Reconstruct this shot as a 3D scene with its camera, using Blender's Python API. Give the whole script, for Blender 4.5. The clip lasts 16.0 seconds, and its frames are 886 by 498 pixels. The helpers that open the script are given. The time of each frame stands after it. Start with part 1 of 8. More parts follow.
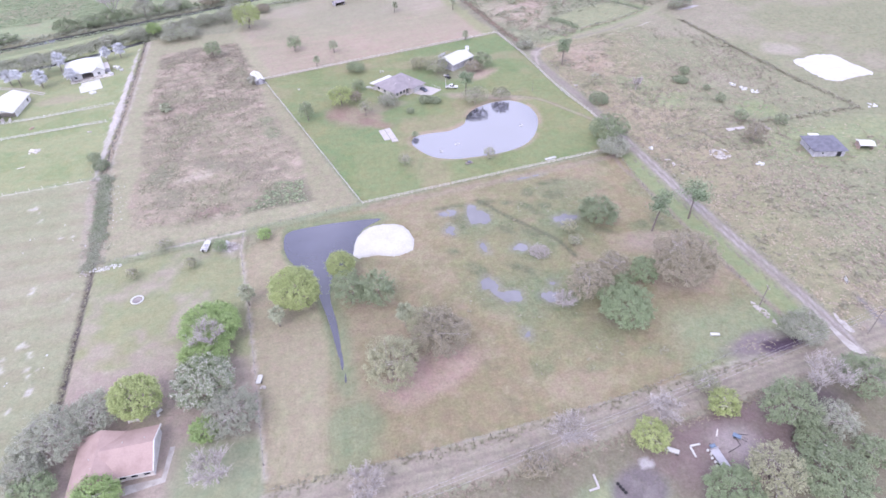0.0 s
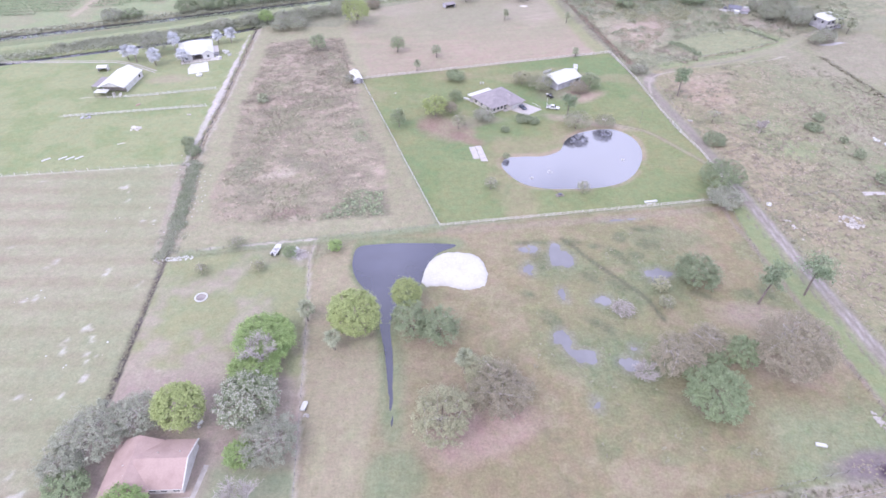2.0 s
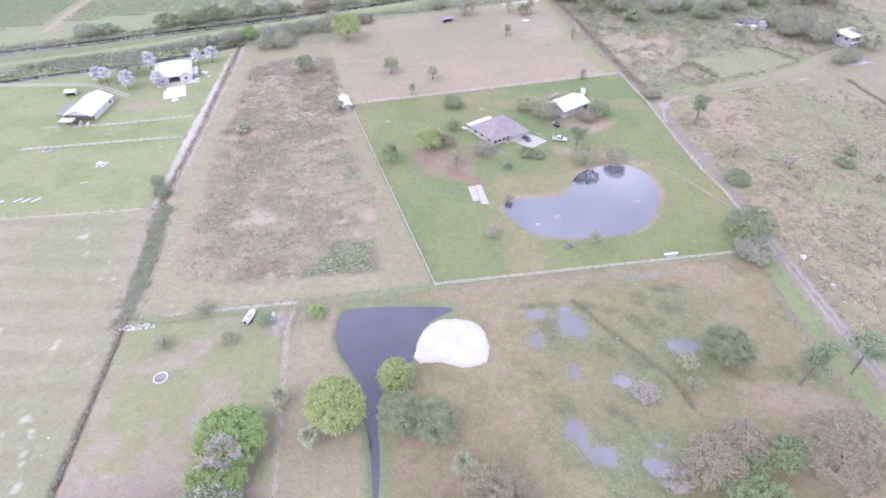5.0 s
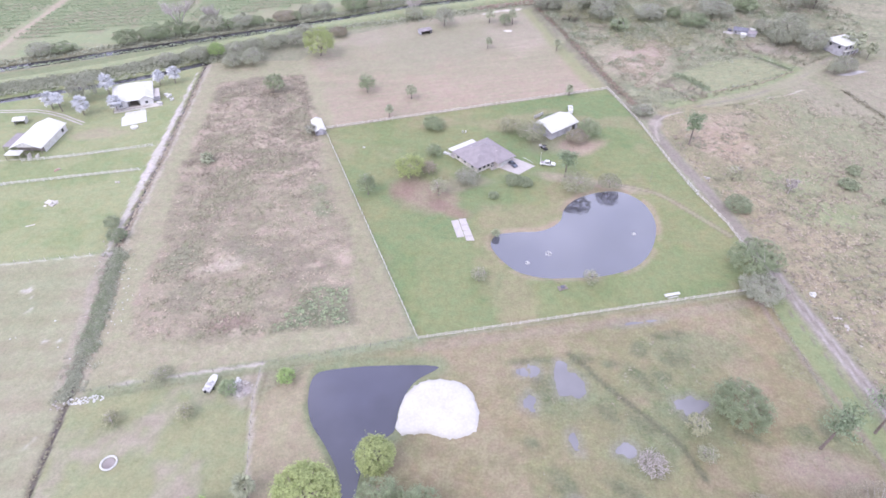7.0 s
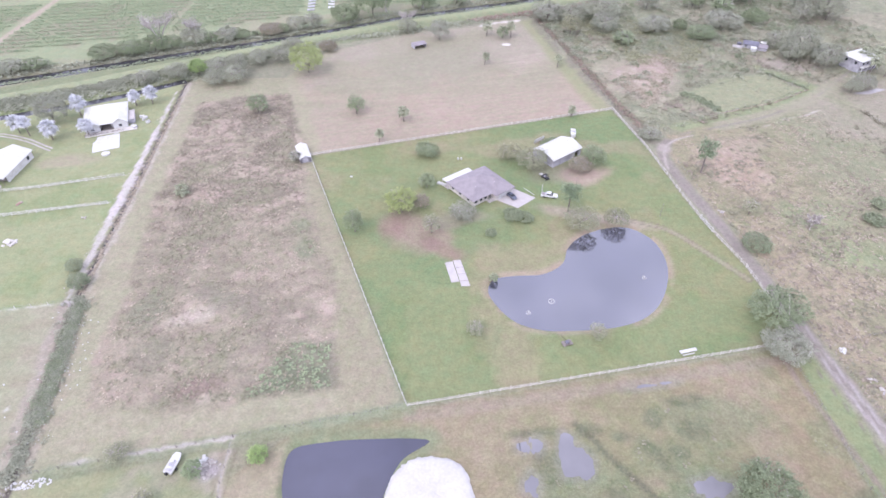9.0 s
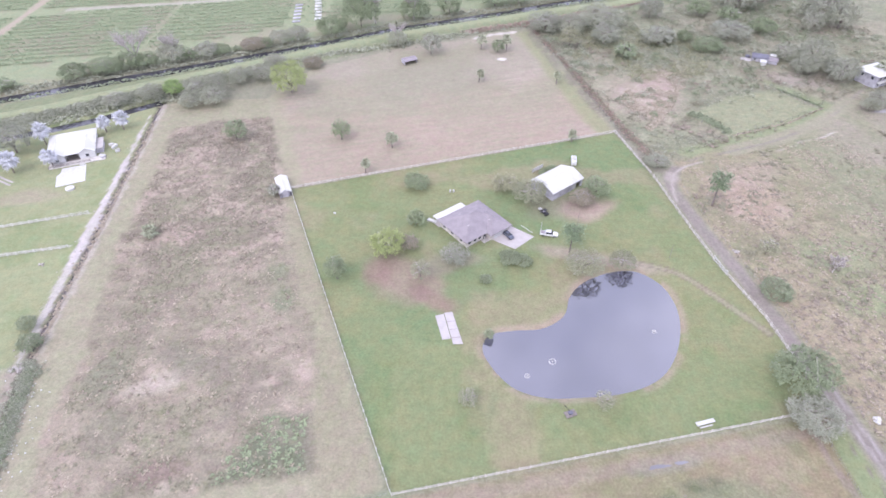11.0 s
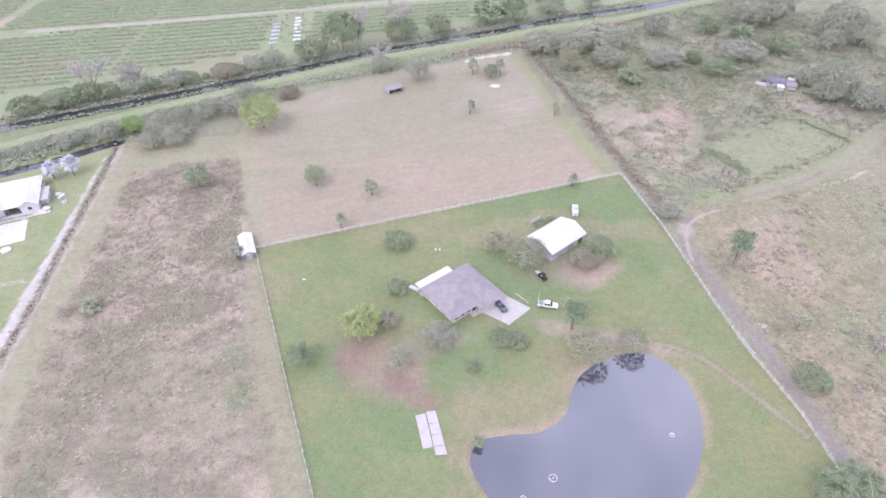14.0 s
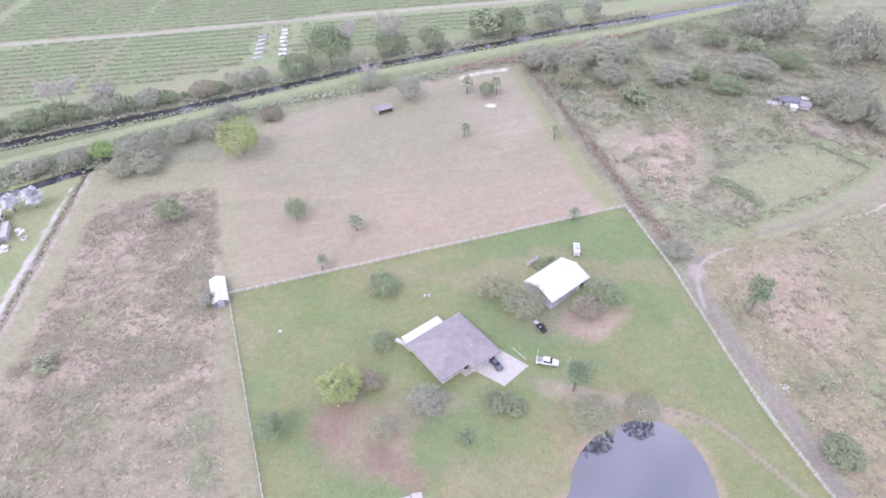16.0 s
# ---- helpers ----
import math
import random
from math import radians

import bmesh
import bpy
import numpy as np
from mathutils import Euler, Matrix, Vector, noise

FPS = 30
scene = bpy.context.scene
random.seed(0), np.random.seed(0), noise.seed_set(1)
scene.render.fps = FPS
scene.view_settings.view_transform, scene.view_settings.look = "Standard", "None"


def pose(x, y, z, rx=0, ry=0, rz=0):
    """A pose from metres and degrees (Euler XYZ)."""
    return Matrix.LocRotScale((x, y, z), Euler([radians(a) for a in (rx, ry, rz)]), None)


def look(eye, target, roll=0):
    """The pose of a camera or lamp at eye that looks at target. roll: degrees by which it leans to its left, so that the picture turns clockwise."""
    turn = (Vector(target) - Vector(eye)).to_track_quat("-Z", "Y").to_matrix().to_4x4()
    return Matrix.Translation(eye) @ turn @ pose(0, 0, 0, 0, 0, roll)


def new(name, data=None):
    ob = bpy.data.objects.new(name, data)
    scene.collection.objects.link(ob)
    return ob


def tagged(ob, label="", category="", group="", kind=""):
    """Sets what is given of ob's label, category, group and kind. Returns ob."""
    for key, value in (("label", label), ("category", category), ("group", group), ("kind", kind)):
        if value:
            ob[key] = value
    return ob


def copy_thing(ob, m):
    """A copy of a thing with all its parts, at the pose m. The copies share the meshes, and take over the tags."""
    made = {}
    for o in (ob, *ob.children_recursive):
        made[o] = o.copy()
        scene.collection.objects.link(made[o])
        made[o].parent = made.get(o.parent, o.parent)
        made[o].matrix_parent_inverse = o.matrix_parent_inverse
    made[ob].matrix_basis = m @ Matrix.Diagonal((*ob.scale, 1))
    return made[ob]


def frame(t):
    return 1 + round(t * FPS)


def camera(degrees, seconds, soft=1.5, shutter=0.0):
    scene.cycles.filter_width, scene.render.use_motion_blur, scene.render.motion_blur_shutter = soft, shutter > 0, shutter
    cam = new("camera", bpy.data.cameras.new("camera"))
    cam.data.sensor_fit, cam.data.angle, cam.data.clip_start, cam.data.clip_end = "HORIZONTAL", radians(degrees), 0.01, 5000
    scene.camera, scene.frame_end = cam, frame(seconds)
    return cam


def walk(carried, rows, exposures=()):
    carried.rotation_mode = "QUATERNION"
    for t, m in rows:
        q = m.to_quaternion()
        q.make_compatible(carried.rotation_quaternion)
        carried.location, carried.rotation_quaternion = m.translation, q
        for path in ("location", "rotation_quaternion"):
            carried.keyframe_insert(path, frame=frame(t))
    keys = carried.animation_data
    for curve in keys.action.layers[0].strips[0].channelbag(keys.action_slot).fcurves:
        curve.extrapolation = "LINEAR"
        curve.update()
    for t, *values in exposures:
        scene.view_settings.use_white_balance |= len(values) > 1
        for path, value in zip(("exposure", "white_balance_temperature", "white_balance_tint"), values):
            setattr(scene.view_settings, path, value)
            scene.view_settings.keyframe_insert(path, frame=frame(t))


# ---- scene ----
cam = camera(74.4, 16.0, soft=1.65)

# camera's path: seconds, eye, target, roll
PATH = [
    (0, (-2.73, -65.79, 118.84), (8.07, 9.82, 54.29), -1.38),
    (0.5, (-1.91, -62.22, 118.86), (5.60, 13.80, 54.32), -1.01),
    (1, (-1.60, -58.43, 118.88), (-0.68, 17.96, 54.37), -0.14),
    (1.5, (-0.49, -54.12, 118.93), (-2.26, 22.23, 54.37), 0.02),
    (2, (-0.23, -49.32, 118.99), (-2.93, 26.87, 54.28), 0.19),
    (2.5, (-0.19, -44.65, 119.05), (-3.49, 31.39, 54.20), 0.36),
    (3, (-0.28, -39.88, 119.12), (-3.92, 36.06, 54.16), 0.53),
    (3.5, (-0.43, -35.18, 119.17), (-4.38, 40.71, 54.16), 0.61),
    (4, (-0.43, -30.51, 119.21), (-4.30, 45.40, 54.22), 0.54),
    (6.5, (-0.26, -5.13, 119.97), (-0.35, 70.63, 54.69), 0.09),
    (7, (0.00, 0.00, 120.00), (0.00, 75.73, 54.69), 0.12),
    (7.5, (0.28, 5.19, 120.03), (0.37, 80.92, 54.72), 0.13),
    (8, (0.61, 10.48, 120.07), (0.80, 86.18, 54.72), 0.17),
    (8.5, (1.16, 15.87, 120.11), (1.39, 91.48, 54.67), 0.12),
    (9, (1.60, 21.17, 120.16), (1.89, 96.76, 54.69), 0.16),
    (11.5, (4.85, 48.99, 121.61), (5.48, 124.02, 55.50), -0.28),
    (12, (5.63, 54.31, 121.67), (6.28, 129.33, 55.55), -0.40),
    (12.5, (6.51, 59.74, 121.74), (7.14, 134.68, 55.52), -0.51),
    (13, (7.34, 65.22, 121.82), (8.01, 140.07, 55.51), -0.56),
    (13.5, (8.15, 70.50, 121.90), (8.80, 145.31, 55.55), -0.62),
    (14, (9.08, 75.84, 121.99), (9.72, 150.56, 55.54), -0.65),
    (14.5, (9.86, 81.09, 122.06), (10.57, 155.73, 55.51), -0.67),
    (15, (10.57, 86.20, 122.11), (11.32, 160.74, 55.46), -0.63),
    (15.5, (11.32, 91.30, 122.15), (12.08, 165.81, 55.46), -0.65),
    (16, (12.06, 96.30, 122.17), (12.86, 170.77, 55.44), -0.66),
]
walk(cam, [(t, look(e, g, r)) for t, e, g, r in PATH], exposures=[(0, 0.94, 6030, 20), (4, 0.95, 6060, 19), (7, 0.94, 6200, 18), (14.5, 0.90, 6220, 18), (16, 0.93, 6130, 19)])

# ---- sky and sun: bright high overcast ----
world = bpy.data.worlds.new("sky")
scene.world = world
world.use_nodes = True
wn, wl = world.node_tree.nodes, world.node_tree.links
sky = wn.new("ShaderNodeTexSky")
sky.sky_type = "NISHITA"
sky.sun_disc = False
sky.sun_elevation, sky.sun_rotation = radians(52), radians(215)
sky.air_density, sky.dust_density = 1.0, 3.0
wc = wn.new("ShaderNodeTexCoord")
wno = wn.new("ShaderNodeTexNoise")
wno.inputs["Scale"].default_value = 5.0
wno.inputs["Detail"].default_value = 5.0
wl.new(wc.outputs["Generated"], wno.inputs["Vector"])
wr = wn.new("ShaderNodeMapRange")
wr.inputs["From Min"].default_value, wr.inputs["From Max"].default_value = 0.38, 0.62
wr.inputs["To Min"].default_value, wr.inputs["To Max"].default_value = 0.6, 1.0
wl.new(wno.outputs["Fac"], wr.inputs["Value"])
wm = wn.new("ShaderNodeMix")
wm.data_type = "RGBA"
wm.inputs[7].default_value = (8.4, 8.6, 10.4, 1)
wl.new(wr.outputs["Result"], wm.inputs[0])
wl.new(sky.outputs["Color"], wm.inputs[6])
wz = wn.new("ShaderNodeSeparateXYZ")
wl.new(wc.outputs["Generated"], wz.inputs[0])
wh = wn.new("ShaderNodeMapRange")
wh.inputs["From Min"].default_value, wh.inputs["From Max"].default_value = 0.5, 0.92
wh.inputs["To Min"].default_value, wh.inputs["To Max"].default_value = 1.18, 0.7
wl.new(wz.outputs["Z"], wh.inputs["Value"])
wv = wn.new("ShaderNodeVectorMath")
wv.operation = "SCALE"
wl.new(wm.outputs[2], wv.inputs[0])
wl.new(wh.outputs["Result"], wv.inputs["Scale"])
wl.new(wv.outputs[0], wn["Background"].inputs["Color"])
wn["Background"].inputs["Strength"].default_value = 0.115

sun = new("sun", bpy.data.lights.new("sun", "SUN"))
sun.data.energy, sun.data.angle, sun.data.color = 0.8, radians(24), (1.0, 0.96, 0.9)
SUN_DIR = Vector((math.sin(radians(215)) * math.cos(radians(52)), math.cos(radians(215)) * math.cos(radians(52)), math.sin(radians(52))))
sun.matrix_world = look(SUN_DIR * 300, (0, 0, 0))


# ---- materials ----
def material(name, color, rough=0.9, metal=0.0, spread=0.12, scale=1.0, bump=0.0, bump_scale=8.0, island=0.0, per_object=0.0, second=None, ior=None, thin=0.0):
    """A surface with variation at two scales; second: a colour that patches turn to."""
    m = bpy.data.materials.new(name)
    m.use_nodes = True
    n, l = m.node_tree.nodes, m.node_tree.links
    b = n["Principled BSDF"]
    b.inputs["Roughness"].default_value, b.inputs["Metallic"].default_value = rough, metal
    if ior:
        b.inputs["IOR"].default_value = ior
    tc = n.new("ShaderNodeTexCoord")
    big, fine = n.new("ShaderNodeTexNoise"), n.new("ShaderNodeTexNoise")
    big.inputs["Scale"].default_value, big.inputs["Detail"].default_value = scale, 4
    fine.inputs["Scale"].default_value, fine.inputs["Detail"].default_value = scale * 7, 3
    for x in (big, fine):
        l.new(tc.outputs["Object"], x.inputs["Vector"])
    mix = n.new("ShaderNodeMix")
    mix.data_type = "RGBA"
    mix.inputs[6].default_value = (*color, 1)
    mix.inputs[7].default_value = (*(second or [c * 0.72 for c in color]), 1)
    ramp = n.new("ShaderNodeMapRange")
    ramp.inputs["From Min"].default_value, ramp.inputs["From Max"].default_value = 0.4, 0.65
    l.new(big.outputs["Fac"], ramp.inputs["Value"])
    l.new(ramp.outputs["Result"], mix.inputs[0])
    hsv = n.new("ShaderNodeHueSaturation")
    l.new(mix.outputs[2], hsv.inputs["Color"])
    total = n.new("ShaderNodeMath")
    total.operation = "MULTIPLY_ADD"
    total.inputs[1].default_value, total.inputs[2].default_value = 2 * spread, 1 - spread
    l.new(fine.outputs["Fac"], total.inputs[0])
    last = total.outputs[0]
    for amount, node, key in ((island, "ShaderNodeNewGeometry", "Random Per Island"), (per_object, "ShaderNodeObjectInfo", "Random")):
        if amount:
            src = n.new(node)
            a = n.new("ShaderNodeMath")
            a.operation = "MULTIPLY_ADD"
            a.inputs[1].default_value, a.inputs[2].default_value = 2 * amount, 1 - amount
            l.new(src.outputs[key], a.inputs[0])
            p = n.new("ShaderNodeMath")
            p.operation = "MULTIPLY"
            l.new(last, p.inputs[0])
            l.new(a.outputs[0], p.inputs[1])
            last = p.outputs[0]
    l.new(last, hsv.inputs["Value"])
    l.new(hsv.outputs["Color"], b.inputs["Base Color"])
    if thin:
        # leaves let some light through
        tr, mx = n.new("ShaderNodeBsdfTranslucent"), n.new("ShaderNodeMixShader")
        l.new(hsv.outputs["Color"], tr.inputs["Color"])
        mx.inputs[0].default_value = thin
        l.new(b.outputs[0], mx.inputs[1])
        l.new(tr.outputs[0], mx.inputs[2])
        l.new(mx.outputs[0], n["Material Output"].inputs["Surface"])
    if bump:
        bn, bp = n.new("ShaderNodeTexNoise"), n.new("ShaderNodeBump")
        bn.inputs["Scale"].default_value, bn.inputs["Detail"].default_value = bump_scale, 4
        bp.inputs["Strength"].default_value, bp.inputs["Distance"].default_value = bump, 0.1
        l.new(tc.outputs["Object"], bn.inputs["Vector"])
        l.new(bn.outputs["Fac"], bp.inputs["Height"])
        l.new(bp.outputs["Normal"], b.inputs["Normal"])
    return m


def ground_material():
    """Soil and turf: the attribute gives each plot's colour, noise its blades, tufts and bare spots."""
    m = bpy.data.materials.new("soil_and_turf")
    m.use_nodes = True
    n, l = m.node_tree.nodes, m.node_tree.links
    b = n["Principled BSDF"]
    b.inputs["Roughness"].default_value = 1.0
    b.inputs["Specular IOR Level"].default_value = 0.1
    at = n.new("ShaderNodeAttribute")
    at.attribute_name = "turf"
    rough = n.new("ShaderNodeAttribute")
    rough.attribute_name = "tuft"
    tc = n.new("ShaderNodeTexCoord")
    last = None
    for scale, lo, hi in ((0.11, 0.92, 1.08), (0.5, 0.85, 1.15), (1.5, 0.8, 1.2), (4.6, 0.8, 1.2)):
        t = n.new("ShaderNodeTexNoise")
        t.inputs["Scale"].default_value, t.inputs["Detail"].default_value, t.inputs["Roughness"].default_value = scale, 5, 0.62
        l.new(tc.outputs["Object"], t.inputs["Vector"])
        r = n.new("ShaderNodeMapRange")
        r.inputs["From Min"].default_value, r.inputs["From Max"].default_value = 0.28, 0.72
        r.inputs["To Min"].default_value, r.inputs["To Max"].default_value = lo, hi
        r.clamp = False
        l.new(t.outputs["Fac"], r.inputs["Value"])
        if last is None:
            last = r.outputs["Result"]
        else:
            p = n.new("ShaderNodeMath")
            p.operation = "MULTIPLY"
            l.new(last, p.inputs[0])
            l.new(r.outputs["Result"], p.inputs[1])
            last = p.outputs[0]
    # tufts show only where the growth is rough
    mix = n.new("ShaderNodeMix")
    l.new(rough.outputs["Fac"], mix.inputs[0])
    l.new(last, mix.inputs[3])
    half = n.new("ShaderNodeMath")
    half.operation = "POWER"
    l.new(last, half.inputs[0])
    half.inputs[1].default_value = 0.5
    l.new(half.outputs[0], mix.inputs[2])
    hsv = n.new("ShaderNodeHueSaturation")
    # dark green weeds and pale dead blades come through in spots
    tint = at.outputs["Color"]
    for size, lo, hi, amount, color in ((0.42, 0.52, 0.62, 0.55, (0.74, 0.82, 0.68)), (0.65, 0.54, 0.64, 0.5, (1.24, 1.16, 1.12))):
        t = n.new("ShaderNodeTexNoise")
        t.inputs["Scale"].default_value, t.inputs["Detail"].default_value, t.inputs["Roughness"].default_value, t.inputs["Distortion"].default_value = size, 6, 0.68, 0.5
        l.new(tc.outputs["Object"], t.inputs["Vector"])
        r = n.new("ShaderNodeMapRange")
        r.inputs["From Min"].default_value, r.inputs["From Max"].default_value = lo, hi
        r.inputs["To Max"].default_value = amount
        l.new(t.outputs["Fac"], r.inputs["Value"])
        k = n.new("ShaderNodeMath")
        k.operation = "MULTIPLY"
        l.new(r.outputs["Result"], k.inputs[0])
        l.new(rough.outputs["Fac"], k.inputs[1])
        mul = n.new("ShaderNodeMix")
        mul.data_type, mul.blend_type = "RGBA", "MULTIPLY"
        mul.inputs[7].default_value = (*color, 1)
        l.new(k.outputs[0], mul.inputs[0])
        l.new(tint, mul.inputs[6])
        tint = mul.outputs[2]
    l.new(tint, hsv.inputs["Color"])
    l.new(mix.outputs[0], hsv.inputs["Value"])
    hue = n.new("ShaderNodeTexNoise")
    hue.inputs["Scale"].default_value, hue.inputs["Detail"].default_value = 0.28, 4
    l.new(tc.outputs["Object"], hue.inputs["Vector"])
    hr = n.new("ShaderNodeMapRange")
    hr.inputs["From Min"].default_value, hr.inputs["From Max"].default_value = 0.3, 0.7
    hr.inputs["To Min"].default_value, hr.inputs["To Max"].default_value = 0.48, 0.525
    l.new(hue.outputs["Fac"], hr.inputs["Value"])
    l.new(hr.outputs["Result"], hsv.inputs["Hue"])
    l.new(hsv.outputs["Color"], b.inputs["Base Color"])
    bp, bn = n.new("ShaderNodeBump"), n.new("ShaderNodeTexNoise")
    bn.inputs["Scale"].default_value, bn.inputs["Detail"].default_value = 1.3, 6
    bp.inputs["Strength"].default_value, bp.inputs["Distance"].default_value = 0.6, 0.35
    l.new(tc.outputs["Object"], bn.inputs["Vector"])
    l.new(bn.outputs["Fac"], bp.inputs["Height"])
    l.new(bp.outputs["Normal"], b.inputs["Normal"])
    return m


def water_material(name, color, ior):
    m = material(name, color, rough=0.06, spread=0.05, scale=0.05, ior=ior)
    n, l = m.node_tree.nodes, m.node_tree.links
    tc, bn, bp = n.new("ShaderNodeTexCoord"), n.new("ShaderNodeTexNoise"), n.new("ShaderNodeBump")
    bn.inputs["Scale"].default_value, bn.inputs["Detail"].default_value = 1.6, 3
    bp.inputs["Strength"].default_value, bp.inputs["Distance"].default_value = 0.05, 0.05
    l.new(tc.outputs["Object"], bn.inputs["Vector"])
    l.new(bn.outputs["Fac"], bp.inputs["Height"])
    l.new(bp.outputs["Normal"], n["Principled BSDF"].inputs["Normal"])
    return m


M_GROUND = ground_material()
M_WATER = water_material("pond_water", (0.055, 0.055, 0.082), 3.05)
M_WATER_DARK = water_material("ditch_water", (0.055, 0.055, 0.09), 2.1)
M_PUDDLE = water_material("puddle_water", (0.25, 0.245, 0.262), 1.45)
M_CANAL = water_material("canal_water", (0.06, 0.06, 0.07), 1.5)
M_SAND = material("white_sand", (0.53, 0.52, 0.495), 1.0, spread=0.16, scale=0.25, second=(0.49, 0.475, 0.445), bump=0.4, bump_scale=1.2)
M_LIME = material("pale_marl", (0.46, 0.43, 0.4), 1.0, spread=0.18, scale=0.5, second=(0.34, 0.31, 0.285), bump=0.5, bump_scale=2)
M_ROAD = material("dirt_track", (0.30, 0.27, 0.26), 1.0, spread=0.15, scale=0.25, second=(0.22, 0.19, 0.19), bump=0.5, bump_scale=2)
M_WHITE = material("white_paint", (0.58, 0.58, 0.57), 0.6, spread=0.06, scale=1.0, second=(0.5, 0.49, 0.47))
M_METAL_ROOF = material("white_metal_roof", (0.60, 0.60, 0.565), 0.5, spread=0.05, scale=0.2, second=(0.52, 0.52, 0.49))
M_WEATHERED = material("weathered_board", (0.66, 0.63, 0.59), 0.9, spread=0.15, scale=0.8, second=(0.5, 0.47, 0.44), per_object=0.12)
M_POST = material("old_post", (0.26, 0.23, 0.21), 0.95, spread=0.2, scale=2, per_object=0.2)
M_CABLE = material("weathered_cable", (0.42, 0.4, 0.42), 0.7)
M_WIRE = material("fence_wire", (0.35, 0.35, 0.36), 0.5, metal=0.6)
M_SHINGLE = material("grey_shingle", (0.30, 0.27, 0.285), 0.95, spread=0.14, scale=0.4, second=(0.25, 0.225, 0.24), bump=0.5, bump_scale=5)
M_SHINGLE_DARK = material("slate_shingle", (0.175, 0.175, 0.215), 0.95, spread=0.2, scale=0.5, bump=0.4, bump_scale=5)
M_TERRACOTTA = material("faded_red_shingle", (0.42, 0.31, 0.28), 0.95, spread=0.12, scale=0.35, second=(0.36, 0.26, 0.235), bump=0.5, bump_scale=5)
M_STUCCO = material("cream_stucco", (0.62, 0.58, 0.54), 0.9, spread=0.06, scale=0.6)
M_GREYWALL = material("grey_siding", (0.45, 0.44, 0.48), 0.8, spread=0.08, scale=0.6)
M_CONCRETE = material("pale_concrete", (0.47, 0.44, 0.43), 0.95, spread=0.1, scale=0.5, second=(0.42, 0.39, 0.38), bump=0.2)
M_GLASS = material("window_glass", (0.03, 0.035, 0.045), 0.08, spread=0.02)
M_DARK = material("dark_opening", (0.03, 0.03, 0.032), 0.9)
M_TRIM = material("trim_paint", (0.62, 0.61, 0.585), 0.6, spread=0.04)
M_RUBBER = material("tyre_rubber", (0.02, 0.02, 0.021), 0.85)
M_CHROME = material("wheel_rim", (0.5, 0.5, 0.52), 0.35, metal=0.8)
M_CAR_WHITE = material("white_car_paint", (0.78, 0.78, 0.78), 0.25, spread=0.02)
M_CAR_BLUE = material("dark_car_paint", (0.13, 0.145, 0.19), 0.25, spread=0.02)
M_BLACK = material("black_plastic", (0.025, 0.025, 0.03), 0.5)
M_RUST = material("rusty_sheet", (0.32, 0.2, 0.16), 0.85, spread=0.2, scale=0.7, second=(0.42, 0.36, 0.34))
M_TARP = material("blue_tarp", (0.2, 0.27, 0.38), 0.6, spread=0.1)
M_BARK = material("bark", (0.22, 0.185, 0.165), 1.0, spread=0.25, scale=2.0, bump=0.5)
M_BAREWOOD = material("bare_grey_twigs", (0.49, 0.45, 0.425), 1.0, spread=0.2, scale=1.0, island=0.2)
LEAF = {}
for key, col, sec in (
    ("yellow", (0.375, 0.428, 0.182), (0.32, 0.378, 0.16)), ("bright", (0.3, 0.4, 0.158), (0.25, 0.345, 0.14)),
    ("dark", (0.271, 0.32, 0.191), (0.228, 0.275, 0.168)), ("grey", (0.344, 0.357, 0.275), (0.297, 0.314, 0.241)),
    ("bronze", (0.328, 0.292, 0.218), (0.292, 0.269, 0.191)), ("sparse", (0.325, 0.335, 0.225), (0.285, 0.297, 0.195)), ("green", (0.265, 0.323, 0.185), (0.223, 0.281, 0.16)),
    ("olive", (0.37, 0.37, 0.239), (0.315, 0.319, 0.206)), ("sage", (0.365, 0.378, 0.286), (0.317, 0.334, 0.246)),
    ("pine", (0.27, 0.338, 0.211), (0.225, 0.288, 0.184)), ("palm", (0.365, 0.385, 0.27), (0.31, 0.335, 0.23)),
    ("silver", (0.62, 0.63, 0.655), (0.52, 0.535, 0.565)), ("shrub", (0.293, 0.333, 0.214), (0.25, 0.293, 0.186)),
    ("grove", (0.243, 0.312, 0.186), (0.203, 0.272, 0.162)), ("weed", (0.257, 0.248, 0.171), (0.257, 0.234, 0.169)),
    ("flower", (0.564, 0.547, 0.479), (0.47, 0.47, 0.41)), ("drygrass", (0.304, 0.258, 0.204), (0.262, 0.223, 0.175)), ("russet", (0.36, 0.27, 0.225), (0.297, 0.225, 0.184)), ("straw", (0.412, 0.356, 0.278), (0.36, 0.31, 0.235)),
):
    LEAF[key] = material("leaf_" + key, col, 0.85, spread=0.2, scale=0.3, second=sec, island=0.2, per_object=0.07, thin=0.14)


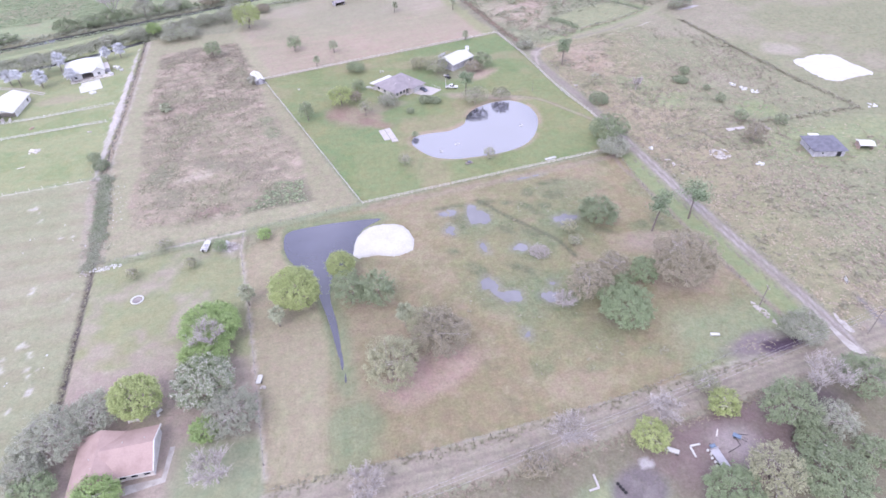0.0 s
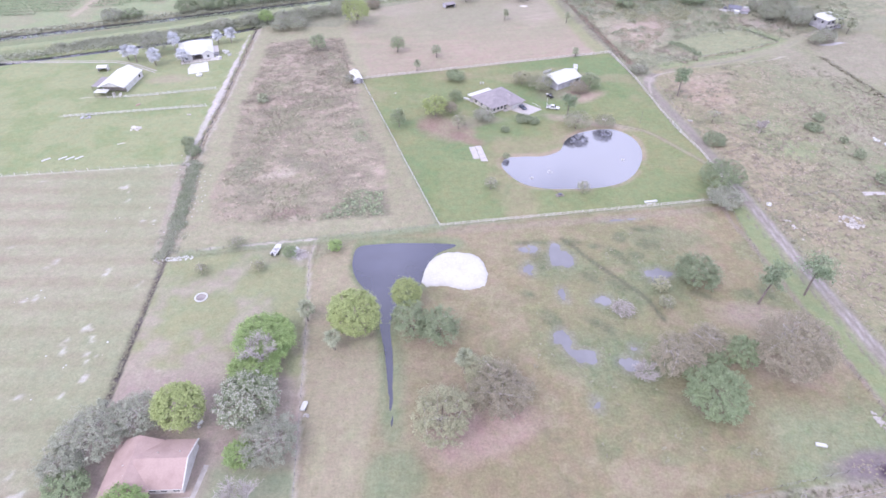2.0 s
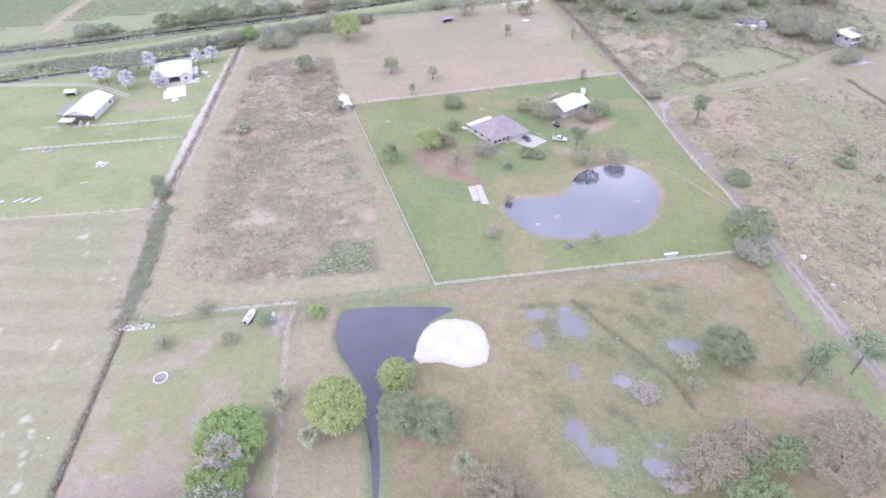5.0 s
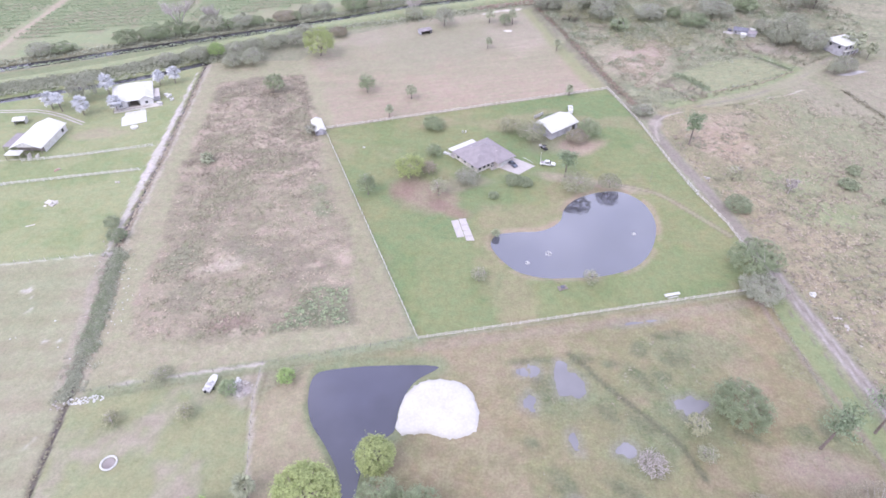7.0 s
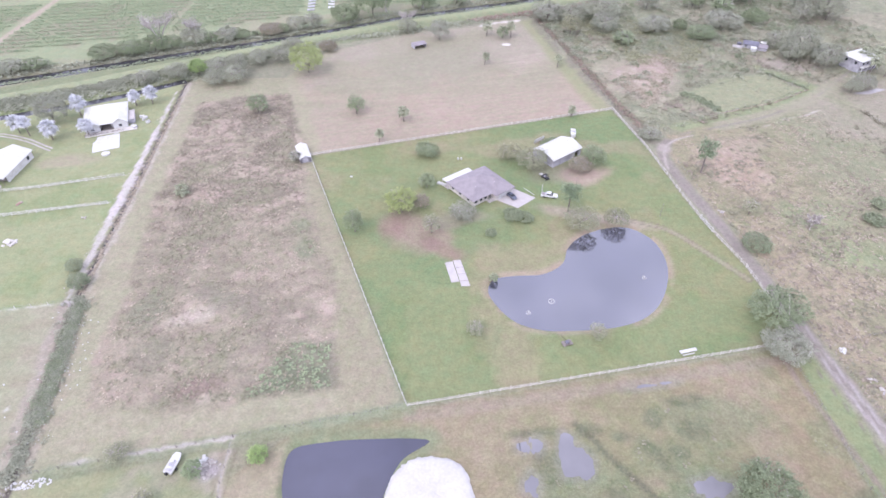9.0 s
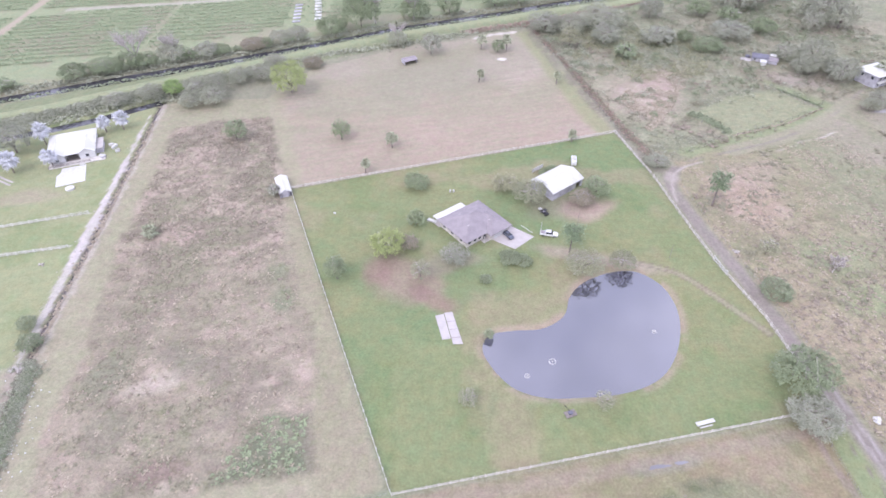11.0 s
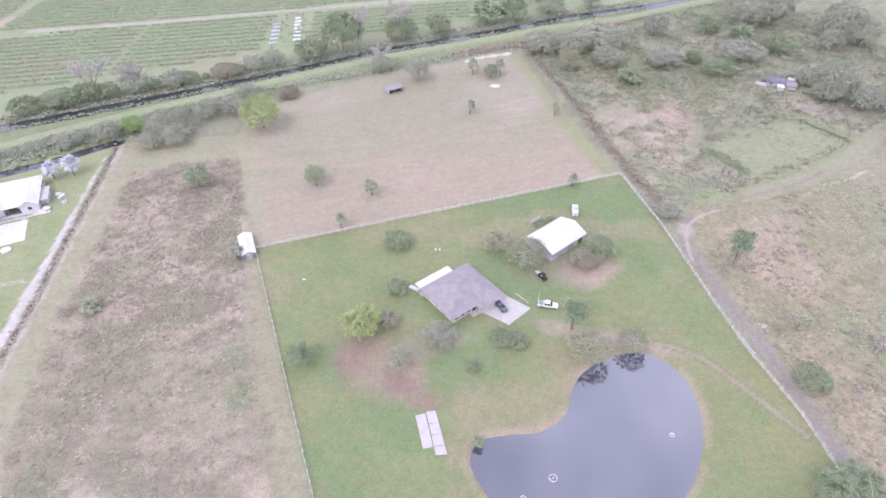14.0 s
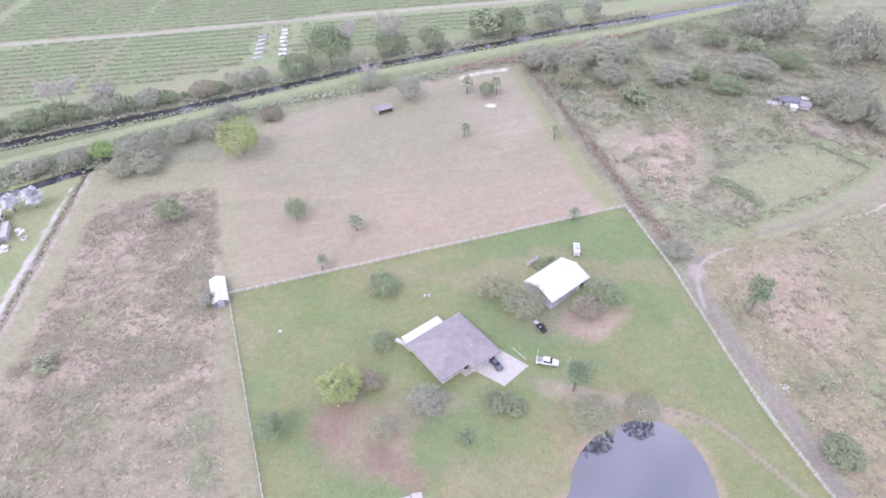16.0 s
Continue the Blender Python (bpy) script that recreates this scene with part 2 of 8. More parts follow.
# ---- mesh helpers ----
class Shape:
    """Gathers vertices and faces of one mesh."""

    def __init__(self):
        self.v, self.f = [], []

    def add(self, verts, faces):
        o = len(self.v)
        self.v += [tuple(p) for p in verts]
        self.f += [tuple(i + o for i in f) for f in faces]
        return self

    def box(self, x0, y0, z0, x1, y1, z1, m=None, bevel=0.0):
        if bevel:
            c = bevel
            v = []
            for z, i in ((z0, c), (z0 + c, 0), (z1 - c, 0), (z1, c)):
                v += [(x0 + i, y0 + i, z), (x1 - i, y0 + i, z), (x1 - i, y1 - i, z), (x0 + i, y1 - i, z)]
            f = [(3, 2, 1, 0), (12, 13, 14, 15)] + [(4 * k + a, 4 * k + (a + 1) % 4, 4 * k + 4 + (a + 1) % 4, 4 * k + 4 + a) for k in range(3) for a in range(4)]
        else:
            v = [(x, y, z) for z in (z0, z1) for x, y in ((x0, y0), (x1, y0), (x1, y1), (x0, y1))]
            f = [(3, 2, 1, 0), (4, 5, 6, 7)] + [(a, (a + 1) % 4, 4 + (a + 1) % 4, 4 + a) for a in range(4)]
        return self.add([m @ Vector(p) for p in v] if m else v, f)

    def tube(self, pts, radii, sides=6):
        pts = [Vector(p) for p in pts]
        v, f = [], []
        for i, p in enumerate(pts):
            d = (pts[min(i + 1, len(pts) - 1)] - pts[max(i - 1, 0)]).normalized()
            a = d.cross(Vector((0.31, 0.95, 0.12))).normalized()
            b = d.cross(a)
            v += [p + (a * math.cos(6.2832 * k / sides) + b * math.sin(6.2832 * k / sides)) * radii[i] for k in range(sides)]
        for i in range(len(pts) - 1):
            f += [(i * sides + k, i * sides + (k + 1) % sides, (i + 1) * sides + (k + 1) % sides, (i + 1) * sides + k) for k in range(sides)]
        f += [tuple(range(sides))[::-1], tuple(range((len(pts) - 1) * sides, len(pts) * sides))]
        return self.add(v, f)

    def prism(self, outline, z0, z1):
        """outline: corners anticlockwise, set between two heights."""
        n = len(outline)
        v = [(x, y, z0) for x, y in outline] + [(x, y, z1) for x, y in outline]
        return self.add(v, [tuple(range(n))[::-1], tuple(range(n, 2 * n))] + [(i, (i + 1) % n, n + (i + 1) % n, n + i) for i in range(n)])

    def mesh(self, name):
        m = bpy.data.meshes.new(name)
        m.from_pydata(self.v, [], self.f)
        return m


def link(name, mesh, mat, parent=None, label="", smooth=False, at=None):
    mesh.materials.clear()
    mesh.materials.append(mat)
    if smooth:
        mesh.shade_smooth()
    ob = new(name, mesh)
    if parent:
        ob.parent = parent
    if at is not None:
        ob.matrix_basis = at
    if label:
        ob["label"] = label
    return ob


def part(name, shape, mat, parent, label="", smooth=False, at=None):
    return link(name, shape.mesh(name), mat, parent, label, smooth, at)


def piece(name, mesh, parent, at):
    """One of many alike pieces, on a shared mesh."""
    ob = new(name, mesh)
    ob.parent = parent
    ob.matrix_basis = at
    return ob


def thing(name, m, label, category, group="", kind=""):
    ob = new(name)
    ob.matrix_basis = m
    return tagged(ob, label, category, group, kind)


def quads(name, v):
    """A mesh of separate quads from an array of n * 4 places."""
    v = np.ascontiguousarray(v, dtype=np.float32).reshape(-1, 3)
    n = len(v) // 4
    m = bpy.data.meshes.new(name)
    m.vertices.add(len(v))
    m.vertices.foreach_set("co", v.ravel())
    m.loops.add(4 * n)
    m.loops.foreach_set("vertex_index", np.arange(4 * n, dtype=np.int32))
    m.polygons.add(n)
    m.polygons.foreach_set("loop_start", np.arange(0, 4 * n, 4, dtype=np.int32))
    m.polygons.foreach_set("loop_total", np.full(n, 4, dtype=np.int32))
    m.update()
    m.validate()
    return m


def leaves(rng, places, normals, size):
    """Small pointed leaf sprays at places, facing along normals."""
    n = len(places)
    normals = normals / np.maximum(np.linalg.norm(normals, axis=1, keepdims=True), 1e-6)
    t = np.cross(normals, rng.normal(size=(n, 3)))
    t /= np.maximum(np.linalg.norm(t, axis=1, keepdims=True), 1e-6)
    b = np.cross(normals, t)
    s = size * rng.uniform(0.6, 1.35, (n, 1))
    droop = normals * s * 0.18
    return np.stack([places - t * s * 0.55, places - b * s * 0.38 + droop, places + t * s * 0.55, places + b * s * 0.38 + droop], 1)


def catmull(points, steps=8, closed=True):
    p = np.array(points, float)
    n = len(p)
    out = []
    for i in range(n if closed else n - 1):
        q = [p[(i + k) % n] if closed else p[min(max(i + k, 0), n - 1)] for k in (-1, 0, 1, 2)]
        for t in np.linspace(0, 1, steps, endpoint=False):
            out.append(0.5 * (2 * q[1] + (q[2] - q[0]) * t + (2 * q[0] - 5 * q[1] + 4 * q[2] - q[3]) * t**2 + (3 * q[1] - q[0] - 3 * q[2] + q[3]) * t**3))
    if not closed:
        out.append(p[-1])
    return np.array(out)


def distance(x, y, poly, closed=True):
    """Distance of places to a line or, signed and negative inside, to a closed outline."""
    poly = np.asarray(poly, float)
    best, inside = np.full(x.shape, 1e9), np.zeros(x.shape, bool)
    m = len(poly)
    for i in range(m if closed else m - 1):
        (ax, ay), (bx, by) = poly[i], poly[(i + 1) % m]
        ex, ey = bx - ax, by - ay
        t = np.clip(((x - ax) * ex + (y - ay) * ey) / (ex * ex + ey * ey + 1e-12), 0, 1)
        best = np.minimum(best, np.hypot(x - ax - t * ex, y - ay - t * ey))
        if closed:
            cross = ((ay > y) != (by > y)) & (x < ex * (y - ay) / (ey if abs(ey) > 1e-9 else 1e-9) + ax)
            inside ^= cross
    return np.where(inside, -best, best) if closed else best


def value_noise(x, y, size, seed):
    gx, gy = x / size, y / size
    ix, iy = np.floor(gx).astype(np.int64), np.floor(gy).astype(np.int64)
    fx, fy = gx - ix, gy - iy
    fx, fy = fx * fx * (3 - 2 * fx), fy * fy * (3 - 2 * fy)

    def h(a, b):
        k = (a * 374761393 + b * 668265263 + seed * 974634777) & 0xFFFFFFFF
        k = ((k ^ (k >> 13)) * 1274126177) & 0xFFFFFFFF
        return ((k ^ (k >> 16)) & 0xFFFF) / 65535.0

    return (h(ix, iy) * (1 - fx) + h(ix + 1, iy) * fx) * (1 - fy) + (h(ix, iy + 1) * (1 - fx) + h(ix + 1, iy + 1) * fx) * fy


def fbm(x, y, size, seed, octaves=4):
    out, amp, tot = 0, 1.0, 0.0
    for k in range(octaves):
        out = out + amp * value_noise(x, y, size / 2**k, seed + k)
        tot += amp
        amp *= 0.55
    return out / tot


def step(d, lo, hi):
    t = np.clip((d - lo) / (hi - lo), 0, 1)
    return t * t * (3 - 2 * t)


# ---- the lie of the land ----
POND = catmull([(15.2, 140), (17, 146.5), (24, 148.3), (32, 149), (38.5, 153.5), (41.5, 161), (47, 167), (56, 171), (64, 170.8), (70, 164), (71, 153), (67, 141), (60, 132), (50, 127.5), (38, 126.2), (29, 126.4), (21, 130.2)])
POOL = catmull([(-32.3, 91), (-26, 93), (-15, 94), (-1, 93.6), (-7, 88.5), (-10.3, 81), (-11, 75), (-15.5, 71), (-17.6, 65), (-18.2, 58), (-16.5, 48), (-15.5, 38), (-14.3, 26.5), (-14.9, 26.5), (-17.0, 38), (-18.9, 48), (-21.2, 57), (-22.8, 64), (-26.8, 71), (-31, 77), (-33, 84)], 6)
WEST_DITCH = [(-82, -60), (-83, 3.6), (-84, 32), (-90.6, 82), (-102.8, 138), (-108.5, 195), (-116, 264), (-118.3, 283)]
NORTH_CANAL = [(-520, 150), (-330, 225), (-161, 299), (-123, 316), (-102, 325), (-81, 335), (-58, 345.5), (-20, 366), (21, 382.5), (47.5, 392.5), (70, 403.5), (92, 411.5), (133, 424.5), (330, 492), (700, 640)]
SOUTH_CANAL = [(-520, 108), (-330, 184), (-198, 240.6), (-156, 258.7), (-140, 267.5), (-119, 282)]
SOUTH_BANK = [(-119, 282), (-90, 305), (-56, 331), (-31, 338.5), (-6, 347), (20, 359), (54, 371), (78, 380), (110, 396), (166, 426), (330, 484)]
DYKE = [(-520, 132), (-330, 206), (-207, 256.5), (-166, 276), (-133, 296), (-100, 314), (-57, 337), (-20, 356), (20, 371), (68, 391), (112, 403.5), (148, 420), (184, 437), (330, 488)]
EAST_ROAD = catmull([(117, -60), (117, -20), (116.5, 12), (114.8, 31), (110, 57), (104.6, 91), (100.3, 124), (97.3, 148), (94, 171), (90.3, 190), (87.4, 212), (90, 222.5), (99, 231), (118, 238), (141, 247), (168, 263), (186, 279), (230, 320)], 5, False)
NEAR_ROAD = [(-300, -48), (-60, -9), (-6, -1.2), (20, 1), (49, 6), (80, 10.5), (105, 15), (125, 19), (300, 46)]
LOT = [(-6.6, 102.2), (97, 122.3), (94.2, 151.4), (88.6, 174.6), (86.2, 191), (82.6, 219.6), (75.6, 252.3), (-48.8, 214.6)]


def puddle_outline(x, y, rx, ry, turn, seed):
    a = np.linspace(0, 2 * math.pi, 44, endpoint=False)
    r = 0.68 + 0.85 * np.array([value_noise(np.array([math.cos(k) * 2 + 9 * seed]), np.array([math.sin(k) * 2 + 3.0]), 1.0, 40 + seed)[0] for k in a])
    r = r + 0.15 * (np.array([value_noise(np.array([math.cos(k) * 5 + 7 * seed]), np.array([math.sin(k) * 5 + 2.0]), 1.0, 90 + seed)[0] for k in a]) - 0.5)
    c, s = math.cos(radians(turn)), math.sin(radians(turn))
    u, v = rx * r * np.cos(a), ry * r * np.sin(a)
    return np.stack([x + c * u - s * v, y + s * u + c * v], 1)


PUDDLES = []


def puddle(x, y, rx, ry, turn=0.0):
    PUDDLES.append(puddle_outline(x, y, rx, ry, turn, len(PUDDLES) + 1))


puddle(31.0, 88.4, 3.2, 5.6)
puddle(21.0, 82.6, 1.7, 2.0)
puddle(23.3, 92.2, 1.2, 1.4)
puddle(19.6, 91.7, 0.9, 1.3)
puddle(59.2, 81.4, 3.6, 2.5, 12)
puddle(28.4, 55.5, 2.2, 3.0, 30)
puddle(32.8, 49.6, 3.4, 2.4, -30)
puddle(44.8, 47.4, 2.6, 2.2, -35)
puddle(41.4, 70.0, 2.2, 1.6)
puddle(30.2, 71.7, 1.0, 2.4, 10)
puddle(46.8, 52.5, 1.2, 0.8)
puddle(33.9, 34.7, 0.9, 1.7)
puddle(52.2, 108.2, 6.4, 0.55, 10)


def axis_grid(lo, hi, fine_lo, fine_hi, fine, mid):
    core = np.arange(fine_lo, fine_hi, fine)
    left, right = np.arange(lo, fine_lo, mid), np.arange(fine_hi, hi, mid)
    far = np.array([20, 60, 140, 300, 600, 1100, 2000, 3600, 6000.0])
    return np.concatenate([lo - far[::-1], left, core, right, hi + far])


GX = axis_grid(-260, 290, -122, 122, 0.8, 1.8)
GY = axis_grid(-40, 470, -14, 330, 0.8, 1.8)
X, Y = np.meshgrid(GX, GY)


def land_height(x, y):
    z = np.zeros(x.shape)
    z -= 1.3 * step(-distance(x, y, POND), -0.9, 2.2)
    z -= 1.3 * step(-distance(x, y, POOL), -0.7, 1.5)
    for p in PUDDLES:
        c, r = p.mean(0), np.ptp(p, axis=0).max() + 3
        near = (np.abs(x - c[0]) < r) & (np.abs(y - c[1]) < r)
        if near.any():
            d = distance(x[near], y[near], p)
            z[near] -= 0.34 * step(-d, -0.9, 1.2) + 0.34 * (fbm(x[near], y[near], 2.2, 281) - 0.5) * step(3.0 - d, 0, 2)
    d = distance(x, y, WEST_DITCH, False)
    z -= 0.6 * step(1.3 - d, 0, 1.3) * step(y, -80, -50)
    z -= 1.6 * step(5.4 - distance(x, y, NORTH_CANAL, False) + 1.6 * (fbm(x, y, 9, 311) - 0.5), 0, 3.0)
    z -= 1.6 * step(4.2 - distance(x, y, SOUTH_CANAL, False), 0, 3.0)
    z += 1.2 * step(5.0 - distance(x, y, DYKE, False), 0, 3.5)
    z -= 0.12 * step(2.4 - distance(x, y, EAST_ROAD, False), 0, 1.0) - 0.05 * step(0.8 - distance(x, y, EAST_ROAD, False), 0, 0.8)
    return z


Z = land_height(X, Y)
COL = np.zeros(X.shape + (3,))
TUFT = np.full(X.shape, 0.6)
WX, WY = X + 6 * (fbm(X, Y, 14, 3) - 0.5), Y + 6 * (fbm(X, Y, 14, 7) - 0.5)
N1, N2, N3 = fbm(X, Y, 40, 11), fbm(X, Y, 12, 21), fbm(X, Y, 4, 31)


def paint(mask, color, tuft=None):
    c = np.array(color)
    COL[...] = COL * (1 - mask[..., None]) + c * mask[..., None]
    if tuft is not None:
        TUFT[...] = TUFT * (1 - mask) + tuft * mask


def area(outline, soft=1.0, rough=False, edge=0.0):
    return step(-distance(WX if rough else X, WY if rough else Y, outline) + edge, -soft, soft)


def blotch(noise_field, lo, hi, amount=1.0):
    return step(noise_field, lo, hi) * amount


def patch(x, y, rx, ry, turn=0.0, soft=0.5, amount=1.0):
    """A worn, overgrown or sky-pale wet patch with a ragged rim."""
    c, s = math.cos(radians(turn)), math.sin(radians(turn))
    u, v = (WX - x) * c + (WY - y) * s, -(WX - x) * s + (WY - y) * c
    return amount * step(1 - np.hypot(u / rx, v / ry) + 0.5 * (N2 - 0.5), -soft * 0.5, soft)


GREEN, OLIVE, PINK, BROWN, STRAW = (0.225, 0.26, 0.16), (0.255, 0.24, 0.165), (0.345, 0.27, 0.23), (0.245, 0.205, 0.17), (0.36, 0.31, 0.245)

# open country
paint(np.ones(X.shape), (0.255, 0.25, 0.185), 0.8)
paint(blotch(N1, 0.45, 0.65, 0.7), OLIVE)
# western pasture
west = step(-np.interp(Y, [-60, 3.6, 32, 82, 138, 195, 264, 283], [82, 83, 84, 90.6, 102.8, 108.5, 116, 118.3]) - X, -0.5, 0.5) * step(290 + 0.42 * (X + 118) - Y, -2, 2)
paint(west, (0.31, 0.293, 0.215), 0.4)
side_w = -X - np.interp(Y, [-60, 3.6, 32, 82, 138, 195, 264, 283], [82, 83, 84, 90.6, 102.8, 108.5, 116, 118.3])
stripes = 0.5 + 0.5 * np.sin((Y - 0.05 * X + 3 * N1) * 2 * math.pi / 9.5)
paint(west * step(134 - Y, -2, 2) * step(stripes, 0.35, 0.95) * 0.75, (0.285, 0.255, 0.19))
paint(west * blotch(N1, 0.4, 0.7, 0.5), (0.25, 0.27, 0.165))
paint(west * step(134 - Y, -2, 2) * blotch(fbm(X, Y * 0.6, 3.2, 77) + 0.13 * step(6 - np.abs(side_w - 9), 0, 6) * step(80 - Y, 0, 20), 0.75, 0.83, 0.8), (0.48, 0.45, 0.41), 0.3)
lawn_nw = west * step(Y - (136.4 + 0.17 * (X + 104)), -0.6, 0.6)
paint(lawn_nw, (0.275, 0.29, 0.17), 0.3)
paint(lawn_nw * blotch(N2, 0.45, 0.7, 0.55), (0.205, 0.25, 0.125))
paint(patch(-140, 211, 13, 5, 10, amount=0.7), (0.325, 0.285, 0.215))
for line in ([(-172, 172), (-138, 179.8), (-113, 184.4)], [(-172, 189.5), (-142.9, 194.2), (-114, 201.5)], [(-260, 109), (-160, 127), (-135, 131.2), (-105, 136.4)]):
    paint(step(0.6 - distance(X, Y, line, False) + 0.5 * (N3 - 0.5), 0, 0.5) * 0.75, (0.47, 0.45, 0.4), 0.3)
# scrubby brown field
brown = area([(-90, 84), (-46, 94.5), (-8.5, 103.4), (-49, 214), (-71, 284), (-118, 283), (-116, 264), (-108, 195), (-102, 138)], 0.6)
paint(brown, (0.292, 0.278, 0.196), 0.6)
paint(brown * blotch(N2, 0.5, 0.72, 0.4), (0.32, 0.28, 0.215))
paint(brown * step(9 - distance(X, Y, [(-16, 104), (-40, 170), (-52, 212)], False), 0, 4) * 0.55, (0.268, 0.245, 0.172))
core = brown * area([(-82.5, 102), (-76, 103.4), (-66, 102), (-46.3, 104.7), (-26, 108), (-29, 132), (-32, 149.5), (-45, 188), (-66, 268), (-104, 259), (-97, 185), (-90.4, 149.4), (-86, 118)], 1.8, True, 0.6)
paint(core, (0.26, 0.232, 0.175), 1.0)
streak = fbm(X * 0.6 + 7 * N2, Y * 1.25 - 0.45 * X + 6 * N1, 6, 205)
upper = 0.4 + 0.6 * step(Y - 0.3 * X, 165, 215)
paint(core * (1 - step(Y - 0.3 * X, 150, 190)) * blotch(fbm(WX, WY, 30, 331), 0.35, 0.6, 0.7), (0.305, 0.262, 0.205), 0.8)
paint(core * upper * blotch(streak, 0.5, 0.66, 0.75), (0.19, 0.165, 0.13), 1.0)
paint(core * upper * blotch(fbm(X * 0.8, Y * 1.3, 3.2, 261), 0.55, 0.68, 0.55), (0.185, 0.165, 0.12), 1.0)
paint(core * blotch(fbm(X * 0.8, Y * 1.3, 3.4, 271), 0.58, 0.7, 0.5), (0.36, 0.3, 0.245), 1.0)
paint(core * step(Y, 150, 200) * blotch(1 - streak, 0.52, 0.66, 0.7), (0.345, 0.285, 0.235), 1.0)
paint(core * blotch(fbm(WX, WY, 26, 51), 0.5, 0.62, 0.7), (0.215, 0.19, 0.15), 1.0)
paint(core * blotch(fbm(WX, WY, 20, 57), 0.55, 0.66, 0.7), (0.225, 0.215, 0.15), 1.0)
paint(core * blotch(fbm(X, Y, 17, 61), 0.58, 0.7, 0.8), (0.375, 0.31, 0.255), 0.8)
paint(area([(-47, 104.5), (-38.9, 106.5), (-26.2, 108.2), (-27.7, 122.6), (-37.7, 121.9), (-42.4, 114.5)], 1.6, True) * (0.55 + 0.45 * step(N3, 0.35, 0.6)), (0.158, 0.168, 0.115), 1.0)
paint(patch(-59.5, 107.5, 6.5, 3.6, 8, amount=0.8), (0.228, 0.175, 0.15), 1.0)
paint(patch(-56, 104.5, 2.4, 1.4, 8, amount=0.9), (0.36, 0.31, 0.25))
paint(patch(-68, 132, 8, 3.5, 30, amount=0.75), (0.385, 0.335, 0.28))
paint(patch(-40, 160, 3.5, 6, 10, amount=0.7), (0.19, 0.205, 0.135), 1.0)
paint(patch(-44, 172, 4.5, 5, 10, amount=0.7), (0.2, 0.21, 0.14), 1.0)
paint(patch(-80, 134, 5, 9, 15, amount=0.65), (0.2, 0.2, 0.145), 1.0)
paint(patch(-62, 140, 9, 5, -10, amount=0.6), (0.2, 0.19, 0.145), 1.0)
paint(patch(-74, 118, 6, 8, 0, amount=0.6), (0.205, 0.195, 0.145), 1.0)
paint(patch(-80, 190, 9, 5, 20, amount=0.6), PINK)
paint(brown * step(2.2 - distance(X, Y, [(-11, 106), (-34, 150), (-48, 196)], False), 0, 2) * 0.5, (0.265, 0.24, 0.178))
# mown field
mown = area([(-48.8, 215.4), (75.6, 253), (53.5, 361), (-11, 341.5), (-57, 315), (-72, 284)], 1.2)
paint(mown, (0.312, 0.28, 0.222), 0.25)
rows = 0.5 + 0.5 * np.sin((Y - 0.27 * X + 2.5 * N2) * 2 * math.pi / 3.4)
paint(mown * rows * step(300 - Y, -30, 20) * 0.45, (0.375, 0.31, 0.258))
paint(mown * step(rows, 0.8, 1.0) * step(275 - Y, -15, 20) * 0.5, (0.25, 0.215, 0.17))
lengthwise, crosswise = X + 0.27 * Y, Y - 0.27 * X
swath = fbm(lengthwise * 0.12, crosswise, 2.6, 321, 3)
paint(mown * blotch(swath, 0.52, 0.7, 0.7) * step(300 - Y + 0.27 * X, -20, 25), (0.39, 0.32, 0.268))
paint(mown * blotch(1 - swath, 0.55, 0.72, 0.6) * step(290 - Y + 0.27 * X, -20, 25), (0.255, 0.22, 0.175))
paint(mown * blotch(N1, 0.42, 0.62, 0.7), (0.275, 0.262, 0.185))
paint(mown * patch(0, 300, 34, 24, 20, amount=0.6), (0.275, 0.258, 0.195))
paint(mown * blotch(N2, 0.5, 0.7, 0.4) * step(290 - Y, -20, 20), (0.36, 0.28, 0.225))
paint(mown * step(262 - Y + 0.27 * X + 14 * (N1 - 0.5), -16, 16) * (0.35 + 0.3 * rows), (0.35, 0.278, 0.228))
paint(mown * step(9 - distance(X, Y, [(76, 252), (54, 361)], False) + 3 * N2, 0, 5) * 0.8, (0.255, 0.265, 0.155))
paint(mown * step(6 - distance(X, Y, [(-50, 217), (-72, 284), (-57, 315)], False) + 3 * N2, 0, 5) * 0.7, (0.30, 0.29, 0.2))
# homestead lawn
lot = area(LOT, 0.5)
paint(lot, (0.206, 0.232, 0.122), 0.35)
paint(lot * blotch(N1, 0.42, 0.62, 0.75), (0.24, 0.238, 0.132))
paint(lot * blotch(N2, 0.5, 0.72, 0.6), (0.168, 0.21, 0.1))
paint(lot * blotch(fbm(X, Y, 34, 191), 0.5, 0.66, 0.7), (0.17, 0.22, 0.112))
paint(lot * step(fbm(X, Y, 22, 91), 0.53, 0.7) * 0.6, (0.28, 0.245, 0.165))
paint(patch(-6, 168, 15, 9, -35, amount=0.8), (0.30, 0.232, 0.19))
paint(patch(-14, 172, 5, 8, -20, amount=0.75), (0.25, 0.18, 0.15))
paint(patch(-2, 163, 6, 4, -40, amount=0.75), (0.245, 0.175, 0.15))
paint(patch(4, 157.5, 7, 4, -20, amount=0.75), (0.26, 0.185, 0.155))
paint(patch(8, 175, 11, 5, 10, amount=0.6), (0.30, 0.26, 0.21))
paint(patch(54, 202, 11, 6, 25, amount=0.9), (0.36, 0.28, 0.235))
paint(patch(49, 178, 16, 4, -18, amount=0.8), (0.34, 0.285, 0.235))
paint(patch(60, 174, 14, 2.6, -22, amount=0.8), (0.35, 0.3, 0.245))
paint(patch(43, 205, 12, 8, 20, amount=0.5), BROWN)
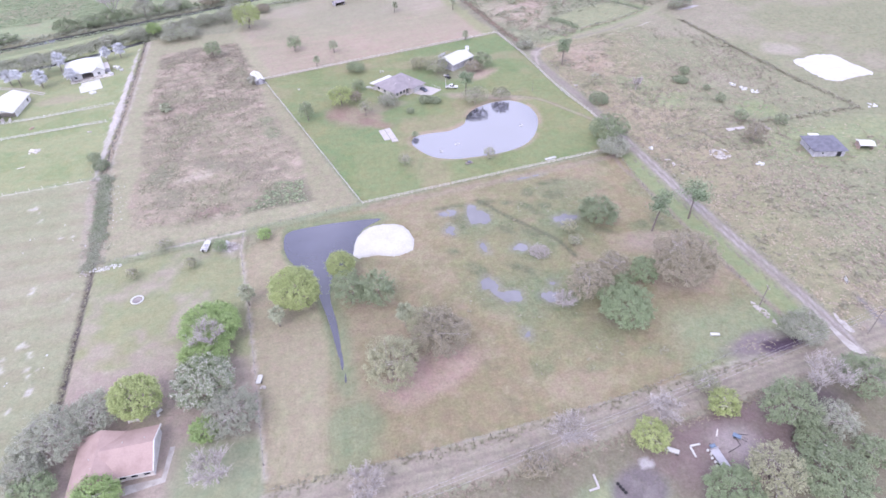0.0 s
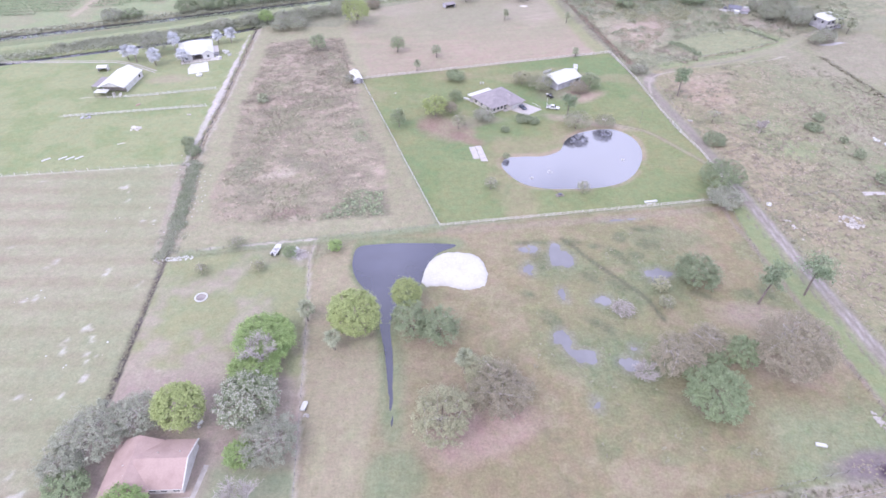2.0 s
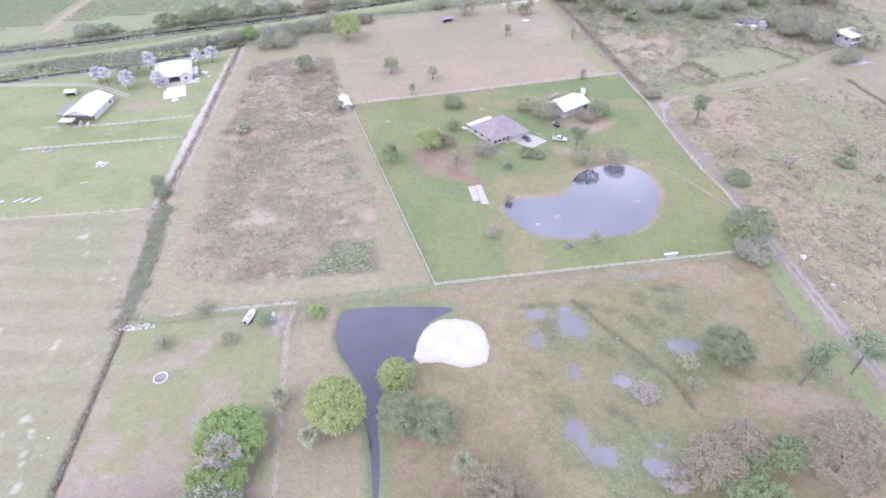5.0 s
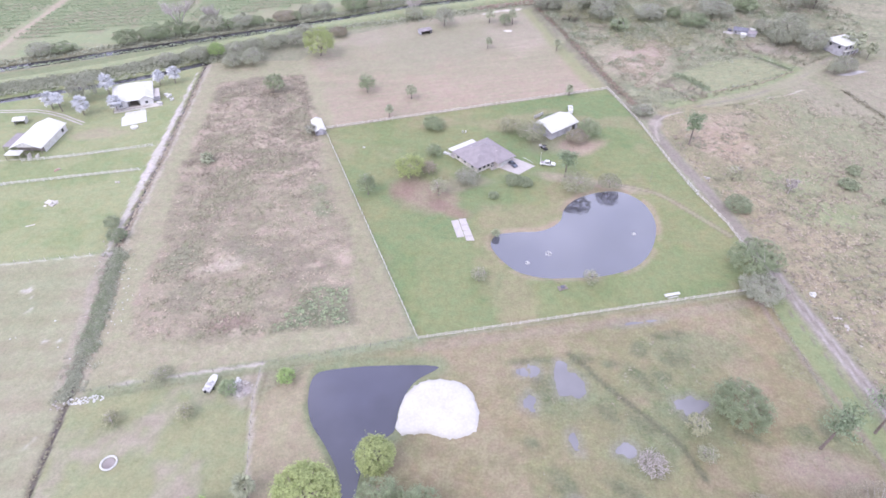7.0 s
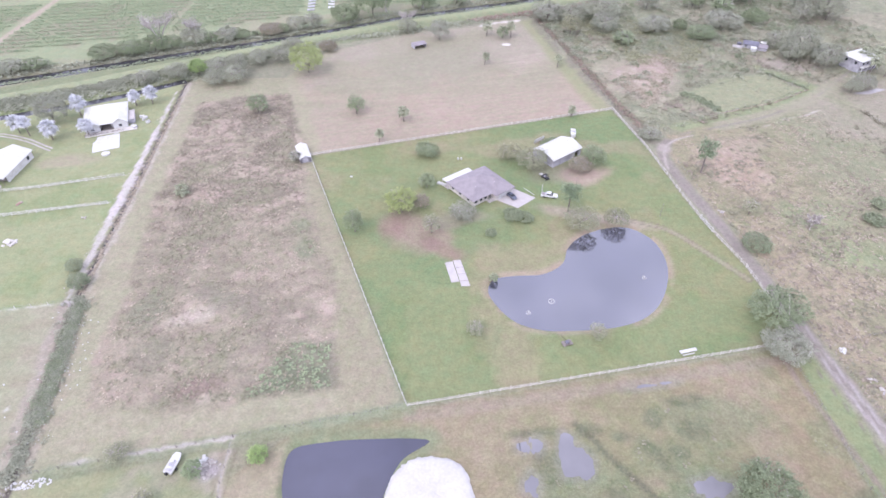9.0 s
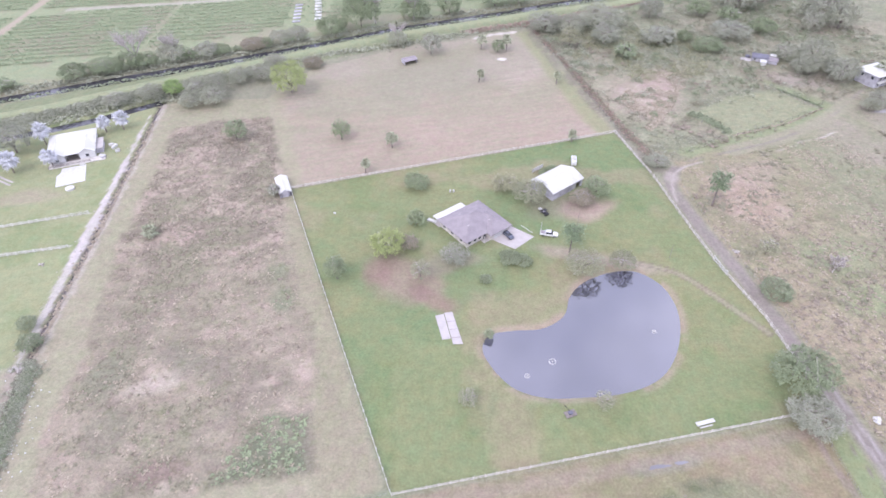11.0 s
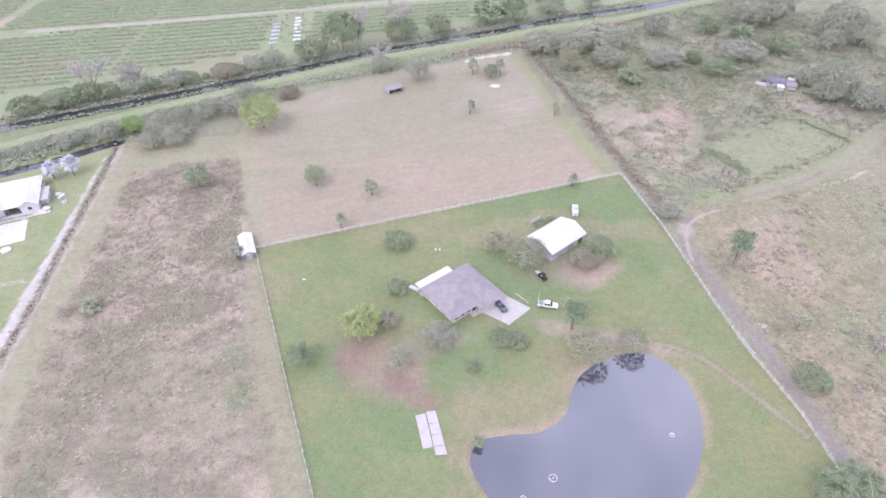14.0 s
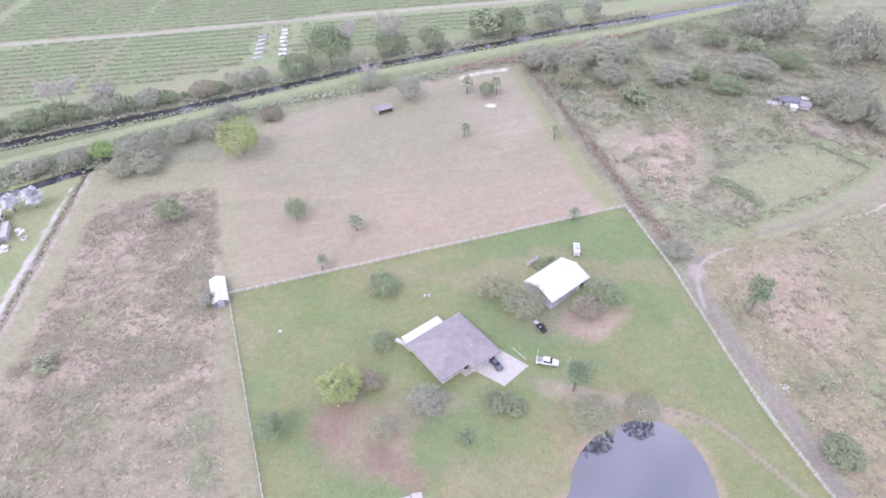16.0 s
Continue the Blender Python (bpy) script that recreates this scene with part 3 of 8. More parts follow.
paint(step(1.3 - distance(X, Y, catmull([(62, 175), (76, 169), (86, 156), (93, 146)], 5, False), False), 0, 1.0) * 0.5, (0.35, 0.29, 0.25))
paint(step(0.45 - np.abs(distance(X, Y, catmull([(66, 174), (76, 169.5), (86, 156), (93, 146)], 5, False), False) - 0.9), 0, 0.4) * 0.7, (0.2, 0.175, 0.135))
paint(step(2.6 - distance(X, Y, POND), 0, 2.4) * blotch(N3, 0.3, 0.55, 0.7), (0.34, 0.27, 0.22))
# wet southern field
south = area([(-33, 94.5), (-6, 101.2), (97, 121), (92.6, 98), (93, 82), (97, 66), (104, 30), (105, 17), (50, 9.4), (-7, 2.4), (-34, 0), (-40, 57), (-45, 83)], 0.8)
paint(south, (0.248, 0.211, 0.138), 0.6)
paint(south * blotch(fbm(WX, WY, 7, 221), 0.55, 0.7, 0.5), (0.205, 0.19, 0.125))
paint(south * blotch(fbm(WX, WY, 6, 231), 0.58, 0.72, 0.5), (0.315, 0.27, 0.195))
paint(south * blotch(N1, 0.4, 0.6, 0.7), (0.222, 0.214, 0.13))
paint(south * blotch(fbm(WX, WY, 15, 121), 0.52, 0.68, 0.7), (0.285, 0.24, 0.172))
paint(south * blotch(N2, 0.52, 0.68, 0.6) * step(X, 10, 30), (0.19, 0.205, 0.12), 1.0)
for px_, py_, rx_, ry_ in ((30, 86, 9, 9), (58, 80, 9, 8), (44, 70, 10, 9), (34, 50, 11, 11), (46, 50, 10, 8), (66, 98, 12, 8)):
    paint(patch(px_, py_, rx_, ry_, amount=0.55), (0.18, 0.205, 0.125), 1.0)
for px_, py_, rx_, ry_, turn_ in ((23, 95.5, 6, 1.8, 8), (35, 95.5, 4, 2, 0), (42.5, 93.8, 3, 1.6, 0), (49.5, 88, 2.2, 6, 35), (52.2, 98.5, 3, 3, 0), (61.7, 96, 4, 3.4, 0), (61.2, 104, 4.5, 2.4, 0), (45, 78, 2.5, 5, 40), (38, 80, 2, 4, 30), (70.6, 74.6, 4.5, 1.4, -25), (82.7, 75.7, 1.8, 1.6, 0), (88.5, 76, 3, 1.5, -50), (24, 88, 2, 5, 10), (27, 62, 3, 5, 30), (38, 60, 2, 6, 40), (20, 72, 3, 2, 0), (56, 90, 3, 2, 20)):
    paint(patch(px_, py_, rx_, ry_, turn_, amount=0.75), (0.152, 0.158, 0.102), 1.0)
for o in PUDDLES:
    paint(step(2.2 - distance(X, Y, o), 0, 2.4) * 0.55, (0.232, 0.225, 0.195), 0.6)
paint(patch(8, 26, 15, 8, 25, amount=0.8), (0.37, 0.275, 0.24))
paint(patch(-13, 12, 8, 11, amount=0.65), (0.19, 0.235, 0.14))
paint(step(4.5 - distance(X, Y, POOL), 0, 4) * south * 0.6, (0.19, 0.235, 0.14))
paint(patch(62, 38, 9, 6, amount=0.5), BROWN)
paint(patch(83, 47, 10, 7, amount=0.5), (0.3, 0.24, 0.2))
paint(patch(84, 66, 12, 6, -10, amount=0.6), (0.33, 0.26, 0.23))
paint(south * step(X, 66, 78) * step(36 - Y, -6, 6) * 0.7, GREEN)
paint(step(2.6 - distance(X, Y, [(-6, 99.5), (40, 107), (96, 117.5)], False), 0, 2) * 0.6, (0.275, 0.23, 0.185))
paint(step(1.2 - distance(X, Y, catmull([(33, 97.5), (36.4, 93.3), (39.2, 89), (43.7, 83.5), (48.7, 77.9), (54, 71), (57, 63)], 5, False), False) + 0.8 * (N3 - 0.5), 0, 0.8) * 0.8, (0.13, 0.13, 0.09), 1.0)
strip = area([(-45.5, 83), (-41, 57), (-36.7, 30.5), (-32.8, 2), (-20, 2), (-19, 40), (-24, 64), (-33, 78), (-34, 92)], 1.2)
paint(strip, (0.30, 0.265, 0.19), 0.5)
paint(strip * blotch(N2, 0.45, 0.65, 0.6), (0.27, 0.275, 0.18))
# yard of the red-roofed house
yard = area([(-82.5, -6), (-82.5, 3), (-83, 32), (-89.6, 82), (-46.2, 92), (-45.9, 83), (-41.2, 57), (-36.9, 30.5), (-32.9, 2), (-34, -6)], 0.6)
paint(yard, (0.266, 0.27, 0.163), 0.35)
paint(yard * blotch(N2, 0.45, 0.7, 0.5), GREEN)
paint(yard * blotch(N2 + 0.25 * step(62 - Y, 0, 20), 0.55, 0.75, 0.85), (0.335, 0.285, 0.24))
paint(yard * step(40 - Y + 8 * N2, 0, 10) * 0.7, (0.325, 0.265, 0.235))
YARD_LINE = [(-46, 94), (-45.9, 83), (-41.2, 57), (-36.9, 30.5), (-32.8, 4)]
paint(step(0.9 - distance(X, Y, YARD_LINE, False) + 0.9 * (N3 - 0.5), 0, 0.6) * 0.8, (0.40, 0.355, 0.31), 0.4)
paint(step(0.8 - np.abs(distance(X, Y, YARD_LINE, False) - 1.3), 0, 0.6) * blotch(N2, 0.35, 0.6, 0.6), (0.2, 0.18, 0.13), 0.6)
paint(yard * step(X, -56, -50) * step(16 - Y, -3, 3) * 0.7, (0.22, 0.265, 0.155))
paint(patch(-50.5, 86.6, 4.2, 2.6, soft=0.4, amount=0.8), (0.36, 0.33, 0.335), 0.3)
# field track along the southern fence, eastern verge
paint(step(2.4 - distance(X, Y, [(-90, 84.5), (-46, 94), (-6, 102), (-6, 101)], False), 0, 2) * 0.6, GREEN)
paint(step(0.7 - distance(X, Y, [(-90, 84.6), (-80.4, 87.6), (-46, 94)], False) + 0.7 * (N3 - 0.5), 0, 0.4) * blotch(N2, 0.4, 0.6, 0.8), (0.44, 0.40, 0.37), 0.3)
paint(step(1.3 - distance(X, Y, [(-88, 83.2), (-60, 88.6), (-34, 94.5), (-8, 99.5)], False), 0, 1.2) * 0.7, (0.2, 0.215, 0.135), 0.7)
verge = area([(93.2, 116), (93.4, 82), (97.6, 66), (105, 30), (108, 18), (113.5, 18), (111.5, 31), (106.5, 57), (101, 91), (98, 118)], 0.8)
paint(verge, (0.225, 0.252, 0.14), 0.4)
paint(step(1.3 - distance(X, Y, [(91, 118), (90.4, 109), (93, 97.8), (95.6, 82), (97.5, 66), (104, 30)], False) + 1.2 * (N3 - 0.5), 0, 0.9) * 0.75, (0.25, 0.205, 0.175), 0.8)
paint(step(0.5 - distance(X, Y, [(96.5, 116), (100.5, 91), (105.5, 57), (111, 31)], False) + 0.6 * (N3 - 0.5), 0, 0.5) * 0.7, (0.2, 0.165, 0.155), 0.6)
# eastern pastures
east = step(X - np.interp(Y, EAST_ROAD[:, 1][:56], EAST_ROAD[:, 0][:56]) - 3, -1, 1) * step(236 + 0.42 * (X - 99) - Y, -2, 2)
paint(east, (0.262, 0.24, 0.164), 1.0)
paint(east * blotch(fbm(WX, WY, 30, 141), 0.46, 0.62, 0.7), (0.318, 0.27, 0.195))
paint(east * blotch(N2, 0.45, 0.66, 0.55), (0.225, 0.225, 0.145))
paint(east * blotch(fbm(X, Y, 5, 241), 0.54, 0.68, 0.6), (0.335, 0.288, 0.205), 1.0)
paint(east * blotch(fbm(X, Y, 4, 251), 0.58, 0.7, 0.6), (0.205, 0.195, 0.135), 1.0)
paint(patch(112, 208, 12, 18, 10, amount=0.6), (0.375, 0.283, 0.23))
paint(patch(112, 208, 14, 20, 10) * blotch(N3, 0.52, 0.68, 0.5), (0.42, 0.335, 0.285), 1.0)
paint(patch(118, 222, 16, 9, 20, amount=0.5), (0.335, 0.275, 0.225))
paint(patch(128, 178, 14, 10, 20, amount=0.6), (0.22, 0.255, 0.15))
paint(patch(122, 60, 12, 34, -8, amount=0.6), (0.255, 0.245, 0.158))
paint(east * step(X, 128, 152) * 0.75, (0.236, 0.242, 0.162), 1.0)
paint(east * step(X, 150, 170) * step(Y, 150, 175) * blotch(N1, 0.4, 0.6, 0.6), (0.31, 0.27, 0.225), 0.8)
paint(patch(185, 112, 45, 16, 8, amount=0.8), (0.255, 0.28, 0.165))
paint(patch(165, 143, 9, 9, amount=0.7), (0.235, 0.275, 0.15))
paint(step(0.45 - distance(X, Y, [(136.4, 238), (143, 240.6), (148, 244.6), (157, 247), (166.8, 252.6)], False) + N3 - 0.5, 0, 0.6) * 0.9, (0.47, 0.43, 0.39), 0.3)
# far puddle: its pale sky reflection is painted into the ground colour
paint(patch(199, 270.5, 8, 1.6, 16, soft=0.4), (0.45, 0.43, 0.44), 0.2)
paint(step(1.2 - distance(X, Y, [(147, 238), (147.5, 217.6), (152.1, 205.7), (154, 185)], False) + N3 - 0.5, 0, 0.8) * 0.6, (0.2, 0.175, 0.135), 0.8)
paint(patch(130.5, 157, 12, 8, amount=0.6), (0.235, 0.27, 0.155))
# scrub to the north-east and its paddock
scrub = area([(56, 360), (66, 313), (77.5, 264), (86, 228), (98, 234), (117, 240.5), (141, 250), (168, 268), (300, 345), (420, 470), (178, 430)], 2.5, True)
paint(scrub, (0.265, 0.248, 0.18), 1.0)
paint(scrub * step(Y - 0.25 * X, 270, 300) * 0.7, (0.25, 0.255, 0.185), 1.0)
paint(scrub * blotch(N2, 0.42, 0.62, 0.8), (0.235, 0.245, 0.165), 1.0)
paint(scrub * blotch(N1, 0.5, 0.66, 0.6), (0.30, 0.265, 0.205), 1.0)
paint(scrub * blotch(N3, 0.5, 0.66, 0.55), (0.185, 0.185, 0.135), 1.0)
paint(scrub * blotch(fbm(X, Y, 3.5, 35), 0.56, 0.7, 0.5), (0.33, 0.315, 0.235), 1.0)
paint(patch(122, 282, 26, 20, 10, amount=0.6), (0.208, 0.212, 0.148), 1.0)
paint(patch(97, 284, 15, 23, -14, soft=0.8), (0.365, 0.30, 0.25), 1.0)
paint(patch(97, 284, 13, 21, -14) * blotch(N3, 0.5, 0.68, 0.7), (0.43, 0.36, 0.315), 1.0)
paint(patch(97, 284, 15, 23, -14) * blotch(fbm(X, Y, 5, 61), 0.55, 0.7, 0.5), (0.26, 0.225, 0.175), 1.0)
paint(patch(108, 300, 14, 10, 30, amount=0.7), (0.36, 0.28, 0.245), 1.0)
paint(area([(110, 266), (121, 247.5), (168, 270), (158, 289), (135, 284)], 1.5) * 0.8, (0.265, 0.275, 0.175), 0.8)
paint(step(4.5 - distance(X, Y, [(158, 297), (174, 274), (150, 258), (121, 246), (100, 237)], False), 0, 3) * 0.7, (0.236, 0.272, 0.15), 0.5)
paint(step(4.0 - distance(X, Y, [(52, 366), (63, 312), (76.5, 256), (86, 226)], False), 0, 3) * blotch(N3, 0.25, 0.5, 0.6), (0.2, 0.18, 0.15), 1.0)
paint(step(2.2 - distance(X, Y, [(57.5, 362), (68.5, 312), (79.5, 258), (87, 230)], False) + 2.0 * (N3 - 0.5), 0, 1.4) * 0.85, (0.195, 0.155, 0.13), 1.0)
paint(patch(175, 300, 16, 10, amount=0.7), (0.32, 0.275, 0.24), 0.6)
# canal banks and grove
north = step(Y - np.interp(X, [-520, -330, -161, -58, 21, 133, 330, 700], [168, 240, 309, 357, 394, 436, 502, 650]), -1, 1)
paint(north, (0.265, 0.295, 0.185), 0.4)
paint(north * blotch(N2, 0.5, 0.7, 0.5), (0.31, 0.27, 0.21))
bank = step(13 - distance(X, Y, DYKE, False), -2, 2)
paint(bank, (0.215, 0.235, 0.145), 0.8)
paint(step(3.2 - distance(X, Y, DYKE, False), -0.8, 0.8), (0.275, 0.30, 0.185), 0.3)
paint(step(2.6 - distance(X, Y, [(-214, 399), (-145, 410), (-67, 428), (23, 446), (200, 480)], False), -0.6, 0.6), (0.36, 0.345, 0.28), 0.2)
paint(step(2.2 - distance(X, Y, [(-232, 296), (-237, 420)], False), -0.6, 0.6), STRAW, 0.2)
paint(step(3.4 - distance(X, Y, [(-178, 318), (-122, 338), (-76, 360), (-60, 369), (-10, 386)], False), -1, 1), (0.30, 0.29, 0.205), 0.3)
# dirt roads
paint(step(0.8 - distance(X, Y, [(105, 20), (50, 10.4), (-7, 3), (-33, 0)], False) + 0.8 * (N3 - 0.5), 0, 0.5) * 0.6, (0.36, 0.33, 0.29), 0.3)
near = distance(X, Y, NEAR_ROAD, False)
paint(step(4.6 - near + 1.5 * (N3 - 0.5), -0.8, 0.8), (0.285, 0.252, 0.208), 0.5)
paint(step(0.8 - np.abs(near - 1.0), 0, 0.5) * 0.6, (0.21, 0.183, 0.158), 0.3)
paint(step(Y - np.interp(X, [-300, -6, 49, 105, 300], [-54, -6.4, 1.5, 10.5, 40]), -0.6, 0.6) * step(7.6 - near, -0.5, 0.5) * step(near - 4, -0.3, 0.3) * step(Y - np.interp(X, [-300, -6, 105, 300], [-48, -1.2, 15, 46]), 0.5, -0.5) * 0.7, (0.2, 0.2, 0.13), 1.0)
yard_s = step(np.interp(X, [-300, -6, 49, 105, 300], [-58, -8, 0, 9, 36]) - Y, -0.8, 0.8)
paint(yard_s, (0.2, 0.182, 0.135), 0.8)
paint(yard_s * patch(72, -4, 24, 12, 8), (0.2, 0.156, 0.148), 0.5)
paint(patch(71, -4.6, 5.2, 5.4, soft=0.7), (0.325, 0.28, 0.275), 0.4)
paint(patch(98, 3, 8, 5, soft=0.6), (0.13, 0.11, 0.108), 0.7)
paint(yard_s * patch(40, -14, 12, 7), (0.24, 0.27, 0.165), 0.4)
paint(patch(46, -11.6, 6.6, 6.2, soft=0.4), (0.172, 0.15, 0.152), 0.6)
paint(patch(45, -12.6, 4, 4) * blotch(N3, 0.4, 0.65, 0.7), (0.235, 0.215, 0.205), 0.6)
paint(patch(50.4, -6.5, 1.9, 1.2, -20, soft=0.3), (0.4, 0.375, 0.375), 0.3)
paint(patch(91.5, 20, 10, 4.2, 8, soft=0.5), (0.215, 0.18, 0.185), 0.6)
paint(patch(97.5, 19.8, 6.5, 2.0, 6, soft=0.35), (0.085, 0.062, 0.085), 0.5)
paint(patch(129.2, 27, 1.6, 8, 8, soft=0.5), (0.2, 0.18, 0.18), 0.5)
road_d = distance(X, Y, EAST_ROAD, False)
paint(step(2.1 - road_d + 1.2 * (N3 - 0.5), -0.7, 0.7) * step(Y, -60, -40) * step(np.where(X > 92, 227 - Y, 1.0), -2, 1) , (0.25, 0.222, 0.195), 0.4)
paint(step(3.3 - distance(X, Y, [(118, 238), (141, 247), (168, 263), (186, 279)], False), -1, 1) * 0.8, (0.29, 0.275, 0.2), 0.3)
paint(step(0.8 - np.abs(road_d - 1.05), 0, 0.8) * step(np.where(X > 92, 227 - Y, 1.0), -2, 1) * blotch(N2, 0.3, 0.6, 0.45), (0.31, 0.278, 0.25), 0.2)
paint(step(0.9 - road_d, 0, 0.6) * blotch(N2, 0.3, 0.6, 0.7), (0.24, 0.212, 0.19), 0.3)
# near ruts stand wet: the sky's shine on them is painted as pale colour
paint(step(0.8 - np.abs(road_d - 1.05), 0, 0.8) * step(150 - Y, 0, 30) * step(Y, -60, -40) * blotch(N2, 0.3, 0.6, 0.6), (0.41, 0.38, 0.375), 0.3)
paint(step(0.9 - distance(X, Y, catmull([(86.6, 206), (87.4, 213), (89.6, 220.5), (95, 226.5), (104, 230.6)], 5, False), False), 0, 0.8) * 0.75, (0.40, 0.36, 0.325), 0.2)
paint(step(0.2 - distance(X, Y, [(105.9, 121.4), (108.3, 111.8), (110.9, 100)], False) + 1.0 * (N3 - 0.5), 0, 0.4) * 0.9, (0.52, 0.49, 0.47), 0.2)
paint(patch(89.0, 220, 4, 4.5, amount=0.7), (0.38, 0.335, 0.30), 0.2)
# ditch beds
wd = distance(X, Y, WEST_DITCH, False)
side_e = X - np.interp(Y, [-60, 3.6, 32, 82, 138, 195, 264, 283], [-82, -83, -84, -90.6, -102.8, -108.5, -116, -118.3])
paint(step(2.6 - np.abs(wd - 2.0) + 2.5 * (N3 - 0.5), 0, 1.2) * step(140 - Y, -3, 3) * step(Y, 78, 88) * 0.6, (0.33, 0.285, 0.25), 0.9)
paint(step(1.0 - wd + 0.9 * (N3 - 0.5), 0, 0.7), (0.13, 0.11, 0.112), 0.9)
paint(step(1.6 - np.abs(side_e - 1.6) + 2.2 * (N3 - 0.55), 0, 0.5) * step(Y, 136, 146) * step(281 - Y, -1, 1) * 0.8, (0.43, 0.385, 0.365), 0.8)
side = np.interp(Y, [-60, 3.6, 32, 82, 138, 195, 264, 283], [-82, -83, -84, -90.6, -102.8, -108.5, -116, -118.3]) - X
paint(step(np.interp(Y, [134, 142, 200, 206, 245, 270], [0.3, 1.3, 2.1, 1.4, 1.1, 0.3]) - np.abs(side - 2.3) + 1.7 * (N3 - 0.5), 0, 0.6) * step(Y, 132, 140) * step(281 - Y, -1, 1) * (0.75 + 0.25 * step(N2, 0.4, 0.6)), (0.48, 0.44, 0.425), 0.5)
paint(step(3.4 - np.abs(side + 3.4), 0, 2) * step(Y, 80, 100) * step(281 - Y, -1, 1) * 0.5, (0.31, 0.285, 0.21))
# white sand beyond the eastern pasture, lime spots
paint(patch(215, 200, 12, 9, amount=0.5), (0.42, 0.36, 0.33), 0.6)
paint(patch(35.5, 325, 2.4, 1.6, soft=0.3), (0.6, 0.57, 0.53), 0.2)
paint(step(1.6 - distance(X, Y, [(24, 352), (34, 357), (46, 360)], False) + N3 - 0.5, 0, 0.8) * 0.8, (0.55, 0.5, 0.46), 0.2)
COL = np.clip(COL, 0.02, 0.85)


def grid_mesh(name, x, y, z):
    r, c = x.shape
    m = bpy.data.meshes.new(name)
    m.vertices.add(r * c)
    m.vertices.foreach_set("co", np.stack([x, y, z], -1).astype(np.float32).ravel())
    i = np.arange(r * c).reshape(r, c)
    f = np.stack([i[:-1, :-1], i[:-1, 1:], i[1:, 1:], i[1:, :-1]], -1).reshape(-1, 4).astype(np.int32)
    m.loops.add(f.size)
    m.loops.foreach_set("vertex_index", f.ravel())
    m.polygons.add(len(f))
    m.polygons.foreach_set("loop_start", np.arange(0, f.size, 4, dtype=np.int32))
    m.polygons.foreach_set("loop_total", np.full(len(f), 4, dtype=np.int32))
    m.update()
    return m


gm = grid_mesh("ground", X, Y, Z)
gm.attributes.new("turf", "FLOAT_COLOR", "POINT").data.foreach_set("color", np.concatenate([COL, np.ones(X.shape + (1,))], -1).astype(np.float32).ravel())
gm.attributes.new("tuft", "FLOAT", "POINT").data.foreach_set("value", TUFT.astype(np.float32).ravel())
gm.shade_smooth()
tagged(link("ground", gm, M_GROUND), "flat rural land of lawns, mown fields and scrub", "ground", kind="structure")


def flat(name, outline, z, mat, label, category):
    """A level sheet, such as still water, inside an outline."""
    bm = bmesh.new()
    bm.faces.new([bm.verts.new((x, y, z)) for x, y in outline])
    bmesh.ops.triangulate(bm, faces=bm.faces[:])
    m = bpy.data.meshes.new(name)
    bm.to_mesh(m)
    bm.free()
    for p in m.polygons:
        if p.normal.z < 0:
            p.flip()
    return tagged(link(name, m, mat), label, category, kind="structure")


def grown(outline, by):
    p = np.asarray(outline)
    d = np.roll(p, -1, 0) - np.roll(p, 1, 0)
    nrm = np.stack([d[:, 1], -d[:, 0]], 1) / np.maximum(np.linalg.norm(d, axis=1, keepdims=True), 1e-6)
    if np.sum(p[:, 0] * np.roll(p[:, 1], -1) - p[:, 1] * np.roll(p[:, 0], -1)) < 0:
        nrm = -nrm
    return p + nrm * by


def ribbon(line, half):
    p = np.asarray(line, float)
    d = np.gradient(p, axis=0)
    nrm = np.stack([-d[:, 1], d[:, 0]], 1) / np.linalg.norm(d, axis=1, keepdims=True)
    return np.concatenate([p + nrm * half, (p - nrm * half)[::-1]])


flat("water_pond", grown(POND, 0.3), -0.4, M_WATER, "pond reflecting a pale overcast sky", "pond")
flat("water_pool", grown(POOL, 0.1), -0.45, M_WATER_DARK, "dark excavated pond with a narrow outlet channel", "pond")
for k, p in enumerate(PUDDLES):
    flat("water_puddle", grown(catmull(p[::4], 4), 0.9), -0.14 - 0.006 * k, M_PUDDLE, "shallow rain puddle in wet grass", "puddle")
SAND = catmull([(210.9, 184.8), (217.8, 187.4), (229.2, 189.8), (234.5, 187.5), (236.3, 178.1), (238.7, 165.2), (232, 162.8), (216.4, 160.1), (211.5, 166), (210.4, 176.3)], 5)
SAND = SAND + 0.5 * np.random.default_rng(6).normal(size=SAND.shape)
flat("sand_pad", SAND, 0.06, M_SAND, "broad pad of bright white sand in pasture", "sand")
for k, o in enumerate(([(113.9, 22.6), (115.2, 21.8), (116.2, 17), (117.7, 13.4), (114.7, 13.9), (113.8, 17.2)], [(118.5, 27.4), (119.0, 25.3), (119.6, 20.4), (117.9, 20.7), (117.6, 25.1)])):
    o = catmull(o[::-1], 4)
    flat("marl_apron", o + 0.12 * np.random.default_rng(k).normal(size=o.shape), 0.05 + 0.01 * k, M_LIME, "pale crushed marl at the road junction", "paving")
for off in (-0.9, 0.9):
    flat("track_farm", ribbon(catmull([(-250, 226 + off), (-184, 229.8 + off), (-174, 229.6 + off), (-163.8, 226.2 + off), (-155, 221.4 + off), (-150.5, 219 + off)], 6, False), 0.42), 0.03, M_LIME, "pale wheel track curving over the lawn", "track")
flat("water_canal_north", ribbon(NORTH_CANAL, 4.6), -0.9, M_CANAL, "dark still water of a drainage canal", "canal")
flat("water_canal_south", ribbon(SOUTH_CANAL, 3.6), -0.9, M_CANAL, "dark narrow water beside the dyke", "canal")
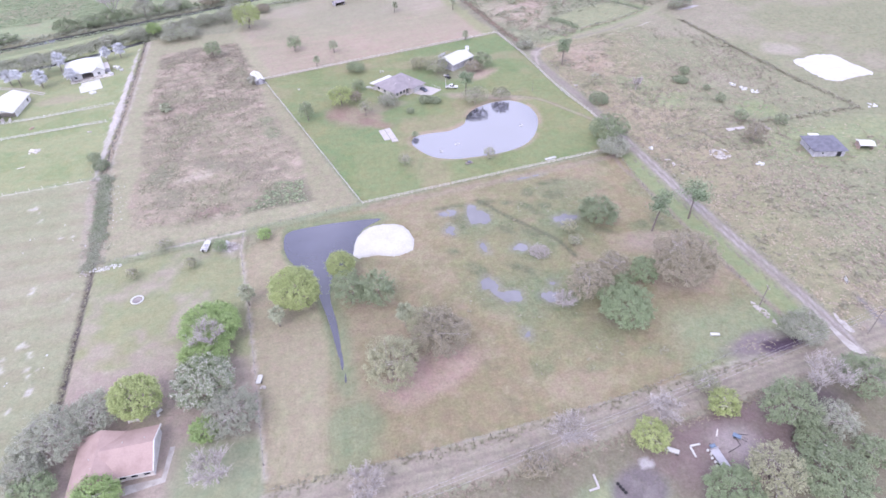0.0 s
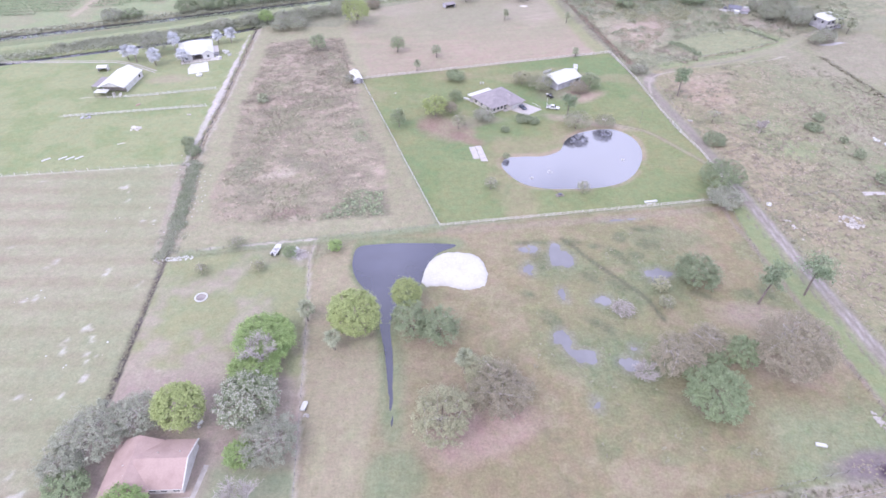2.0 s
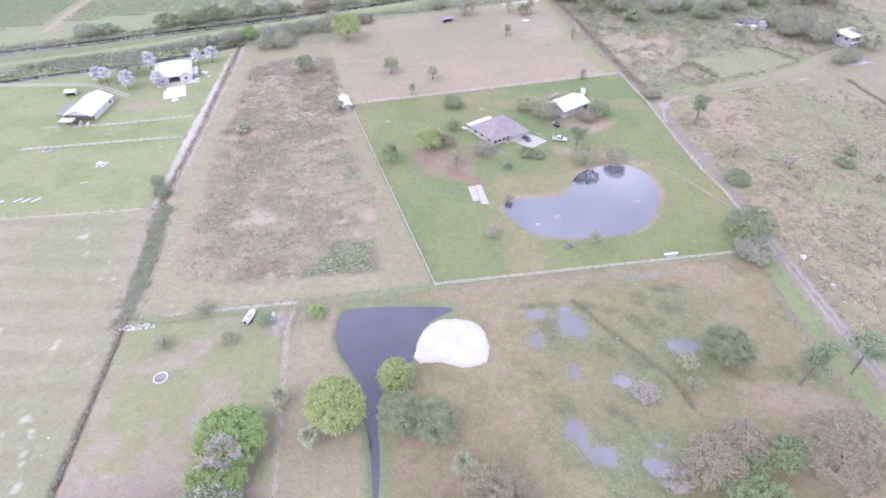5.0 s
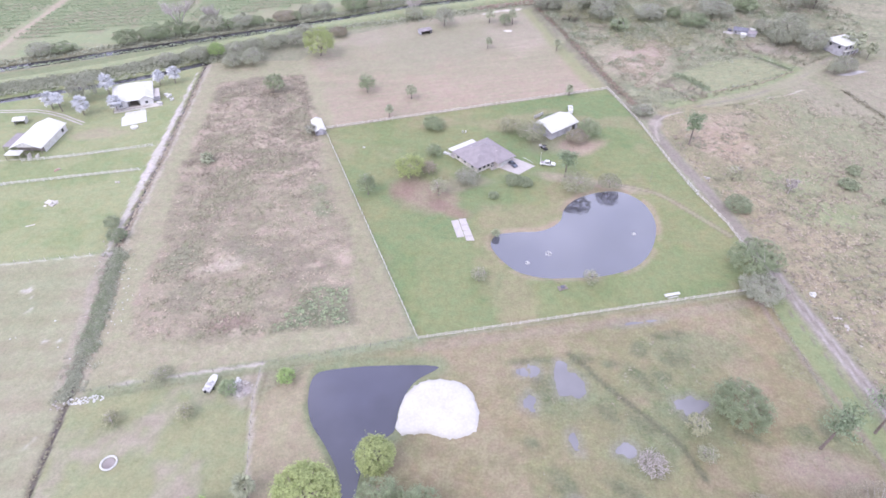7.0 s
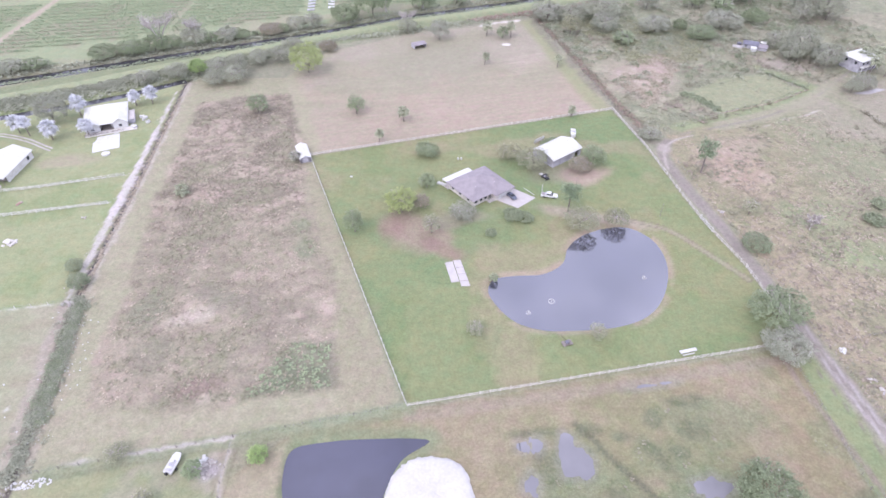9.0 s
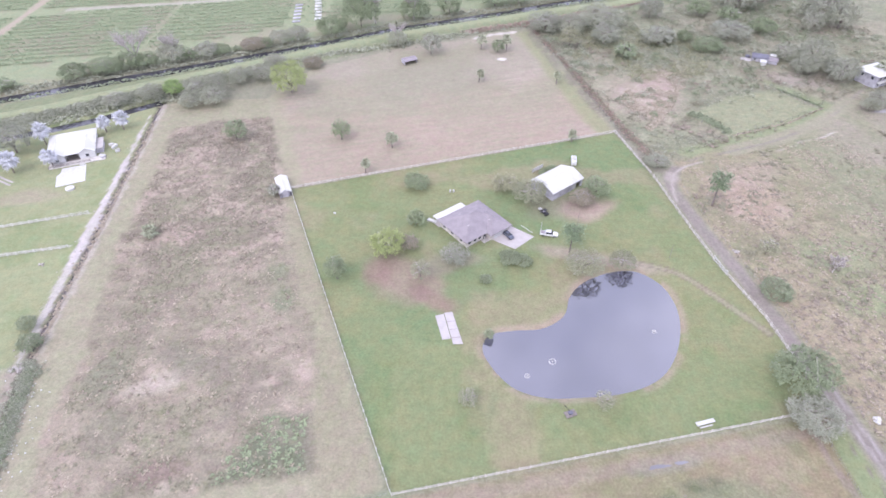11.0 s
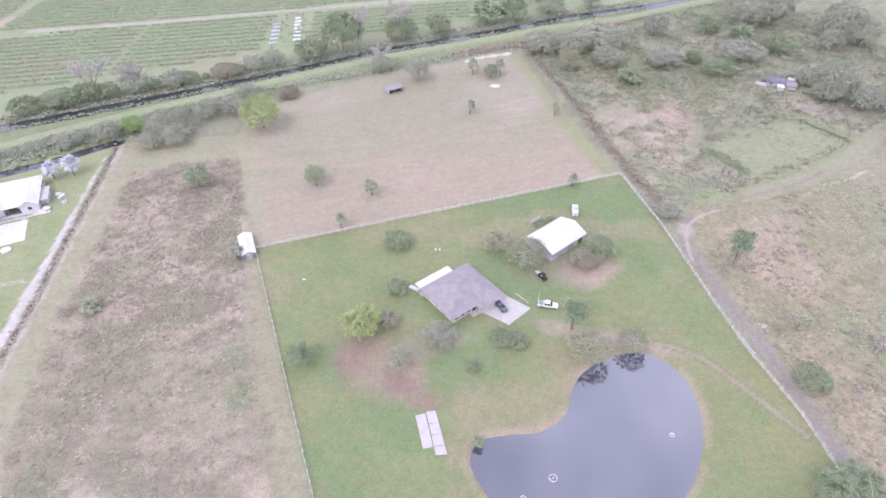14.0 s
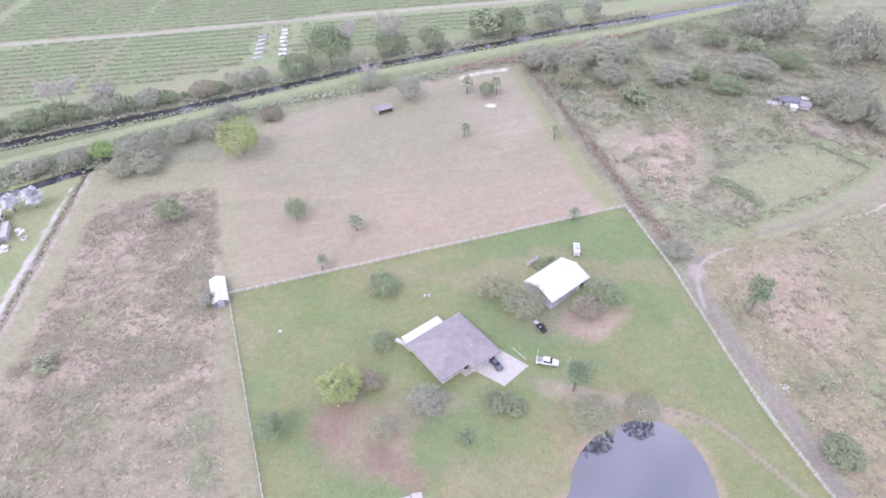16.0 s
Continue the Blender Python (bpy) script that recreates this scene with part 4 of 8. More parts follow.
flat("water_ditch", ribbon([(-103.2, 140), (-108.5, 195), (-116, 264), (-118, 281)], 0.3), -0.5, M_CANAL, "dark water in a straight ditch", "ditch")


def sand_mound():
    rng = np.random.default_rng(4)
    outline = catmull([(-10.2, 74.2), (-10.0, 82), (-6.4, 87.6), (-0.6, 89.2), (5.8, 87.2), (8.6, 80.4), (7.6, 74.8), (2.4, 72.6), (-3.4, 74)], 8)
    c = np.array([-0.8, 81.0])
    rings = []
    for s, h in ((1.0, -0.05), (0.97, 0.35), (0.9, 0.8), (0.78, 1.15), (0.6, 1.35), (0.4, 1.45), (0.2, 1.5)):
        p = c + (outline - c) * s * (1 + 0.02 * rng.normal(size=(len(outline), 1)))
        rings.append(np.column_stack([p, h + 0.05 * rng.normal(size=len(outline)) * (h > 0)]))
    n = len(outline)
    v = [tuple(p) for r in rings for p in r] + [(c[0], c[1], 1.5)]
    f = [(k * n + i, k * n + (i + 1) % n, (k + 1) * n + (i + 1) % n, (k + 1) * n + i) for k in range(6) for i in range(n)]
    f += [(6 * n + i, 6 * n + (i + 1) % n, 7 * n) for i in range(n)]
    sh = Shape().add(v, f)
    ob = link("sand_mound", sh.mesh("sand_mound"), M_SAND, smooth=True)
    bm = bmesh.new()
    bm.from_mesh(ob.data)
    bmesh.ops.recalc_face_normals(bm, faces=bm.faces)
    bm.to_mesh(ob.data)
    bm.free()
    tagged(ob, "broad flat heap of bright white sand", "sand heap")


sand_mound()


# ---- trees ----
TREE_LABELS = {
    "yellow": ("broad tree with dense yellow-green foliage", "tree"), "bright": ("rounded tree with fresh bright green leaves", "tree"),
    "golden": ("ragged tree with yellow-green foliage", "tree"), "dark": ("leafy tree with dull dark green crown", "tree"), "grey": ("thin-leaved tree with dull grey-green crown", "tree"),
    "bronze": ("large tree with brownish half-bare crown", "tree"), "sparse": ("slender tree with sparse pale leaves", "tree"),
    "green": ("broad tree with dull green layered crown", "tree"), "sage": ("low spreading tree with soft sage-green leaves", "tree"),
    "pine": ("pine with open layered crown on bare trunk", "pine"), "shrub": ("low rounded green bush", "bush"),
    "olive": ("broad tree with pale olive foliage", "tree"), "flower": ("dark-leaved tree covered in whitish blossom", "tree"), "bare": ("leafless tree with pale grey twigs", "tree"),
    "palm": ("cabbage palm with round tuft of fronds", "palm"), "silver": ("fan palm with silvery blue fronds", "palm"),
}


def limbs(sh, rng, height, radius, clear, width, count):
    """A tapered trunk that forks into limbs."""
    lean = rng.normal(size=2) * 0.04 * height
    fork = Vector((lean[0] * 0.5, lean[1] * 0.5, height * clear))
    sh.tube([(0, 0, -0.3), (0, 0, 0.15), fork * 0.55, fork], [width * 1.5, width * 1.05, width * 0.85, width * 0.7], 8)
    ends = []
    for k in range(count):
        a = 6.2832 * (k + rng.uniform(-0.3, 0.3)) / count
        out = radius * rng.uniform(0.45, 0.8)
        tip = Vector((math.cos(a) * out, math.sin(a) * out, height * rng.uniform(0.62, 0.88)))
        mid = fork.lerp(tip, 0.5) + Vector((0, 0, height * 0.05))
        sh.tube([fork * 0.97, mid, tip], [width * 0.5, width * 0.3, width * 0.09], 5)
        ends.append((mid, tip))
    return ends


# how a crown grows: clump size, spread of its outline, leaves, leaf size, inner leaves, bare twigs
GROWTH = {
    "yellow": (0.85, 0.07, 1.9, 0.34, 0.3, 0), "bright": (1.0, 0.13, 1.7, 0.34, 0.3, 0), "dark": (0.85, 0.27, 1.1, 0.3, 0.22, 8),
    "grey": (0.85, 0.24, 0.85, 0.28, 0.16, 40), "bronze": (0.8, 0.22, 0.95, 0.27, 0.2, 40), "sparse": (0.65, 0.26, 0.55, 0.26, 0.1, 18), "golden": (0.8, 0.24, 1.15, 0.3, 0.18, 14),
    "green": (0.8, 0.2, 1.2, 0.3, 0.2, 0), "sage": (0.9, 0.26, 0.85, 0.3, 0.18, 30), "shrub": (0.5, 0.2, 1.0, 0.26, 0.2, 0),
    "olive": (0.95, 0.24, 0.85, 0.32, 0.16, 16), "flower": (0.8, 0.16, 1.0, 0.3, 0.2, 0),
}


def broadleaf(kind, x, y, height, radius, seed):
    rng = np.random.default_rng(seed)
    label, cat = TREE_LABELS[kind]
    clump, ragged, fill, leaf, inside, twiggy = GROWTH[kind]
    tree = thing("tree" if cat == "tree" else cat, pose(x, y, 0, 0, 0, rng.uniform(0, 360)), label, cat)
    clear = 0.06 if kind == "shrub" else 0.34 if kind == "sparse" else 0.2
    sh = Shape()
    ends = limbs(sh, rng, height, radius, max(clear, 0.12), max(0.026 * height, 0.08), 7 if kind != "shrub" else 4)
    part("trunk", sh, M_BARK, tree)
    bottom = height * (0.0 if kind == "shrub" else clear * 0.5)
    half = (height - bottom) / 2
    mid = np.array([0, 0, bottom + half])
    size = np.array([radius, radius, half])
    clump *= min(1.0, 0.45 + radius / 9)
    nb = int(np.clip((6.0 if inside > 0.24 else 4.2) * radius * max(radius, half) / clump**2, 30, 560))
    k = (np.arange(nb) + 0.5) / nb
    dz = 1 - 1.6 * k
    az = np.arange(nb) * 2.39996 + rng.normal(size=nb) * 0.4
    flat_r = np.sqrt(np.maximum(1 - dz**2, 0))
    d = np.stack([np.cos(az) * flat_r, np.sin(az) * flat_r, dz], 1)
    # broad lobes first, then a ragged scatter of sprays about them
    lobe = value_noise(d[:, 0] * 1.3 + 9 + seed, d[:, 1] * 1.3 + dz * 0.9 + 4, 1.0, seed) - 0.5
    reach = np.clip(0.88 + 0.9 * ragged * 2 * lobe + ragged * rng.normal(size=nb) * 0.45, 0.35, 1.08)
    cen = d * (reach * (1 - 0.35 * clump / radius))[:, None] * size + mid
    n = int(fill * 19 * radius * max(radius, half) / leaf**2)
    pick = rng.integers(0, nb, n)
    off = rng.normal(size=(n, 3)) * clump * np.array([0.46, 0.46, 0.34]) * rng.uniform(0.55, 1.3, nb)[pick][:, None]
    p = cen[pick] + off
    w = d[pick] + off / clump * 0.9
    inner = rng.random(n) < inside
    p[inner] = mid + d[pick][inner] * rng.uniform(0.35, 0.8, (inner.sum(), 1)) * size
    p[:, 2] = np.maximum(p[:, 2], 0.05)
    nrm = w * 0.6 + rng.normal(size=(n, 3)) * 0.4 + np.array([0, 0, 1.25])
    link("crown", quads("crown", leaves(rng, p, nrm, leaf)), LEAF[{"flower": "dark", "golden": "yellow"}.get(kind, kind)], tree)
    if kind == "flower":
        keep = (rng.random(n) < 0.5) & (rng.random(nb) < 0.8)[pick]
        link("blossom", quads("blossom", leaves(rng, p[keep] + nrm[keep] * 0.12, nrm[keep], leaf * 0.95)), LEAF["flower"], tree, "whitish blossom clusters")
    if twiggy:
        twigs = Shape()
        for c in rng.permutation(nb)[:twiggy]:
            start, tip = ends[int(rng.integers(0, len(ends)))]
            root = start.lerp(tip, rng.uniform(0.2, 1.0))
            end = Vector(cen[c] + (cen[c] - mid) * 0.06)
            bend = root.lerp(end, 0.55) + Vector((0, 0, 0.06 * radius))
            twigs.tube([root, bend, end], [0.07, 0.05, 0.025], 3)
            for j in range(2):
                fork = bend.lerp(end, rng.uniform(0.2, 0.9))
                twigs.tube([fork, fork + Vector(rng.normal(size=3) * 0.5 + d[c] * 0.6).normalized() * clump * rng.uniform(0.7, 1.4)], [0.045, 0.02], 3)
        part("branchwork", twigs, M_BAREWOOD, tree)
    return tree


def pine(x, y, height, radius, seed):
    rng = np.random.default_rng(seed)
    label, cat = TREE_LABELS["pine"]
    tree = thing("pine", pose(x, y, 0, 0, 0, rng.uniform(0, 360)), label, cat)
    sh, pts, nrms = Shape(), [], []
    bend = Vector((rng.normal() * 0.06 * height, rng.normal() * 0.06 * height, 0))
    sh.tube([(0, 0, -0.3), bend * 0.3 + Vector((0, 0, height * 0.4)), bend + Vector((0, 0, height * 0.95))], [0.026 * height, 0.02 * height, 0.05], 7)
    for k in range(18):
        z = height * rng.uniform(0.6, 0.96)
        a, r = rng.uniform(0, 6.28), radius * rng.uniform(0.45, 1.05) * (1.5 - 0.7 * z / height)
        root = bend * (z / height) + Vector((0, 0, z - 0.12 * r))
        tip = root + Vector((math.cos(a) * r, math.sin(a) * r, 0.28 * r))
        sh.tube([root, root.lerp(tip, 0.6), tip], [0.09, 0.06, 0.03], 4)
        m = int(26 * radius)
        t = rng.uniform(0.45, 1.08, (m, 1))
        q = np.array(root) + (np.array(tip) - np.array(root)) * t + rng.normal(size=(m, 3)) * np.array([0.18, 0.18, 0.12]) * radius
        pts.append(q)
        nrms.append(rng.normal(size=(m, 3)) * 0.7 + np.array([0, 0, 0.7]))
    part("trunk", sh, M_BARK, tree)
    link("crown", quads("crown", leaves(rng, np.concatenate(pts), np.concatenate(nrms), 0.42)), LEAF["pine"], tree)
    return tree


def bare(x, y, height, radius, seed, fine=1.0):
    rng = np.random.default_rng(seed)
    label, cat = TREE_LABELS["bare"]
    tree = thing("tree", pose(x, y, 0, 0, 0, rng.uniform(0, 360)), label, cat)
    sh = Shape()
    twigs = Shape()
    for mid, tip in limbs(sh, rng, height, radius, 0.22, 0.028 * height, 7):
        for k in range(int(19 * fine)):
            root = mid.lerp(tip, rng.uniform(0.0, 1.0))
            w = Vector((rng.normal() + root.x / radius, rng.normal() + root.y / radius, abs(rng.normal()) + 0.5)).normalized()
            end = root + w * radius * rng.uniform(0.25, 0.5)
            end.z = min(end.z, height * 1.02)
            twigs.tube([root, root.lerp(end, 0.5) + Vector((0, 0, 0.1)), end], [0.06, 0.045, 0.025], 3)
            for j in range(4):
                r2 = root.lerp(end, rng.uniform(0.3, 1))
                e2 = r2 + Vector((rng.normal(), rng.normal(), abs(rng.normal()))).normalized() * radius * rng.uniform(0.12, 0.25)
                twigs.tube([r2, e2], [0.04, 0.02], 3)
    part("trunk", sh, M_BAREWOOD, tree)
    part("branchwork", twigs, M_BAREWOOD, tree)
    return tree


def palm(x, y, height, radius, seed, kind="palm"):
    rng = np.random.default_rng(seed)
    label, cat = TREE_LABELS[kind]
    tree = thing("palm", pose(x, y, 0, 0, 0, rng.uniform(0, 360)), label, cat)
    top = max(height - radius * 0.8, height * 0.55)
    lean = rng.normal(size=2) * 0.03 * height
    part("trunk", Shape().tube([(0, 0, -0.2), (lean[0] * 0.4, lean[1] * 0.4, top * 0.5), (lean[0], lean[1], top)], [0.26, 0.19, 0.2], 8), M_BARK, tree)
    # each frond: a stalk that bends over and a fan of narrow drooping blades
    out = []
    hub = np.array([lean[0], lean[1], top])
    for k in range(26 if kind == "palm" else 30):
        a, up = 2.39996 * k + rng.uniform(-0.3, 0.3), 1.25 - 2.1 * (k + 0.5) / (26 if kind == "palm" else 30) + rng.uniform(-0.2, 0.2)
        h = np.array([math.cos(a), math.sin(a), 0])
        side = np.array([-math.sin(a), math.cos(a), 0])
        way = h * math.cos(up) + np.array([0, 0, math.sin(up)])
        ln = radius * rng.uniform(0.85, 1.1)
        heart = hub + way * ln * 0.48
        out.append([hub - side * 0.04, hub + side * 0.04, heart + side * 0.03, heart - side * 0.03])
        for f in np.linspace(-1.5, 1.5, 11):
            blade = way * math.cos(f) + side * math.sin(f)
            ends = heart + blade * ln * (0.56 if kind == "palm" else 0.66) * rng.uniform(0.85, 1.1) * (1 - 0.12 * abs(f)) + np.array([0, 0, -0.16 * ln])
            centre = heart + (ends - heart) * 0.5 + np.array([0, 0, 0.07 * ln])
            across = np.cross(blade, np.array([0, 0, 1.0]) + 0.3 * rng.normal(size=3))
            across *= (0.055 if kind == "palm" else 0.062) * ln / max(np.linalg.norm(across), 1e-6)
            out.append([heart, centre - across, ends, centre + across])
    # old hanging fronds under the head
    w = rng.normal(size=(160, 3)) * np.array([0.3, 0.3, 0.25])
    out = np.concatenate([np.array(out), leaves(rng, hub + w * radius * 0.8, w, 0.3)])
    link("crown", quads("crown", np.array(out)), LEAF[kind], tree)
    return tree


SEED = [100]


def tree(kind, x, y, height, radius):
    SEED[0] += 1
    if kind == "pine":
        return pine(x, y, height * 1.15, radius, SEED[0])
    if kind == "bare":
        return bare(x, y, height, radius, SEED[0], 1.7)
    if kind in ("palm", "silver"):
        return palm(x, y, height * 0.9, radius * (1.3 if kind == "palm" else 1.0), SEED[0], kind)
    return broadleaf(kind, x, y, height, radius, SEED[0])


tree("yellow", -27.1, 55.8, 13.2, 7.4)
tree("yellow", -14.4, 65.8, 9.6, 4.6)
tree("dark", -12.0, 54.4, 11.0, 5.3)
tree("dark", -4.8, 52.3, 12.0, 5.2)
tree("palm", -32.0, 48.9, 8.6, 2.1)
tree("palm", -41.1, 58.8, 8.1, 2.2)
tree("bright", -49.4, 48.4, 8.6, 8.2)
tree("bare", -49.0, 42.0, 11.2, 5.0)
tree("bright", -50.0, 39.2, 7.2, 6.6)
tree("flower", -48.3, 29.7, 8.7, 7.7)
tree("grey", -40.3, 19.9, 8.3, 6.7)
tree("bright", -46.6, 16.5, 6.1, 3.5)
tree("bare", -42.8, 5.0, 9.6, 5.6)
tree("yellow", -63.0, 26.5, 11.4, 6.4)
tree("grey", -80.0, 19.6, 9.5, 7.4)
tree("grey", -72.4, 25.4, 8.5, 5.6)
tree("grey", -83.5, 12.6, 7.5, 5.0)
tree("green", -80.6, 8.2, 5.6, 4.6)
tree("bright", -66.5, 3.3, 6.8, 5.6)
tree("olive", -60.2, 78.5, 4.1, 2.3)
tree("olive", -76.8, 76.5, 3.7, 2.1)
tree("green", -52.1, 85.3, 3.9, 2.2)
tree("sparse", -70.1, 89.2, 3.6, 2.6)
tree("bright", -38.6, 88.6, 4.4, 2.3)
tree("olive", -2.6, 25.6, 13.2, 7.3)
tree("bronze", 10.2, 32.6, 13.5, 7.6)
tree("olive", 6.6, 38.0, 10.5, 5.6)
tree("palm", 2.1, 42.8, 8.8, 2.3)
tree("bronze", 54.6, 45.2, 11.5, 6.4)
tree("bronze", 64.2, 51.9, 8.3, 5.5)
tree("green", 71.6, 48.7, 8.3, 4.7)
tree("green", 64.1, 45.7, 6.2, 3.5)
tree("green", 61.3, 35.8, 9.3, 7.8)
tree("bronze", 83.8, 47.8, 14.5, 9.7)
tree("bare", 46.3, 42.5, 4.1, 3.8)
tree("dark", 69.6, 78.9, 7.9, 7.0)
tree("olive", 58.6, 74.8, 4.6, 2.7)
tree("sparse", 58.0, 67.5, 4.4, 2.4)
tree("sparse", 10.6, 124.6, 5.0, 2.4)
tree("sparse", 43.2, 123.4, 5.1, 2.4)
tree("shrub", 17.1, 145.7, 2.3, 1.5)
tree("shrub", 17.6, 167.0, 2.3, 1.9)
tree("shrub", -108.5, 150.4, 3.5, 2.7)
tree("shrub", -104.4, 143.9, 3.6, 3.4)
tree("silver", -169.6, 231.7, 8.6, 3.3)
tree("silver", -164.4, 229.5, 9.8, 3.0)
tree("silver", -153.5, 226.3, 9.8, 3.7)
tree("silver", -151.2, 245.7, 10.8, 3.7)
tree("silver", -141.0, 230.4, 8.4, 3.3)
tree("silver", -131.7, 255.6, 8.2, 3.1)
tree("silver", -125.4, 257.6, 9.0, 3.4)
tree("grey", -160.0, 240.4, 12.0, 6.8)
tree("bare", 122.1, 169.6, 5.7, 2.7)
tree("dark", 93.2, 129.6, 9.7, 7.3)
tree("grey", 91.1, 118.6, 6.0, 6.5)
tree("shrub", 151.2, 181.6, 3.9, 2.7)
tree("olive", 72.0, 340.0, 9.8, 5.6)
tree("grey", -53.7, 211.0, 4.3, 2.4)
tree("bare", 57.4, 3.8, 6.6, 4.6)
tree("golden", 72.6, 4.0, 5.2, 4.0)
tree("golden", 52.5, -1.1, 5.6, 4.3)
tree("bare", 34.5, 1.8, 7.0, 5.3)
tree("bronze", 25.1, -4.1, 5.8, 3.8)
tree("dark", 85.1, -0.3, 10.3, 6.4)
tree("bare", 97.8, 4.6, 10.5, 6.3)
tree("grey", 104.6, 21.6, 6.7, 6.2)
tree("dark", 84.9, -16.6, 8.2, 7.4)
tree("green", 63.0, -16.4, 7.3, 5.8)
tree("olive", 72.2, -14.5, 10.4, 5.8)
tree("dark", 107.3, 4.3, 10.1, 5.7)
tree("grey", 93.5, -5.2, 8.3, 4.7)
tree("dark", 86.4, -8.3, 6.2, 4.6)
tree("bare", -10.8, -3.4, 7.5, 4.9)
tree("bronze", 148.8, 117.2, 7.6, 4.9)
tree("shrub", 166.9, 127.7, 5.0, 2.8)
tree("shrub", 153.1, 134.6, 4.4, 2.8)
tree("shrub", 145.6, 173.6, 2.6, 3.6)
tree("shrub", 153.4, 151.8, 3.6, 2.3)
tree("shrub", 153.2, 163.4, 2.7, 1.8)
tree("sparse", 71.6, 10.4, 4.4, 3.2)
tree("dark", 96.4, -13.6, 6.8, 3.8)
tree("bare", 72.8, -17.7, 3.9, 1.8)
tree("golden", -11.8, 179.2, 9.2, 5.4)
tree("bronze", -5.2, 181.6, 5.6, 3.0)
tree("sparse", -1.6, 168.0, 7.1, 3.4)
tree("grey", 8.6, 175.5, 5.8, 4.4)
tree("shrub", 25.4, 176.2, 3.0, 3.6)
tree("shrub", 29.6, 174.8, 2.6, 3.0)
tree("pine", 44.6, 179.4, 9.6, 4.0)
tree("sparse", 47.0, 170.2, 7.4, 5.8)
tree("sparse", 59.5, 173.0, 5.3, 4.4)
tree("dark", -4.0, 215.3, 4.8, 4.7)
tree("dark", -3.5, 194.0, 5.2, 3.2)
tree("olive", 27.4, 213.2, 5.8, 4.6)
tree("dark", 58.4, 208.9, 7.4, 4.6)
tree("sparse", 35.8, 206.0, 7.4, 6.2)
tree("dark", -26.4, 168.6, 8.6, 3.4)
tree("palm", -89.6, 189.6, 3.4, 2.3)
tree("dark", -76.8, 249.4, 8.4, 4.8)
tree("dark", -34.7, 248.6, 8.6, 4.0)
tree("palm", -14.2, 242.3, 7.8, 2.3)
tree("palm", -23.0, 224.2, 7.1, 1.8)
tree("palm", 56.8, 245.7, 6.0, 1.8)
tree("palm", 58.6, 296.6, 7.6, 1.9)
tree("palm", 23.0, 299.3, 7.4, 1.9)
tree("palm", 26.2, 336.8, 8.9, 2.6)
tree("dark", 34.5, 333.6, 6.6, 3.7)
tree("palm", 39.2, 334.8, 9.6, 2.4)
tree("golden", -62.4, 290.0, 14.4, 8.4)
tree("grey", 0.5, 331.5, 11.0, 6.0)
tree("pine", 97.7, 203.1, 10.6, 3.9)
tree("shrub", 101.1, 160.6, 4.5, 4.6)
tree("sparse", 105.6, 178.2, 6.1, 2.9)
tree("bronze", 53.2, 204.6, 5.2, 4.4)
tree("pine", 99.8, 74.4, 11.5, 4.8)
tree("pine", 85.2, 70.4, 12.0, 3.6)


# ---- fences ----
def board_fence(name, x0, y0, x1, y1, label, rails=(0.45, 0.85, 1.25), mat=None, bay=2.6, thick=1.0):
    """A post and rail fence: posts and rails in bays of equal length."""
    length, turn = math.hypot(x1 - x0, y1 - y0), math.degrees(math.atan2(y1 - y0, x1 - x0))
    n = max(1, round(length / bay))
    bay = length / n
    f = thing(name, pose(x0, y0, 0, 0, 0, turn), label, "fence", kind="structure")
    post = Shape().box(-0.07 * thick, -0.07 * thick, -0.2, 0.07 * thick, 0.07 * thick, rails[-1] + 0.2, bevel=0.015).mesh("post")
    rail = Shape().box(0.0, -0.1 - 0.02 * thick, -0.085 * thick, bay - 0.015, -0.075, 0.085 * thick).mesh("rail")
    for m in (post, rail):
        m.materials.append(mat or M_WEATHERED)
    for k in range(n + 1):
        piece("post", post, f, pose(k * bay, 0, 0))
        if k < n:
            for h in rails:
                piece("rail", rail, f, pose(k * bay, 0, h, random.uniform(-1, 1), 0, random.uniform(-0.25, 0.25)))
    return f


def wire_fence(line, label, bay=4.0, height=1.25, mat=None, wires=(0.4, 0.8, 1.15)):
    f = thing("wire_fence", pose(line[0][0], line[0][1], 0), label, "fence", kind="structure")
    post = Shape().tube([(0, 0, -0.3), (0, 0, height)], [0.075, 0.065], 6).mesh("post")
    post.materials.append(mat or M_POST)
    strand = Shape()
    o = Vector((*line[0], 0))
    for a, b in zip(line[:-1], line[1:]):
        a, b = Vector((*a, 0)) - o, Vector((*b, 0)) - o
        n = max(1, round((b - a).length / bay))
        for k in range(n):
            p = a.lerp(b, k / n)
            piece("post", post, f, pose(p.x, p.y, 0, random.uniform(-3, 3), random.uniform(-3, 3)))
        for h in wires:
            strand.tube([a + Vector((0, 0, h)), b + Vector((0, 0, h))], [0.012, 0.012], 3)
    part("wire", strand, M_WIRE, f)
    return f


board_fence("fence_south", -6.6, 102.2, 97, 122.3, "weathered pale three-rail board fence round the lawn", thick=0.9)
board_fence("fence_north", -48.8, 214.6, 75.6, 252.3, "weathered pale three-rail board fence beside mown field", thick=0.9)
board_fence("fence_west", -48.4, 213.2, -6.9, 103.0, "white low board fence between lawn and brown field", rails=(0.5, 1.05), mat=M_TRIM, thick=1.1)
board_fence("fence_east", 75.9, 251.8, 82.4, 220.5, "pale board fence along the dirt road", thick=0.9)
board_fence("fence_east", 82.4, 220.2, 86.1, 191.2, "pale board fence along the dirt road", thick=0.9)
board_fence("fence_east", 86.1, 190.9, 88.4, 176.0, "pale board fence along the dirt road", thick=0.9)
